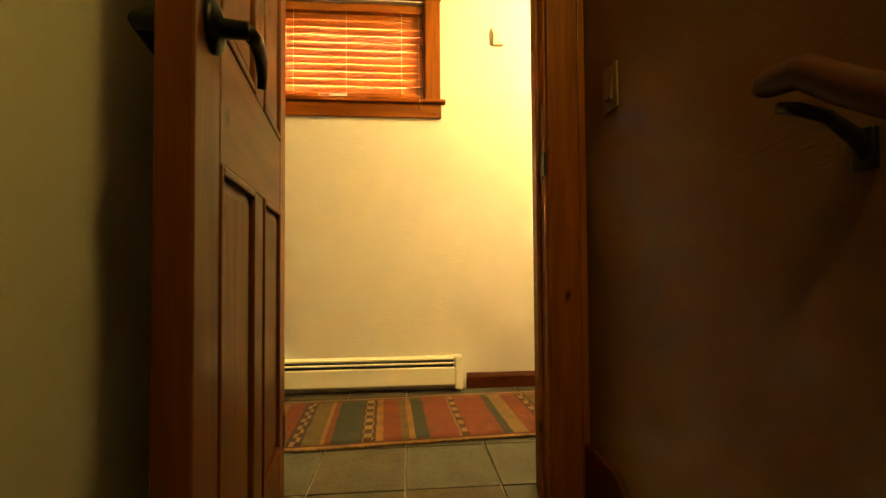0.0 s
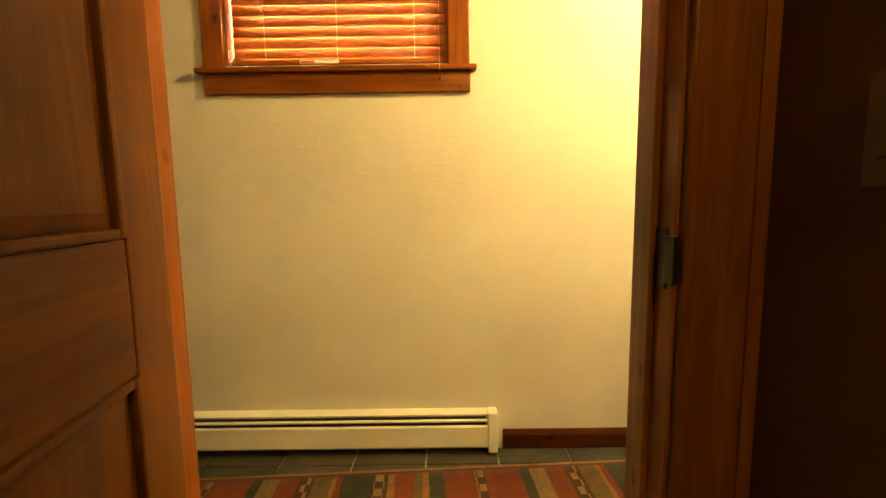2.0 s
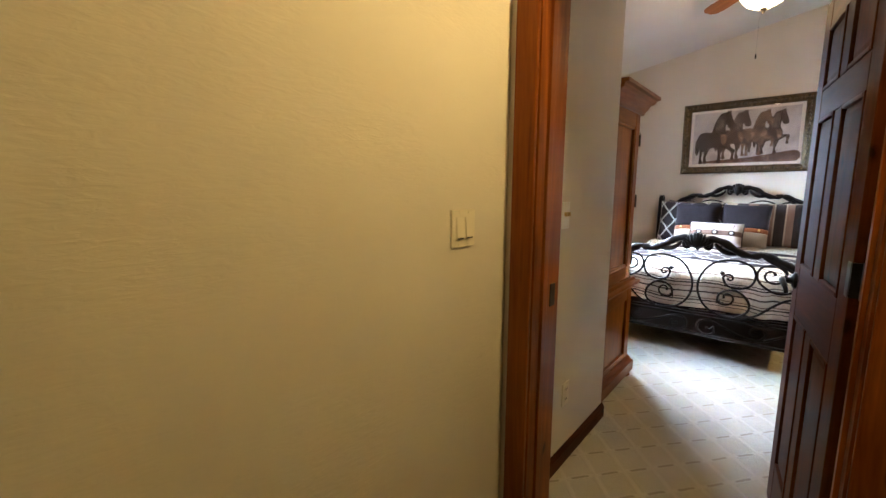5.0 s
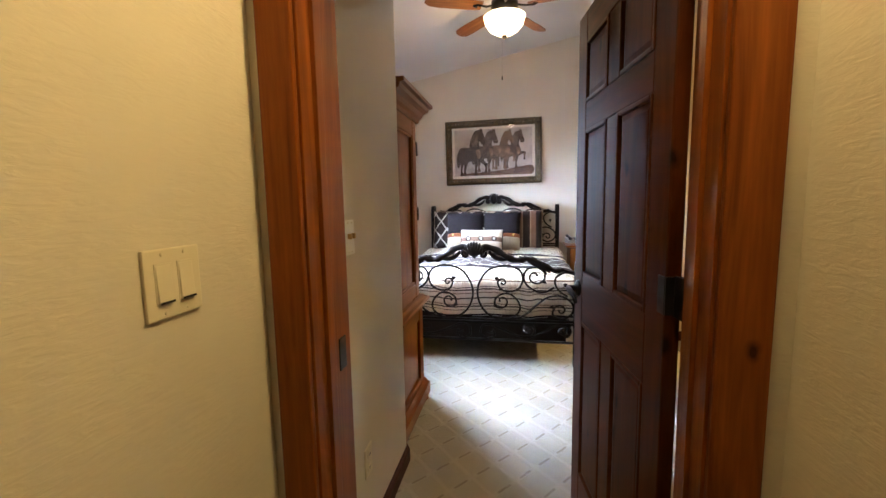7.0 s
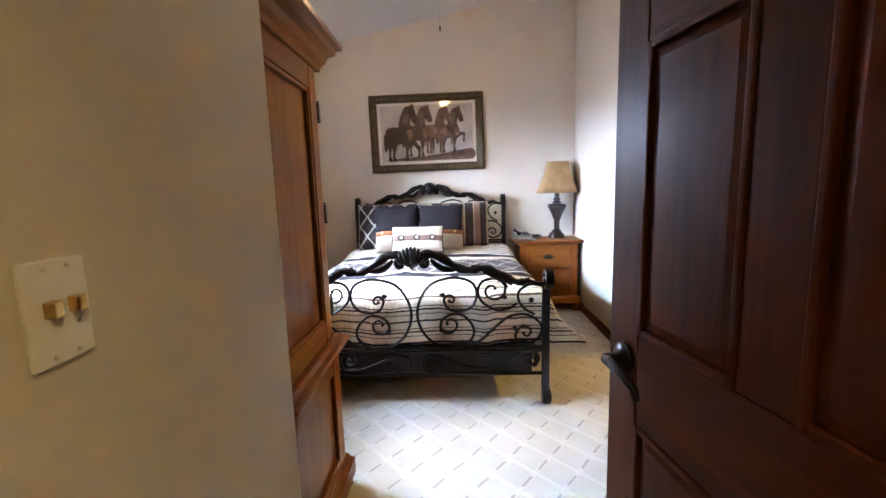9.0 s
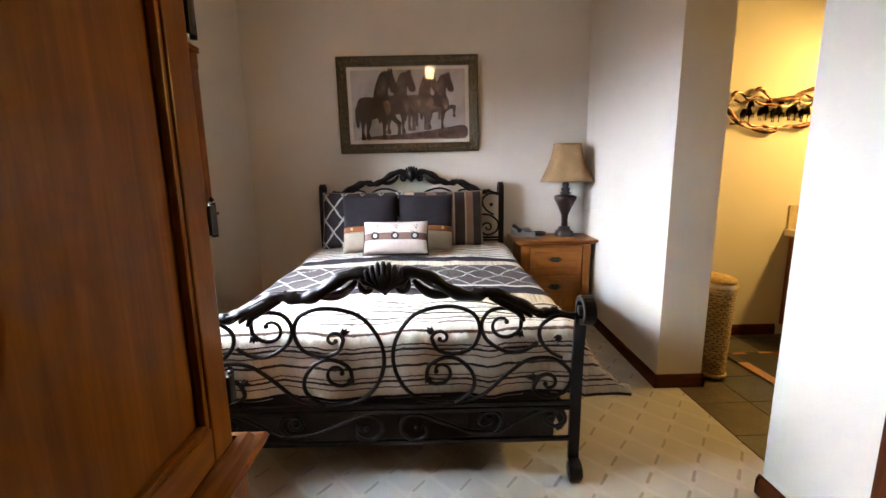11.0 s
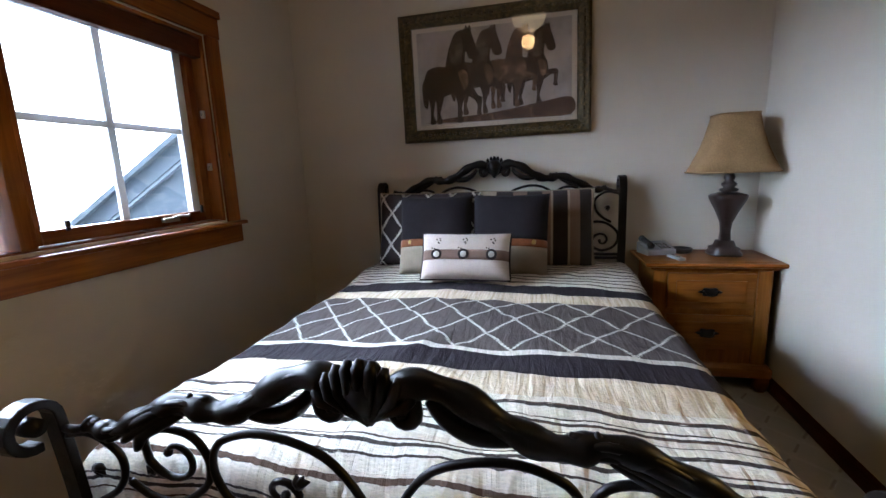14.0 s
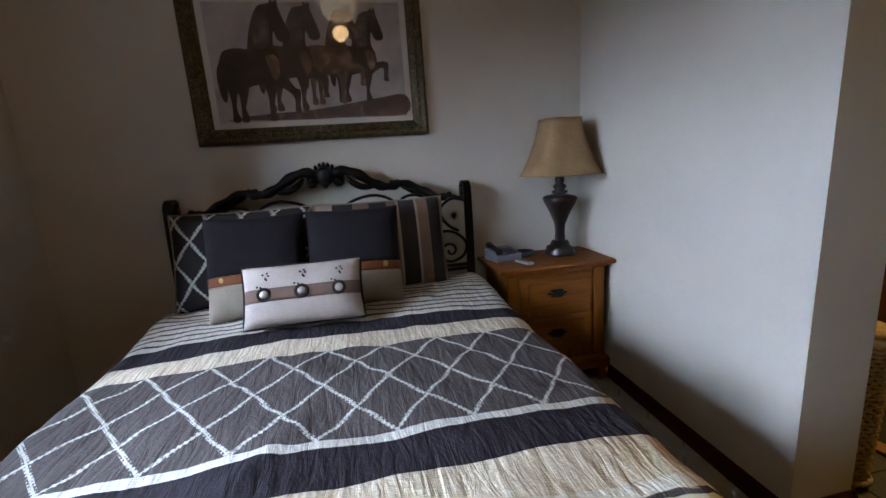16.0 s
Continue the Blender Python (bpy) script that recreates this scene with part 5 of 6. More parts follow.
box_part("upper_case", (AX0, AX1 - 0.021, AY0 + 0.022, AY1 - 0.02, 0.72, 1.84), WZ, arm, "", 0.003)
box_part("lower_case", (AX0, AX1 + 0.008, AY0 + 0.006, AY1 - 0.006, 0.10, 0.685), WZ, arm, "", 0.003)
for x0, x1 in ((AX0, AX0 + 0.08), (AX1 - 0.10, AX1 - 0.022)):
    box_part("side_stile", (x0, x1, AY0, AY0 + 0.021, 0.735, 1.84), WZ, arm, "", 0.004)
for z0, z1 in ((0.735, 0.82), (1.74, 1.84)):
    box_part("side_rail", (AX0 + 0.081, AX1 - 0.101, AY0 + 0.001, AY0 + 0.021, z0, z1), WX, arm, "", 0.004)
bm = bmesh.new()
for d in ((AX0 + 0.081, AX0 + 0.095, 0.821, 1.739), (AX1 - 0.115, AX1 - 0.101, 0.821, 1.739), (AX0 + 0.096, AX1 - 0.116, 0.821, 0.835), (AX0 + 0.096, AX1 - 0.116, 1.725, 1.739)):
    add_box(bm, d[0], d[1], AY0 + 0.004, AY0 + 0.0215, d[2], d[3], 0.004)
part("side_moulding", bm, WZ, arm)
for x0, x1 in ((AX0, AX0 + 0.08), (AX1 - 0.08, AX1 + 0.006)):
    box_part("side_stile", (x0, x1, AY0 - 0.012, AY0 + 0.0055, 0.11, 0.66), WZ, arm, "", 0.004)
for z0, z1 in ((0.11, 0.19), (0.58, 0.66)):
    box_part("side_rail", (AX0 + 0.081, AX1 - 0.081, AY0 - 0.011, AY0 + 0.0055, z0, z1), WX, arm, "", 0.004)
crown = [(0.0, 0.0), (0.012, 0.0), (0.016, 0.02), (0.03, 0.035), (0.04, 0.06), (0.065, 0.075), (0.07, 0.095), (0.09, 0.10), (0.09, 0.12), (0.0, 0.12)]
moulding_around("crown_moulding", crown, 1.825, arm, WX)
waist = [(0.0, 0.0), (0.022, 0.0), (0.032, 0.012), (0.048, 0.02), (0.054, 0.034), (0.048, 0.046), (0.028, 0.05), (0.018, 0.066), (0.0, 0.068)]
moulding_around("waist_moulding", waist, 0.666, arm, WX)
base_m = [(0.0, 0.0), (0.045, 0.0), (0.045, 0.07), (0.03, 0.085), (0.018, 0.11), (0.0, 0.112)]
moulding_around("base_moulding", base_m, 0.045, arm, WX)
for x in (AX0 + 0.05, AX1 + 0.0):
    for y in (AY0 + 0.0, AY1 - 0.03):
        bm = bmesh.new()
        add_lathe(bm, [(0.0, 0.0), (0.03, 0.0), (0.042, 0.014), (0.036, 0.03), (0.02, 0.036), (0.038, 0.044), (0.0, 0.0445)], 18, (x, y, 0))
        part("bun_foot", bm, WZ, arm, "", True)
for k in (0, 1):
    y0 = AY0 + 0.012 + k * 0.518
    for z0, z1 in ((0.74, 1.82), (0.115, 0.66)):
        dx = 0.0 if z0 > 0.5 else 0.03
        door_p = box_part("door", (AX1 - 0.020 + dx, AX1 + 0.0 + dx, y0, y0 + 0.515, z0, z1), WZ, arm, "panelled cabinet door", 0.004)
        bm = bmesh.new()
        add_box(bm, AX1 + 0.001 + dx, AX1 + 0.008 + dx, y0 + 0.08, y0 + 0.425, z0 + 0.08, z1 - 0.08, 0.006)
        part("door_panel", bm, WZ, door_p)
        bm = bmesh.new()
        add_lathe(bm, [(0.0, 0.0), (0.014, 0.0), (0.008, 0.012), (0.014, 0.024), (0.0, 0.028)], 12)
        bm.transform(Matrix.Translation((AX1 + 0.001 + dx, y0 + (0.46 if k == 0 else 0.045), (z0 + z1) / 2)) @ Matrix.Rotation(radians(90), 4, "Y"))
        part("knob", bm, BLACK_IRON, door_p, "black iron knob", True)
        if k == 0 and z0 > 0.5:
            for z in (0.86, 1.255, 1.665):
                bm = bmesh.new()
                add_tube(bm, [(AX1 + 0.008, AY0 + 0.004, z - 0.038), (AX1 + 0.008, AY0 + 0.004, z + 0.038)], 0.0075, 10)
                add_box(bm, AX1 - 0.018, AX1 + 0.004, AY0 - 0.004, AY0 + 0.006, z - 0.032, z + 0.032, 0.001)
                add_lathe(bm, [(0.0, -0.006), (0.0065, 0.0), (0.0, 0.008)], 8, (AX1 + 0.008, AY0 + 0.004, z + 0.044))
                part("hinge", bm, BLACK_IRON, arm, "black iron hinge", True)

# ---- nightstand and what stands on it ----
NS_W = [wood("nightstand_grain_" + "xyz"[i], i, (0.16, 0.050, 0.008), (0.27, 0.096, 0.016), 0.36, False) for i in range(3)]
ns = thing("nightstand", "honey-brown two-drawer wooden nightstand by the bed", "nightstand", pose(0.065, -0.055, 0))
box_part("case", (6.705, 7.075, 0.955, 1.555, 0.09, 0.725), NS_W[2], ns, "", 0.004)
bm = bmesh.new()
sec = [(0.0, 0.0), (0.012, 0.0), (0.02, 0.012), (0.045, 0.020), (0.055, 0.034), (0.05, 0.044), (0.0, 0.044)]
add_sweep(bm, sec, [(7.075, 0.94, 0.721, 0, -1), (6.70, 0.94, 0.721, -1, -1), (6.70, 1.56, 0.721, -1, 1), (7.075, 1.56, 0.721, 0, 1)])
part("top_moulding", bm, NS_W[1], ns)
box_part("top", (6.69, 7.078, 0.93, 1.57, 0.728, 0.767), NS_W[1], ns, "", 0.004)
for y0, y1 in ((0.95, 1.02), (1.49, 1.56)):
    box_part("pilaster", (6.685, 6.705, y0, y1, 0.10, 0.718), NS_W[2], ns, "", 0.005)
for z0, z1 in ((0.49, 0.70), (0.245, 0.455)):
    dr = box_part("drawer", (6.690, 6.7045, 1.03, 1.48, z0, z1), NS_W[1], ns, "", 0.004)
    bm = bmesh.new()
    add_box(bm, 6.680, 6.6895, 1.075, 1.435, z0 + 0.04, z1 - 0.04, 0.006)
    part("drawer_panel", bm, NS_W[1], dr)
    bm = bmesh.new()
    zc = (z0 + z1) / 2
    prof = []
    for i in range(40):
        a = 2 * math.pi * i / 40
        r = 1 + 0.16 * math.cos(6 * a)
        prof.append((1.26 + 0.055 * r * math.cos(a), zc + 0.024 * r * math.sin(a)))
    a = [bm.verts.new((6.6795, y, z)) for y, z in prof]
    c = [bm.verts.new((6.676, y, z)) for y, z in prof]
    bm.faces.new(a)
    bm.faces.new(list(reversed(c)))
    for i in range(40):
        bm.faces.new((a[i], a[(i + 1) % 40], c[(i + 1) % 40], c[i]))
    part("back_plate", bm, BLACK_IRON, dr, "dark pierced back plate")
    bm = bmesh.new()
    add_tube(bm, [(6.676, 1.225, zc + 0.006), (6.662, 1.225, zc + 0.004), (6.656, 1.24, zc - 0.014), (6.655, 1.26, zc - 0.018), (6.656, 1.28, zc - 0.014), (6.662, 1.295, zc + 0.004), (6.676, 1.295, zc + 0.006)], 0.004, 8)
    part("bail_pull", bm, BLACK_IRON, dr, "dark drop handle", True)
bm = bmesh.new()
add_sweep(bm, [(0.0, 0.0), (0.03, 0.0), (0.03, 0.05), (0.016, 0.07), (0.0, 0.075)], [(7.075, 0.95, 0.095, 0, -1), (6.69, 0.95, 0.095, -1, -1), (6.69, 1.56, 0.095, -1, 1), (7.075, 1.56, 0.095, 0, 1)])
part("base_moulding", bm, NS_W[1], ns)
for x in (6.70, 7.04):
    for y in (0.96, 1.55):
        bm = bmesh.new()
        add_lathe(bm, [(0.0, 0.0), (0.022, 0.0), (0.034, 0.02), (0.04, 0.06), (0.04, 0.096), (0.0, 0.097)], 4 * 4, (x, y, 0), (1, 1), 4.0)
        part("bracket_foot", bm, NS_W[2], ns, "", True)

ZT = 0.768
lamp = thing("table_lamp", "dark urn table lamp with a tan square bell shade", "lamp", pose(6.985, 1.06, ZT))
DARKWOOD, nt, b = material("dark_lamp_resin", (0.022, 0.012, 0.010), 0.3)
b.inputs["Coat Weight"].default_value = 0.12
bump(nt, b, noise_tex(nt, coords(nt), 40, 3.0), 0.1, 0.002)
bm = bmesh.new()
add_lathe(bm, [(0.0, 0.0), (0.088, 0.0), (0.088, 0.012), (0.075, 0.03), (0.078, 0.042), (0.055, 0.055), (0.045, 0.085), (0.0, 0.086)], 24, (0, 0, 0), (1, 1), 3.2)
part("base", bm, DARKWOOD, lamp, "", True)
bm = bmesh.new()
add_lathe(bm, [(0.0, 0.086), (0.03, 0.086), (0.026, 0.14), (0.03, 0.19), (0.055, 0.26), (0.088, 0.33), (0.093, 0.352), (0.085, 0.362), (0.05, 0.372), (0.0, 0.373)], 24, (0, 0, 0), (1, 1), 3.6)
part("urn", bm, DARKWOOD, lamp, "", True)
bm = bmesh.new()
add_lathe(bm, [(0.0, 0.372), (0.035, 0.374), (0.05, 0.384), (0.05, 0.392), (0.028, 0.402), (0.04, 0.415), (0.04, 0.425), (0.022, 0.44), (0.030, 0.46), (0.022, 0.485), (0.008, 0.50), (0.006, 0.76), (0.0, 0.761)], 16)
part("neck", bm, DARKWOOD, lamp, "", True)
SHADE = fabric("tan_shade_cloth", (0.33, 0.21, 0.10), 0.85, 160)
bm = bmesh.new()
prof = [(0.205, 0.492), (0.175, 0.56), (0.148, 0.63), (0.125, 0.71), (0.108, 0.79), (0.104, 0.815)]
rings = []
for off in (0.0, -0.004):
    for r, z in (prof if off == 0 else reversed(prof)):
        ring = []
        for i in range(32):
            a = 2 * math.pi * (i + 0.5) / 32
            c, s = math.cos(a), math.sin(a)
            k = (abs(c) ** 5 + abs(s) ** 5) ** (-1 / 5)
            ring.append(bm.verts.new(((r + off) * c * k, (r + off) * s * k, z)))
        rings.append(ring)
for a, c in zip(rings, rings[1:] + rings[:1]):
    for i in range(32):
        bm.faces.new((a[i], a[(i + 1) % 32], c[(i + 1) % 32], c[i]))
sh = part("shade", bm, SHADE, lamp, "tan cloth shade", True)
for r, z in ((0.206, 0.492), (0.105, 0.815)):
    bm = bmesh.new()
    add_tube(bm, [(r * math.cos(2 * math.pi * i / 40) * (abs(math.cos(2 * math.pi * i / 40)) ** 5 + abs(math.sin(2 * math.pi * i / 40)) ** 5) ** -0.2, r * math.sin(2 * math.pi * i / 40) * (abs(math.cos(2 * math.pi * i / 40)) ** 5 + abs(math.sin(2 * math.pi * i / 40)) ** 5) ** -0.2, z) for i in range(40)], 0.004, 6, True)
    part("shade_trim", bm, SHADE, lamp, "", True)
bm = bmesh.new()
for i in range(4):
    a = math.pi / 2 * i
    add_tube(bm, [(0, 0, 0.755), (0.104 * math.cos(a), 0.104 * math.sin(a), 0.80)], 0.0022, 5)
part("shade_spider", bm, BRASS, lamp)
bm = bmesh.new()
add_lathe(bm, [(0.0, 0.52), (0.012, 0.525), (0.014, 0.55), (0.03, 0.59), (0.026, 0.62), (0.0, 0.635)], 14)
part("bulb", bm, IVORY, lamp, "unlit bulb", True)

GREYP, nt, b = material("grey_plastic", (0.25, 0.26, 0.28), 0.4)
BLACKP, nt, b = material("black_plastic", (0.02, 0.02, 0.022), 0.35)
ph = thing("telephone", "grey and black desk telephone on the nightstand", "telephone", pose(7.0, 1.435, ZT, 0, 0, -75))
bm = bmesh.new()
vs = add_box(bm, -0.09, 0.09, -0.07, 0.07, 0.0, 0.035, 0.006)
for v in vs:
    if v.co.z > 0.017:
        v.co.z += 0.25 * (v.co.y + 0.07)
part("body", bm, GREYP, ph)
bm = bmesh.new()
add_tube(bm, [(-0.06, -0.055, 0.055), (-0.06, -0.03, 0.068), (-0.06, 0.035, 0.084), (-0.06, 0.065, 0.088)], [0.022, 0.016, 0.016, 0.022], 10)
part("handset", bm, BLACKP, ph, "black handset", True)
for i in range(4):
    for k in range(3):
        z = 0.035 + 0.25 * (0.02 + 0.022 * i)
        box_part("key", (0.0 + 0.024 * k, 0.016 + 0.024 * k, -0.055 + 0.022 * i, -0.041 + 0.022 * i, z, z + 0.006), BLACKP, ph, "", 0.001)
dish = thing("ashtray", "dark round glass dish on the nightstand", "dish", pose(7.03, 1.28, ZT))
bm = bmesh.new()
add_lathe(bm, [(0.0, 0.0), (0.05, 0.0), (0.06, 0.01), (0.062, 0.03), (0.055, 0.031), (0.05, 0.012), (0.0, 0.010)], 24)
part("bowl", bm, BLACKP, dish, "", True)
rc = thing("remote_control", "small pale grey remote control on the nightstand", "remote", pose(6.84, 1.365, ZT, 0, 0, 15))
bm = bmesh.new()
add_box(bm, -0.065, 0.065, -0.02, 0.02, 0.0, 0.016, 0.005)
part("case", bm, GREYP, rc)
for i in range(5):
    box_part("button", (-0.045 + 0.02 * i, -0.035 + 0.02 * i, -0.006, 0.006, 0.0155, 0.0185), BLACKP, rc, "", 0.001)

# ---- picture over the bed ----
pic = thing("picture_frame", "framed sepia picture of four horses above the bed", "picture", pose(XHEAD, 2.455, 1.948, 0, -0.7, -90))
PW, PH = 1.245, 0.828
GOLD, nt, b = material("antique_gold_green", (0.09, 0.065, 0.03), 0.42, 0.5)
gn = noise_tex(nt, coords(nt), 45, 4.0, 0.6, 1.0)
nt.links.new(ramp(nt, gn, [(0.35, (0.035, 0.030, 0.016)), (0.6, (0.11, 0.08, 0.035)), (0.75, (0.26, 0.18, 0.07))]), b.inputs["Base Color"])
bump(nt, b, gn, 0.6, 0.008)
fsec = [(0.0, 0.0), (0.0, 0.030), (0.018, 0.042), (0.034, 0.034), (0.055, 0.030), (0.075, 0.020), (0.085, 0.012), (0.085, 0.0)]
bm = bmesh.new()
rings = []
for sx, sz in ((-1, -1), (1, -1), (1, 1), (-1, 1)):
    rings.append([bm.verts.new((sx * (PW / 2 - d), -0.003 - e, sz * (PH / 2 - d))) for d, e in fsec])
for a, c in zip(rings, rings[1:] + rings[:1]):
    for i in range(len(fsec)):
        j = (i + 1) % len(fsec)
        bm.faces.new((a[i], a[j], c[j], c[i]))
part("frame", bm, GOLD, pic, "carved dark gold frame")
k = 0
for sx in range(-13, 14):
    for sz in (-1, 1):
        bm = bmesh.new()
        add_lathe(bm, [(0.0, 0.0), (0.014, 0.0), (0.010, 0.006), (0.0, 0.008)], 8)
        bm.transform(Matrix.Translation((sx * 0.044, -0.036, sz * (PH / 2 - 0.045))) @ Matrix.Rotation(radians(90), 4, "X") @ Matrix.Diagonal((1.2, 0.6, 1, 1)))
        part("frame_bead", bm, GOLD, pic, "", True)
for sz in range(-7, 8):
    for sx in (-1, 1):
        bm = bmesh.new()
        add_lathe(bm, [(0.0, 0.0), (0.014, 0.0), (0.010, 0.006), (0.0, 0.008)], 8)
        bm.transform(Matrix.Translation((sx * (PW / 2 - 0.045), -0.036, sz * 0.044)) @ Matrix.Rotation(radians(90), 4, "X") @ Matrix.Diagonal((0.6, 1.2, 1, 1)))
        part("frame_bead", bm, GOLD, pic, "", True)
MAT, nt, b = material("cream_mat", (0.72, 0.68, 0.64), 0.7)
box_part("mat_board", (-0.545, 0.545, -0.010, -0.006, -0.335, 0.335), MAT, pic, "cream mat board", 0)
PRINT, nt, b = material("sepia_print", (0.4, 0.36, 0.34), 0.6)
v = coords(nt)
n1 = noise_tex(nt, v, 4.5, 5.0, 0.6)
nt.links.new(ramp(nt, n1, [(0.3, (0.30, 0.27, 0.28)), (0.5, (0.50, 0.47, 0.48)), (0.75, (0.66, 0.63, 0.64))]), b.inputs["Base Color"])
box_part("print", (-0.505, 0.505, -0.0125, -0.0105, -0.30, 0.30), PRINT, pic, "sepia printed sheet", 0)


def sepia(name, c):
    m, nt, b = material(name, c, 0.6)
    n1 = noise_tex(nt, coords(nt), 16, 5.0, 0.65, 0.8)
    nt.links.new(ramp(nt, n1, [(0.3, tuple(x * 0.35 for x in c)), (0.52, c), (0.72, tuple(min(1, x * 2.4) for x in c))]), b.inputs["Base Color"])
    return m


HORSES = [sepia("horse_dark", (0.040, 0.026, 0.022)), sepia("horse_mid", (0.075, 0.05, 0.04)), sepia("horse_tan", (0.17, 0.105, 0.075)), sepia("horse_brown", (0.055, 0.034, 0.028))]
HIGHLIGHT = [sepia("horse_grey_mane", (0.11, 0.085, 0.078)), sepia("horse_chest", (0.20, 0.12, 0.085))]


def blob(bm, pts, y):
    """A flat smooth patch outlined by points."""
    line = curve_points([Vector(p) for p in pts] + [Vector(pts[0])], 4)[:-1]
    bm.faces.new([bm.verts.new((p.x, y, p.y)) for p in line])


def horse(bm, x, z, s, y, lift):
    """A walking horse seen from the side, head to the right."""
    def q(*pts):
        return [(x + s * a, z + s * c) for a, c in pts]
    blob(bm, q((-0.145, 0.04), (-0.12, 0.09), (-0.055, 0.106), (0.015, 0.096), (0.10, 0.083), (0.158, 0.055), (0.163, -0.028), (0.13, -0.083), (0.055, -0.076), (-0.014, -0.09), (-0.083, -0.117), (-0.13, -0.07)), y)
    blob(bm, q((0.0, 0.096), (0.016, 0.165), (0.039, 0.235), (0.076, 0.304), (0.124, 0.320), (0.172, 0.317), (0.179, 0.248), (0.145, 0.193), (0.135, 0.11), (0.16, 0.041), (0.07, 0.035)), y - 0.0003)
    blob(bm, q((0.11, 0.304), (0.145, 0.32), (0.172, 0.327), (0.193, 0.27), (0.218, 0.193), (0.224, 0.149), (0.193, 0.131), (0.16, 0.145), (0.145, 0.186), (0.113, 0.22)), y - 0.0006)
    for ex in (0.150, 0.172):
        blob(bm, q((ex - 0.012, 0.315), (ex, 0.345), (ex + 0.012, 0.315)), y - 0.0006)
    for lx, top in ((-0.105, -0.03), (-0.060, -0.06), (0.085, -0.05)):
        blob(bm, q((lx - 0.036, top), (lx + 0.040, top - 0.02), (lx + 0.024, top - 0.10), (lx + 0.012, -0.20), (lx + 0.028, -0.258), (lx - 0.012, -0.264), (lx - 0.010, -0.20), (lx - 0.012, -0.13)), y - 0.0009)
    blob(bm, q((0.09, -0.02), (0.16, -0.01), (0.215, -0.035 + lift), (0.245, -0.055 + lift), (0.235, -0.13 + lift), (0.240, -0.165 + lift), (0.205, -0.160 + lift), (0.210, -0.12 + lift), (0.200, -0.075 + lift), (0.13, -0.075)), y - 0.0012)
    blob(bm, q((-0.135, 0.05), (-0.165, -0.01), (-0.160, -0.13), (-0.135, -0.16), (-0.12, -0.05)), y - 0.0015)


bm = bmesh.new()
blob(bm, [(-0.47, -0.285), (-0.30, -0.262), (0.0, -0.245), (0.30, -0.205), (0.50, -0.185), (0.50, -0.292), (0.2, -0.294), (-0.1, -0.296)], -0.0131)
part("painted_ground", bm, sepia("ground_brown", (0.13, 0.075, 0.055)), pic)
for i, (x, z, s, lift) in enumerate(((0.226, 0.000, 0.80, 0.03), (0.085, 0.000, 0.83, 0.01), (-0.135, -0.008, 0.90, -0.03), (-0.315, -0.030, 1.0, -0.06))):
    bm = bmesh.new()
    yy = -0.0136 - 0.0022 * i
    horse(bm, x, z, s, yy, lift)
    hp = part("painted_horse", bm, HORSES[(3, 2, 1, 0)[i]], pic)
    bm = bmesh.new()
    blob(bm, [(x + s * a, z + s * c) for a, c in ((0.03, 0.21), (0.07, 0.275), (0.115, 0.27), (0.125, 0.19), (0.10, 0.11), (0.045, 0.11))], yy - 0.0017)
    part("neck_highlight", bm, HORSES[2] if i == 1 else HIGHLIGHT[0], hp)
    bm = bmesh.new()
    blob(bm, [(x + s * a, z + s * c) for a, c in ((0.085, 0.06), (0.12, 0.075), (0.152, 0.04), (0.15, -0.03), (0.12, -0.055), (0.10, 0.0))], yy - 0.0017)
    part("chest_highlight", bm, HIGHLIGHT[1], hp)
bm = bmesh.new()
add_box(bm, -0.545, 0.545, -0.0265, -0.0250, -0.335, 0.335)
ob = part("glass_sheet", bm, GLASS, pic, "clear picture glass")
ob.visible_shadow = False

# ---- bedroom window ----
win = thing("window_2", "honey-stained wooden bedroom window with white grilles", "window")
win["kind"] = "structure"
x0, x1, z0, z1 = W2
YI = YLEFT
rail_box("casing", (x0 - 0.10, x0 - 0.004, YI - 0.019, YI - 0.001, z0 - 0.01, z1 + 0.006), PINE[2], win)
rail_box("casing", (x1 + 0.004, x1 + 0.10, YI - 0.019, YI - 0.001, z0 - 0.01, z1 + 0.006), PINE[2], win)
rail_box("head_casing", (x0 - 0.11, x1 + 0.11, YI - 0.019, YI - 0.001, z1 + 0.007, z1 + 0.11), PINE[0], win)
rail_box("head_cap", (x0 - 0.12, x1 + 0.12, YI - 0.030, YI - 0.001, z1 + 0.111, z1 + 0.15), PINE[0], win)
bm = bmesh.new()
add_box(bm, x0 - 0.13, x1 + 0.13, YI - 0.045, YI + 0.02, z0 - 0.033, z0 - 0.011, 0.006)
part("window_sill", bm, PINE[0], win)
rail_box("apron", (x0 - 0.105, x1 + 0.105, YI - 0.019, YI - 0.001, z0 - 0.135, z0 - 0.034), PINE[0], win)
for a, c in ((x0, x0 + 0.016), (x1 - 0.016, x1)):
    rail_box("window_jamb", (a, c, YI + 0.001, YI + 0.148, z0, z1), PINE[2], win, 0.001)
rail_box("window_jamb", (x0 + 0.016, x1 - 0.016, YI + 0.021, YI + 0.148, z0 - 0.010, z0 + 0.008), PINE[0], win, 0.001)
rail_box("window_jamb", (x0 + 0.016, x1 - 0.016, YI + 0.001, YI + 0.148, z1 - 0.016, z1), PINE[0], win, 0.001)
MULL = (5.25, 5.305)              # post between the two casements
rail_box("mullion", (MULL[0], MULL[1], YI - 0.004, YI + 0.148, z0 + 0.009, z1 - 0.116), PINE[2], win)
WHITEPAINT, nt, b = material("white_paint", (0.78, 0.78, 0.78), 0.45)
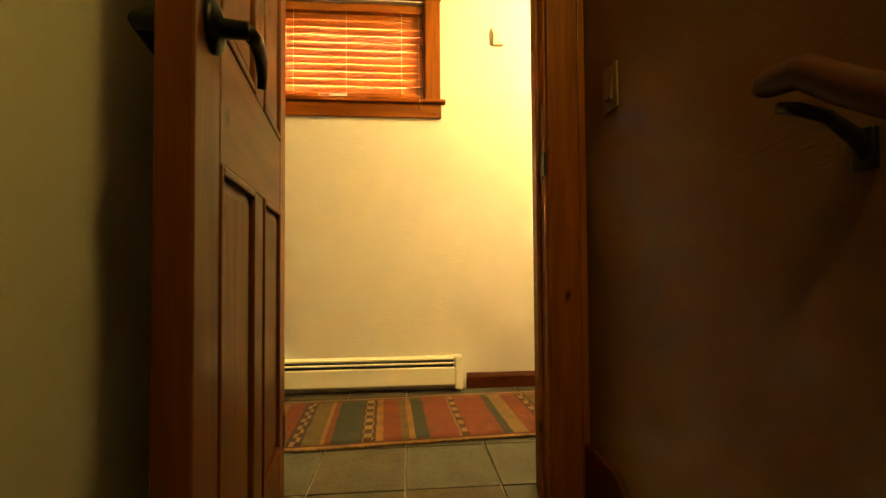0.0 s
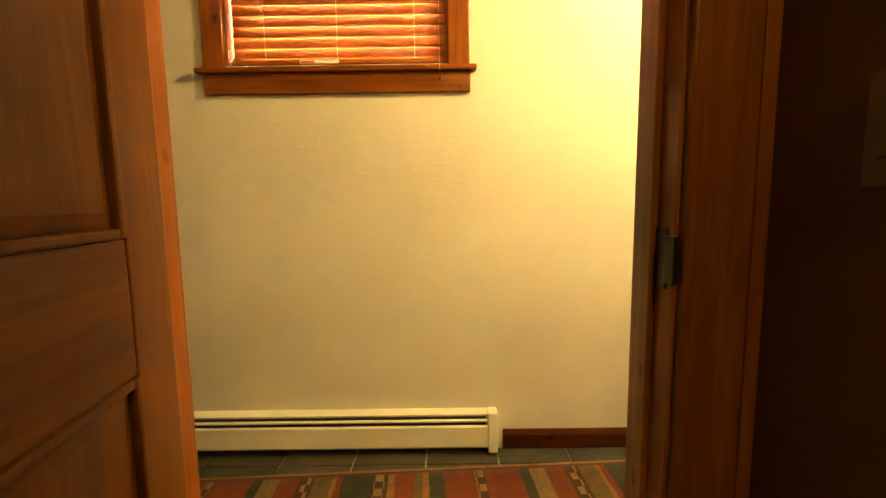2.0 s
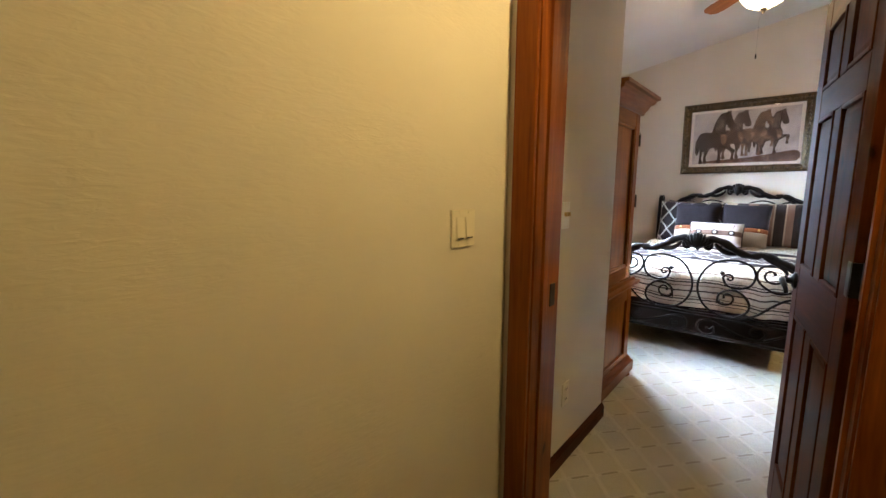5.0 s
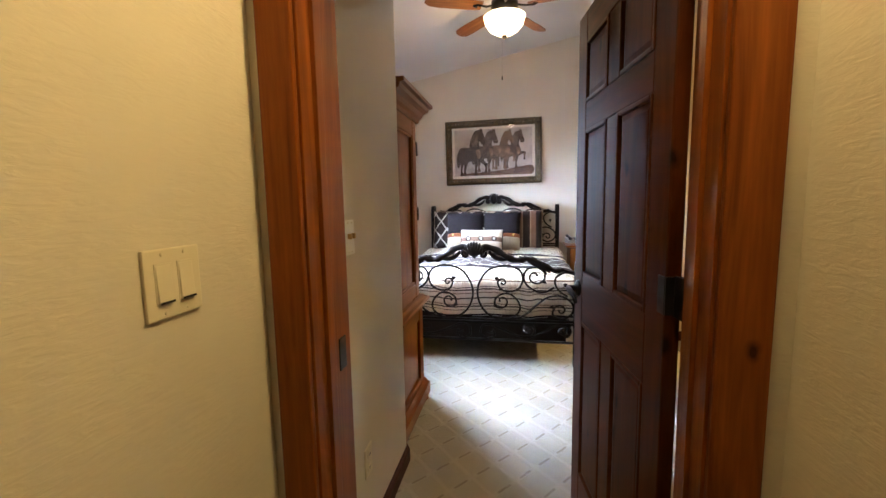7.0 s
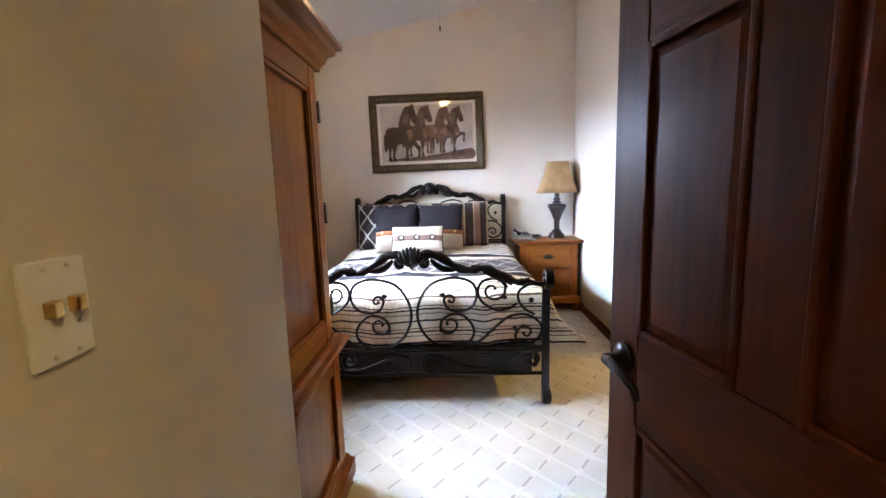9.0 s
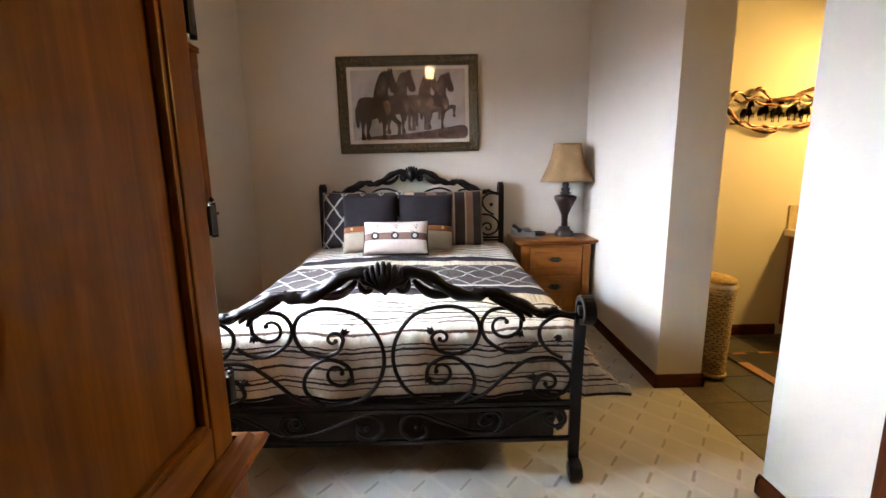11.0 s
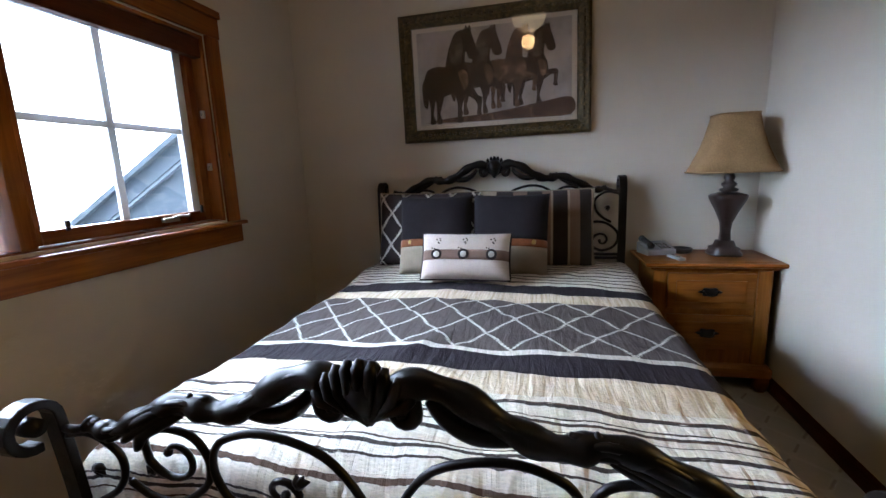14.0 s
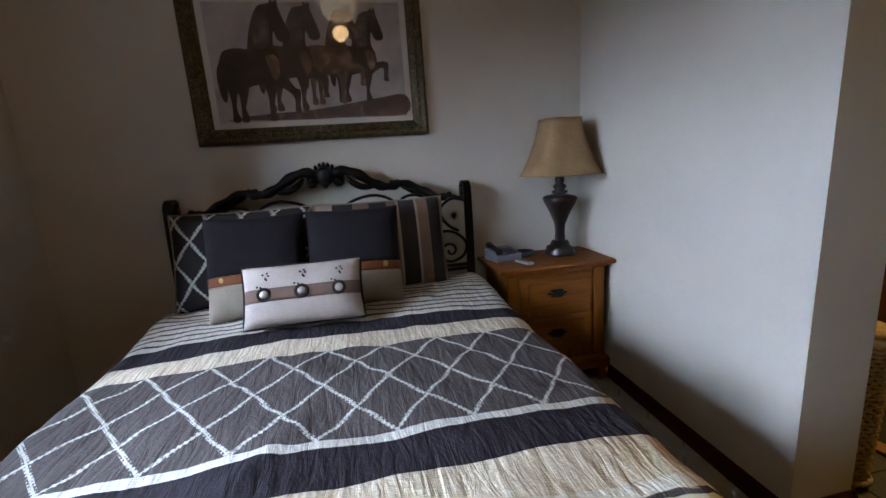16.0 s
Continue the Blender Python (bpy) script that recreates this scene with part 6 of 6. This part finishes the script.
bump(nt, b, noise_tex(nt, coords(nt), 60, 3.0), 0.08, 0.002)


def casement(c0, c1):
    """One sash with its grille and pane between the jambs c0 and c1."""
    s0, s1, t0, t1 = c0 + 0.018, c1 - 0.018, z0 + 0.010, z1 - 0.018
    for d, mm in (((s0, s0 + 0.048, t0, t1), PINE[2]), ((s1 - 0.048, s1, t0, t1), PINE[2]), ((s0 + 0.049, s1 - 0.049, t0, t0 + 0.055), PINE[0]), ((s0 + 0.049, s1 - 0.049, t1 - 0.055, t1), PINE[0])):
        rail_box("sash", (d[0], d[1], YI + 0.070, YI + 0.112, d[2], d[3]), mm, win, 0.004)
    g0, g1, h0, h1 = s0 + 0.049, s1 - 0.049, t0 + 0.056, t1 - 0.056
    xm, zm = (g0 + g1) / 2 - 0.03, (h0 + h1) / 2
    for d in ((g0, g0 + 0.022, h0, h1), (g1 - 0.05, g1, h0, h1), (g0 + 0.023, g1 - 0.051, h1 - 0.02, h1)):
        rail_box("outer_frame", (d[0], d[1], YI + 0.100, YI + 0.135, d[2], d[3]), WHITEPAINT, win, 0.003)
    rail_box("grille_bar", (xm - 0.018, xm + 0.018, YI + 0.104, YI + 0.122, h0, h1 - 0.021), WHITEPAINT, win, 0.003)
    for a, c in ((g0 + 0.023, xm - 0.019), (xm + 0.019, g1 - 0.051)):
        rail_box("grille_bar", (a, c, YI + 0.104, YI + 0.122, zm - 0.015, zm + 0.015), WHITEPAINT, win, 0.003)
    ob = box_part("pane", (g0, g1, YI + 0.092, YI + 0.097, h0, h1), GLASS, win, "", 0)
    ob.visible_shadow = False
    return s0, s1, t0


casement(x0, MULL[0])
s0, s1, t0 = casement(MULL[1], x1)
for z in (z0 + 0.30, z0 + 0.58):
    bm = bmesh.new()
    add_box(bm, x1 - 0.028, x1 - 0.016, YI + 0.03, YI + 0.052, z - 0.02, z + 0.02, 0.003)
    add_tube(bm, [(x1 - 0.03, YI + 0.04, z + 0.005), (x1 - 0.045, YI + 0.035, z - 0.012)], 0.005, 8)
    part("sash_lock", bm, SILVER, win, "small metal sash lock")
bm = bmesh.new()
add_box(bm, x1 - 0.36, x1 - 0.27, YI + 0.045, YI + 0.07, z0 + 0.030, z0 + 0.052, 0.004)
add_tube(bm, [(x1 - 0.31, YI + 0.045, z0 + 0.05), (x1 - 0.29, YI + 0.03, z0 + 0.058), (x1 - 0.23, YI + 0.03, z0 + 0.052), (x1 - 0.22, YI + 0.03, z0 + 0.062)], 0.006, 8)
part("crank", bm, SILVER, win, "metal window crank", True)
for xx in (s0 + 0.14, s1 - 0.08):
    box_part("latch", (xx - 0.008, xx + 0.008, YI + 0.060, YI + 0.069, t0 + 0.045, t0 + 0.085), BLACK_IRON, win, "black latch", 0.002)
# rolled shade above the sash
rail_box("shade_valance", (x0 + 0.018, x1 - 0.018, YI + 0.01, YI + 0.055, z1 - 0.115, z1 - 0.018), REDWOOD[0], win, 0.004)

# ---- ceiling fan ----
FANX, FANY = 5.25, 2.245
fan = thing("ceiling_fan", "wooden-bladed ceiling fan with a lit glass bowl", "ceiling fan", pose(FANX, FANY, 0))
bm = bmesh.new()
zr = roof(FANY)
add_lathe(bm, [(0.0, zr), (0.07, zr + 0.0), (0.065, zr - 0.05), (0.03, zr - 0.07), (0.0, zr - 0.07)], 20)
part("canopy", bm, BLACK_IRON, fan, "", True)
bm = bmesh.new()
add_tube(bm, [(0, 0, zr - 0.06), (0, 0, 3.0)], 0.013, 10)
part("downrod", bm, BLACK_IRON, fan, "", True)
bm = bmesh.new()
add_lathe(bm, [(0.0, 3.03), (0.05, 3.02), (0.11, 2.99), (0.115, 2.94), (0.08, 2.90), (0.07, 2.875), (0.0, 2.875)], 24)
part("motor", bm, BLACK_IRON, fan, "", True)
bm = bmesh.new()
add_lathe(bm, [(0.0, 2.715), (0.06, 2.722), (0.12, 2.755), (0.16, 2.81), (0.175, 2.865), (0.168, 2.865), (0.152, 2.81), (0.115, 2.762), (0.05, 2.730), (0.0, 2.724)], 28)
part("glass_bowl", bm, LAMP_GLASS, fan, "glowing frosted glass bowl", True)
bm = bmesh.new()
add_lathe(bm, [(0.0, 2.675), (0.010, 2.685), (0.018, 2.70), (0.026, 2.712), (0.0, 2.7145)], 12)
part("finial", bm, BLACK_IRON, fan, "", True)
bm = bmesh.new()
add_tube(bm, [(0.02, 0.02, 2.70), (0.02, 0.02, 2.40)], 0.0004, 5)
add_lathe(bm, [(0.0, 2.355), (0.006, 2.362), (0.005, 2.385), (0.0, 2.40)], 8, (0.02, 0.02, 0))
part("pull_chain", bm, BLACK_IRON, fan)
BLADE = wood("fan_blade_wood", 0, (0.20, 0.075, 0.022), (0.34, 0.15, 0.05), 0.4, False)
for i in range(5):
    rot = Matrix.Rotation(radians(42 + 72 * i), 4, "Z")
    bm = bmesh.new()
    outline = [(0.20, -0.05), (0.30, -0.062), (0.55, -0.07), (0.64, -0.062), (0.68, -0.03), (0.68, 0.03), (0.64, 0.062), (0.55, 0.07), (0.30, 0.062), (0.20, 0.05)]
    tilt = Matrix.Translation((0, 0, 2.935)) @ Matrix.Rotation(radians(12), 4, "X")
    top_v = [bm.verts.new((x, y, 0.003)) for x, y in outline]
    low_v = [bm.verts.new((x, y, -0.003)) for x, y in outline]
    bm.faces.new(top_v)
    bm.faces.new(list(reversed(low_v)))
    for k in range(len(outline)):
        bm.faces.new((top_v[k], low_v[k], low_v[(k + 1) % 10], top_v[(k + 1) % 10]))
    bm.transform(tilt)
    bl_ob = part("blade", bm, BLADE, fan)
    bl_ob.matrix_basis = rot
    bm = bmesh.new()
    add_tube(bm, [(0.09, 0, 2.95), (0.16, 0, 2.93), (0.24, 0.02, 2.928), (0.27, 0.0, 2.928), (0.24, -0.02, 2.928)], 0.009, 8)
    part("blade_iron", bm, BLACK_IRON, bl_ob, "", True)

# ---- bathroom ----
VAN = [wood("vanity_grain_" + "xyz"[i], i, (0.13, 0.045, 0.016), (0.23, 0.085, 0.028), 0.38, False) for i in range(3)]
van = thing("bathroom_vanity", "red-brown wooden bathroom vanity with tiled counter", "vanity")
VX0, VX1, VY0, VY1 = 5.05, 6.415, -1.115, -0.55
box_part("case", (VX0, VX1, VY0, VY1 - 0.02, 0.09, 0.82), VAN[2], van, "", 0.003)
box_part("toe_kick", (VX0, VX1, VY0, VY1 - 0.08, 0.0, 0.089), DARK_SLOT, van, "", 0)
xx = VX1 - 0.02
for i in range(3):
    a, c = xx - 0.43, xx - 0.01
    dr = box_part("drawer", (a, c, VY1 - 0.019, VY1, 0.63, 0.80), VAN[0], van, "", 0.004)
    bm = bmesh.new()
    add_box(bm, a + 0.06, c - 0.06, VY1 + 0.0005, VY1 + 0.006, 0.675, 0.755, 0.003)
    part("drawer_panel", bm, PINE[0], dr)
    dp = box_part("door", (a, c, VY1 - 0.019, VY1, 0.11, 0.615), VAN[2], van, "", 0.004)
    bm = bmesh.new()
    add_box(bm, a + 0.06, c - 0.06, VY1 + 0.0005, VY1 + 0.006, 0.17, 0.555, 0.004)
    part("door_panel", bm, VAN[2], dp)
    bm = bmesh.new()
    add_lathe(bm, [(0.0, 0.0), (0.013, 0.0), (0.007, 0.01), (0.013, 0.022), (0.0, 0.026)], 12)
    bm.transform(Matrix.Translation((a + 0.03 if i % 2 == 0 else c - 0.03, VY1 + 0.001, 0.56)) @ Matrix.Rotation(radians(-90), 4, "X"))
    part("knob", bm, BLACK_IRON, dp, "black knob", True)
    xx = a - 0.01
TILEC = fabric("cream_ceramic", (0.55, 0.45, 0.30), 0.35, 30)
ct = thing("countertop", "cream ceramic tile countertop with backsplash", "countertop")
box_part("bed", (VX0 - 0.01, VX1, VY0, VY1 + 0.02, 0.821, 0.858), TILEC, ct, "", 0.004)
for i in range(9):
    box_part("edge_tile", (VX1 - 0.152 * (i + 1) + 0.003, VX1 - 0.152 * i, VY1 + 0.0205, VY1 + 0.030, 0.825, 0.871), TILEC, ct, "", 0.003)
    for k in range(4):
        box_part("tile", (VX1 - 0.152 * (i + 1) + 0.003, VX1 - 0.152 * i, VY0 + 0.145 * k, VY0 + 0.145 * (k + 1) - 0.003, 0.8585, 0.871), TILEC, ct, "", 0.002)
for k in range(4):
    box_part("splash_tile", (6.406, 6.4195, VY0 + 0.145 * k, VY0 + 0.145 * (k + 1) - 0.003, 0.8715, 1.06), TILEC, ct, "", 0.002)
SINKM, nt, b = material("white_porcelain", (0.75, 0.72, 0.66), 0.12)
sk = thing("sink_basin", "white oval drop-in porcelain sink in the counter", "sink", pose(5.92, -0.83, 0.8712))
bm = bmesh.new()
add_lathe(bm, [(0.16, -0.01), (0.215, 0.0), (0.225, 0.012), (0.21, 0.02), (0.19, 0.012), (0.15, -0.006), (0.0, -0.008)], 32, (0, 0, 0), (1.0, 0.8))
part("basin", bm, SINKM, sk, "", True)
bm = bmesh.new()
add_tube(bm, [(0, -0.19, 0.01), (0, -0.19, 0.12), (0, -0.17, 0.15), (0, -0.10, 0.15), (0, -0.09, 0.12)], 0.011, 10)
part("faucet", bm, BLACK_IRON, sk, "dark faucet", True)

tr_t = thing("towel_ring", "dark iron towel ring on the bathroom wall", "towel ring")
bm = bmesh.new()
add_lathe(bm, [(0.0, 0.0), (0.026, 0.0), (0.022, 0.01), (0.01, 0.014), (0.009, 0.05), (0.0, 0.052)], 16)
bm.transform(Matrix.Translation((6.4195, -0.84, 1.405)) @ Matrix.Rotation(radians(-90), 4, "Y"))
part("mount", bm, BLACK_IRON, tr_t, "", True)
bm = bmesh.new()
add_tube(bm, [(6.37, -0.92 + 0.075 * math.cos(2 * math.pi * i / 28), 1.33 + 0.085 * math.sin(2 * math.pi * i / 28)) for i in range(28)], 0.0055, 8, True)
add_tube(bm, [(6.372, -0.84, 1.405), (6.371, -0.92, 1.414)], 0.006, 8)
part("ring", bm, BLACK_IRON, tr_t, "", True)
TOWEL = fabric("white_towel", (0.72, 0.66, 0.55), 0.95, 200)
bm = bmesh.new()
g = []
for i in range(13):
    a = i / 12
    row = []
    for k in range(17):
        s = k / 16
        hw = 0.055 + 0.05 * min(1, (1 - s) * 2.2)
        row.append(bm.verts.new((6.37 - 0.022 - 0.010 * math.sin(a * 14) * (1 - 0.4 * s), -0.93 + (a - 0.5) * 2 * hw, 0.955 + 0.30 * s)))
    g.append(row)
for p, q in zip(g, g[1:]):
    for k in range(16):
        bm.faces.new((p[k], q[k], q[k + 1], p[k + 1]))
tw = part("hand_towel", bm, TOWEL, None, "", True)
sol = tw.modifiers.new("thick", "SOLIDIFY")
sol.thickness = 0.022
sol.offset = 0
tagged(tw, "folded white hand towel hanging in the ring", "towel")

# wicker hamper
WICK, nt, b = material("bleached_wicker", (0.42, 0.29, 0.13), 0.7)
n1 = noise_tex(nt, coords(nt), 50, 3.0)
nt.links.new(ramp(nt, n1, [(0.3, (0.26, 0.16, 0.06)), (0.7, (0.55, 0.40, 0.19))]), b.inputs["Base Color"])
ham = thing("laundry_hamper", "woven wicker laundry hamper with a lid", "hamper", pose(5.80, 0.44, 0.0))
ham.scale = (0.95, 0.66, 1.0)
# near-black core put in for the shaded inside between the strands
bm = bmesh.new()
add_lathe(bm, [(0.0, 0.002), (0.128, 0.002), (0.150, 0.60), (0.0, 0.60)], 36, (0, 0, 0), (1.05, 0.98))
part("dark_core", bm, DARK_SLOT, ham)
for r in range(34):
    z = 0.014 + 0.0175 * r
    rad = 0.132 + 0.022 * z / 0.6
    bm = bmesh.new()
    pts = []
    for i in range(72):
        a = 2 * math.pi * i / 72
        w = rad + 0.0055 * math.cos(18 * a + math.pi * (r % 2))
        pts.append((w * 1.05 * math.cos(a), w * 0.98 * math.sin(a), z))
    add_tube(bm, pts, 0.0078, 5, True)
    part("wicker_strand", bm, WICK, ham, "", True)
for z, rr in ((0.612, 0.166), (0.03, 0.145)):
    bm = bmesh.new()
    add_tube(bm, [(rr * 1.05 * math.cos(2 * math.pi * i / 48), rr * 0.98 * math.sin(2 * math.pi * i / 48), z) for i in range(48)], 0.012, 8, True)
    part("rim", bm, WICK, ham, "", True)
LINER = fabric("cream_liner", (0.58, 0.50, 0.36))
bm = bmesh.new()
add_lathe(bm, [(0.150, 0.58), (0.172, 0.60), (0.174, 0.632), (0.160, 0.645), (0.150, 0.635)], 40, (0, 0, 0), (1.05, 0.98))
part("liner", bm, LINER, ham, "cream cloth liner", True)
bm = bmesh.new()
add_lathe(bm, [(0.0, 0.640), (0.155, 0.640), (0.168, 0.650), (0.160, 0.664), (0.08, 0.674), (0.0, 0.677)], 40, (0, 0, 0), (1.05, 0.98))
part("lid", bm, WICK, ham, "woven lid", True)

# cut-metal wall art with running horses
ART, nt, b = material("cut_steel", (0.14, 0.06, 0.03), 0.35, 0.8)
nt.links.new(ramp(nt, noise_tex(nt, coords(nt), 14, 4.0), [(0.35, (0.018, 0.012, 0.01)), (0.5, (0.15, 0.05, 0.02)), (0.62, (0.55, 0.48, 0.38))]), b.inputs["Base Color"])
art = thing("wall_art", "cut-metal wall art of running horses and mountains", "wall art", pose(6.42, -0.335, 1.775, 0, 0, -90))
bm = bmesh.new()
out_line = [(-0.40, 0.02), (-0.34, 0.13), (-0.24, 0.10), (-0.16, 0.155), (-0.08, 0.09), (0.02, 0.075), (0.12, 0.10), (0.22, 0.145), (0.33, 0.155), (0.385, 0.10), (0.37, 0.0), (0.30, -0.085), (0.18, -0.12), (0.06, -0.115), (-0.04, -0.155), (-0.18, -0.135), (-0.30, -0.09)]
line = curve_points([Vector(p) for p in out_line + out_line[:1]], 5)[:-1]
add_tube(bm, [(p.x, -0.03, p.y) for p in line], [0.012 + 0.007 * math.sin(i * 0.55) for i in range(len(line))], 6, True)
part("rim", bm, ART, art, "", True)
for i, (zz, amp) in enumerate(((0.09, 0.03), (0.055, 0.02), (-0.105, 0.015))):
    bm = bmesh.new()
    pts = [(-0.36 + 0.72 * k / 30, -0.028, zz + amp * math.sin(k * 0.9 + i * 2) * (0.5 + 0.5 * math.sin(k * 0.37)) + 0.02 * math.cos(k * 0.2)) for k in range(31) if i != 0 or abs(k - 17) > 3]
    add_tube(bm, pts, [0.004 + 0.007 * abs(math.sin(k * 0.8 + i)) for k in range(len(pts))], 6)
    part("ridge", bm, ART, art, "", True)
for i, x in enumerate((-0.25, -0.12, -0.02, 0.10, 0.20)):
    bm = bmesh.new()
    horse(bm, x, -0.015 + 0.012 * (i % 2), 0.27, -0.032, 0.03)
    bmesh.ops.solidify(bm, geom=bm.faces[:], thickness=0.002)
    part("metal_horse", bm, ART, art)

# bathroom rug with blocks
BRUG, nt, b = material("patchwork_rug", (0.2, 0.08, 0.04), 0.9)
tc = nt.nodes.new("ShaderNodeTexCoord")
br = node(nt, "ShaderNodeTexBrick", Scale=1.0)
br.inputs["Mortar Size"].default_value = 0.0
br.inputs["Brick Width"].default_value = 0.26
br.inputs["Row Height"].default_value = 0.10
br.inputs["Bias"].default_value = 0.0
br.inputs["Color1"].default_value = (0, 0, 0, 1)
br.inputs["Color2"].default_value = (1, 1, 1, 1)
nt.links.new(tc.outputs["Object"], br.inputs["Vector"])
col = ramp(nt, br.outputs["Color"], [(0.0, (0.03, 0.026, 0.02)), (0.22, (0.30, 0.085, 0.025)), (0.42, (0.10, 0.05, 0.025)), (0.58, (0.34, 0.18, 0.08)), (0.74, (0.045, 0.04, 0.03)), (0.88, (0.24, 0.05, 0.018))], "CONSTANT")
col = mix(nt, 0.7, col, ramp(nt, noise_tex(nt, tc.outputs["Object"], 90, 2.0), [(0.3, (0.6, 0.6, 0.6)), (0.7, (1.25, 1.25, 1.25))]), "MULTIPLY")
nt.links.new(col, b.inputs["Base Color"])
bm = bmesh.new()
add_box(bm, -0.55, 0.55, -0.27, 0.27, 0.0, 0.012, 0.004)
rg = part("bath_rug", bm, BRUG)
rg.matrix_world = pose(5.50, -0.13, 0.002, 0, 0, 1.5)
tagged(rg, "rust and black patchwork rug on the bathroom slate", "rug")

# ---- outside the bedroom window ----
SIDING, nt, b = material("blue_grey_siding", (0.055, 0.075, 0.095), 0.8)
sepz = nt.nodes.new("ShaderNodeSeparateXYZ")
nt.links.new(coords(nt, (1, 1, 6)), sepz.inputs[0])
bump(nt, b, math_node(nt, "FRACT", sepz.outputs[2]), 0.6, 0.02)
wing = thing("house_wing", "pale blue-grey sided wing of the house with sloping roofline", "house")
TRIMM, nt, b = material("pale_trim_paint", (0.12, 0.15, 0.18), 0.6)
bump(nt, b, noise_tex(nt, coords(nt), 30, 3.0), 0.1, 0.002)
ROOFM, nt, b = material("grey_shingle", (0.07, 0.09, 0.11), 0.85)
bump(nt, b, noise_tex(nt, coords(nt), 12, 4.0), 0.4, 0.02)


def raked(name, x0, x1, drop, depth, mat, label=""):
    """A slab under the falling roofline; depth 0 goes to the ground."""
    bm = bmesh.new()
    ya, yb2 = 4.16, 7.4
    za, zb = 1.10 + 0.585 * (5.3 - ya) - drop, 1.10 + 0.585 * (5.3 - yb2) - drop
    pts = [(ya, za), (yb2, zb), (yb2, zb - depth if depth else -3.25), (ya, za - depth if depth else -3.25)]
    a = [bm.verts.new((x0, y, z)) for y, z in pts]
    c = [bm.verts.new((x1, y, z)) for y, z in pts]
    bm.faces.new(a)
    bm.faces.new(list(reversed(c)))
    for i in range(4):
        bm.faces.new((a[i], c[i], c[(i + 1) % 4], a[(i + 1) % 4]))
    return part(name, bm, mat, wing, label)


raked("wall", 6.60, 9.0, 0.03, 0, SIDING, "blue-grey siding wall")
raked("rake_board", 6.565, 6.599, 0.012, 0.125, SIDING, "blue-grey rake board")
raked("rake_trim", 6.572, 6.599, 0.139, 0.022, TRIMM, "pale trim strip")
raked("roof", 6.53, 9.1, -0.03, 0.041, ROOFM, "grey shingled roof edge")
GLOW = bpy.data.materials.new("overcast_glow")
GLOW.use_nodes = True
nt = GLOW.node_tree
em = nt.nodes.new("ShaderNodeEmission")
sky_pos = nt.nodes.new("ShaderNodeSeparateXYZ")
nt.links.new(nt.nodes.new("ShaderNodeNewGeometry").outputs["Position"], sky_pos.inputs[0])
rise = math_node(nt, "SINE", math_node(nt, "ARCTANGENT", math_node(nt, "DIVIDE", sky_pos.outputs[2], 76.0)))
# an overcast sky is three times as bright overhead as at the horizon
nt.links.new(math_node(nt, "MULTIPLY", math_node(nt, "ADD", math_node(nt, "MULTIPLY", rise, 2.0), 1.0), SKY_GLOW), em.inputs["Strength"])
tx = ramp(nt, noise_tex(nt, coords(nt), 0.03, 4.0), [(0.3, (0.64, 0.80, 1.0)), (0.7, (0.70, 0.84, 1.0))])
nt.links.new(tx, em.inputs["Color"])
nt.links.new(em.outputs[0], nt.nodes["Material Output"].inputs["Surface"])
bm = bmesh.new()
add_box(bm, -60, 160, 80, 80.5, -3.2, 90)
structure("backdrop", bm, GLOW, "bright white overcast sky in the distance", "sky")


# ---- slate tiles, one by one ----
def tile_mesh(w, d):
    bm = bmesh.new()
    add_box(bm, 0, w, 0, d, -0.010, 0.0, 0.002)
    return finish("tile", bm, SLATE)


shared = tile_mesh(0.304, 0.304)


def lay(parent, x0, x1, y0, y1, ox, oy, cut):
    rng = random.Random(7)
    i0, i1 = math.floor((x0 - ox) / 0.31), math.ceil((x1 - ox) / 0.31)
    k0, k1 = math.floor((y0 - oy) / 0.31), math.ceil((y1 - oy) / 0.31)
    for i in range(i0, i1):
        for k in range(k0, k1):
            x, y = ox + 0.31 * i + 0.003, oy + 0.31 * k + 0.003
            xa, xb, ya, yb2 = max(x, x0), min(x + 0.304, x1), max(y, y0), min(y + 0.304, y1)
            if xb - xa < 0.02 or yb2 - ya < 0.02:
                continue
            whole = xb - xa > 0.3 and yb2 - ya > 0.3
            ob = new("tile", shared if whole else tile_mesh(xb - xa, yb2 - ya))
            ob.location = (xa, ya, 0.0 + rng.uniform(-0.0012, 0.0))
            ob.parent = parent


lay(floor_hall, -0.9, 2.355, 1.50, 2.685, 1.142, 1.64, 0)
lay(floor_bath, 4.2, 6.415, -0.65, 0.742, 4.166, 0.12, 0)
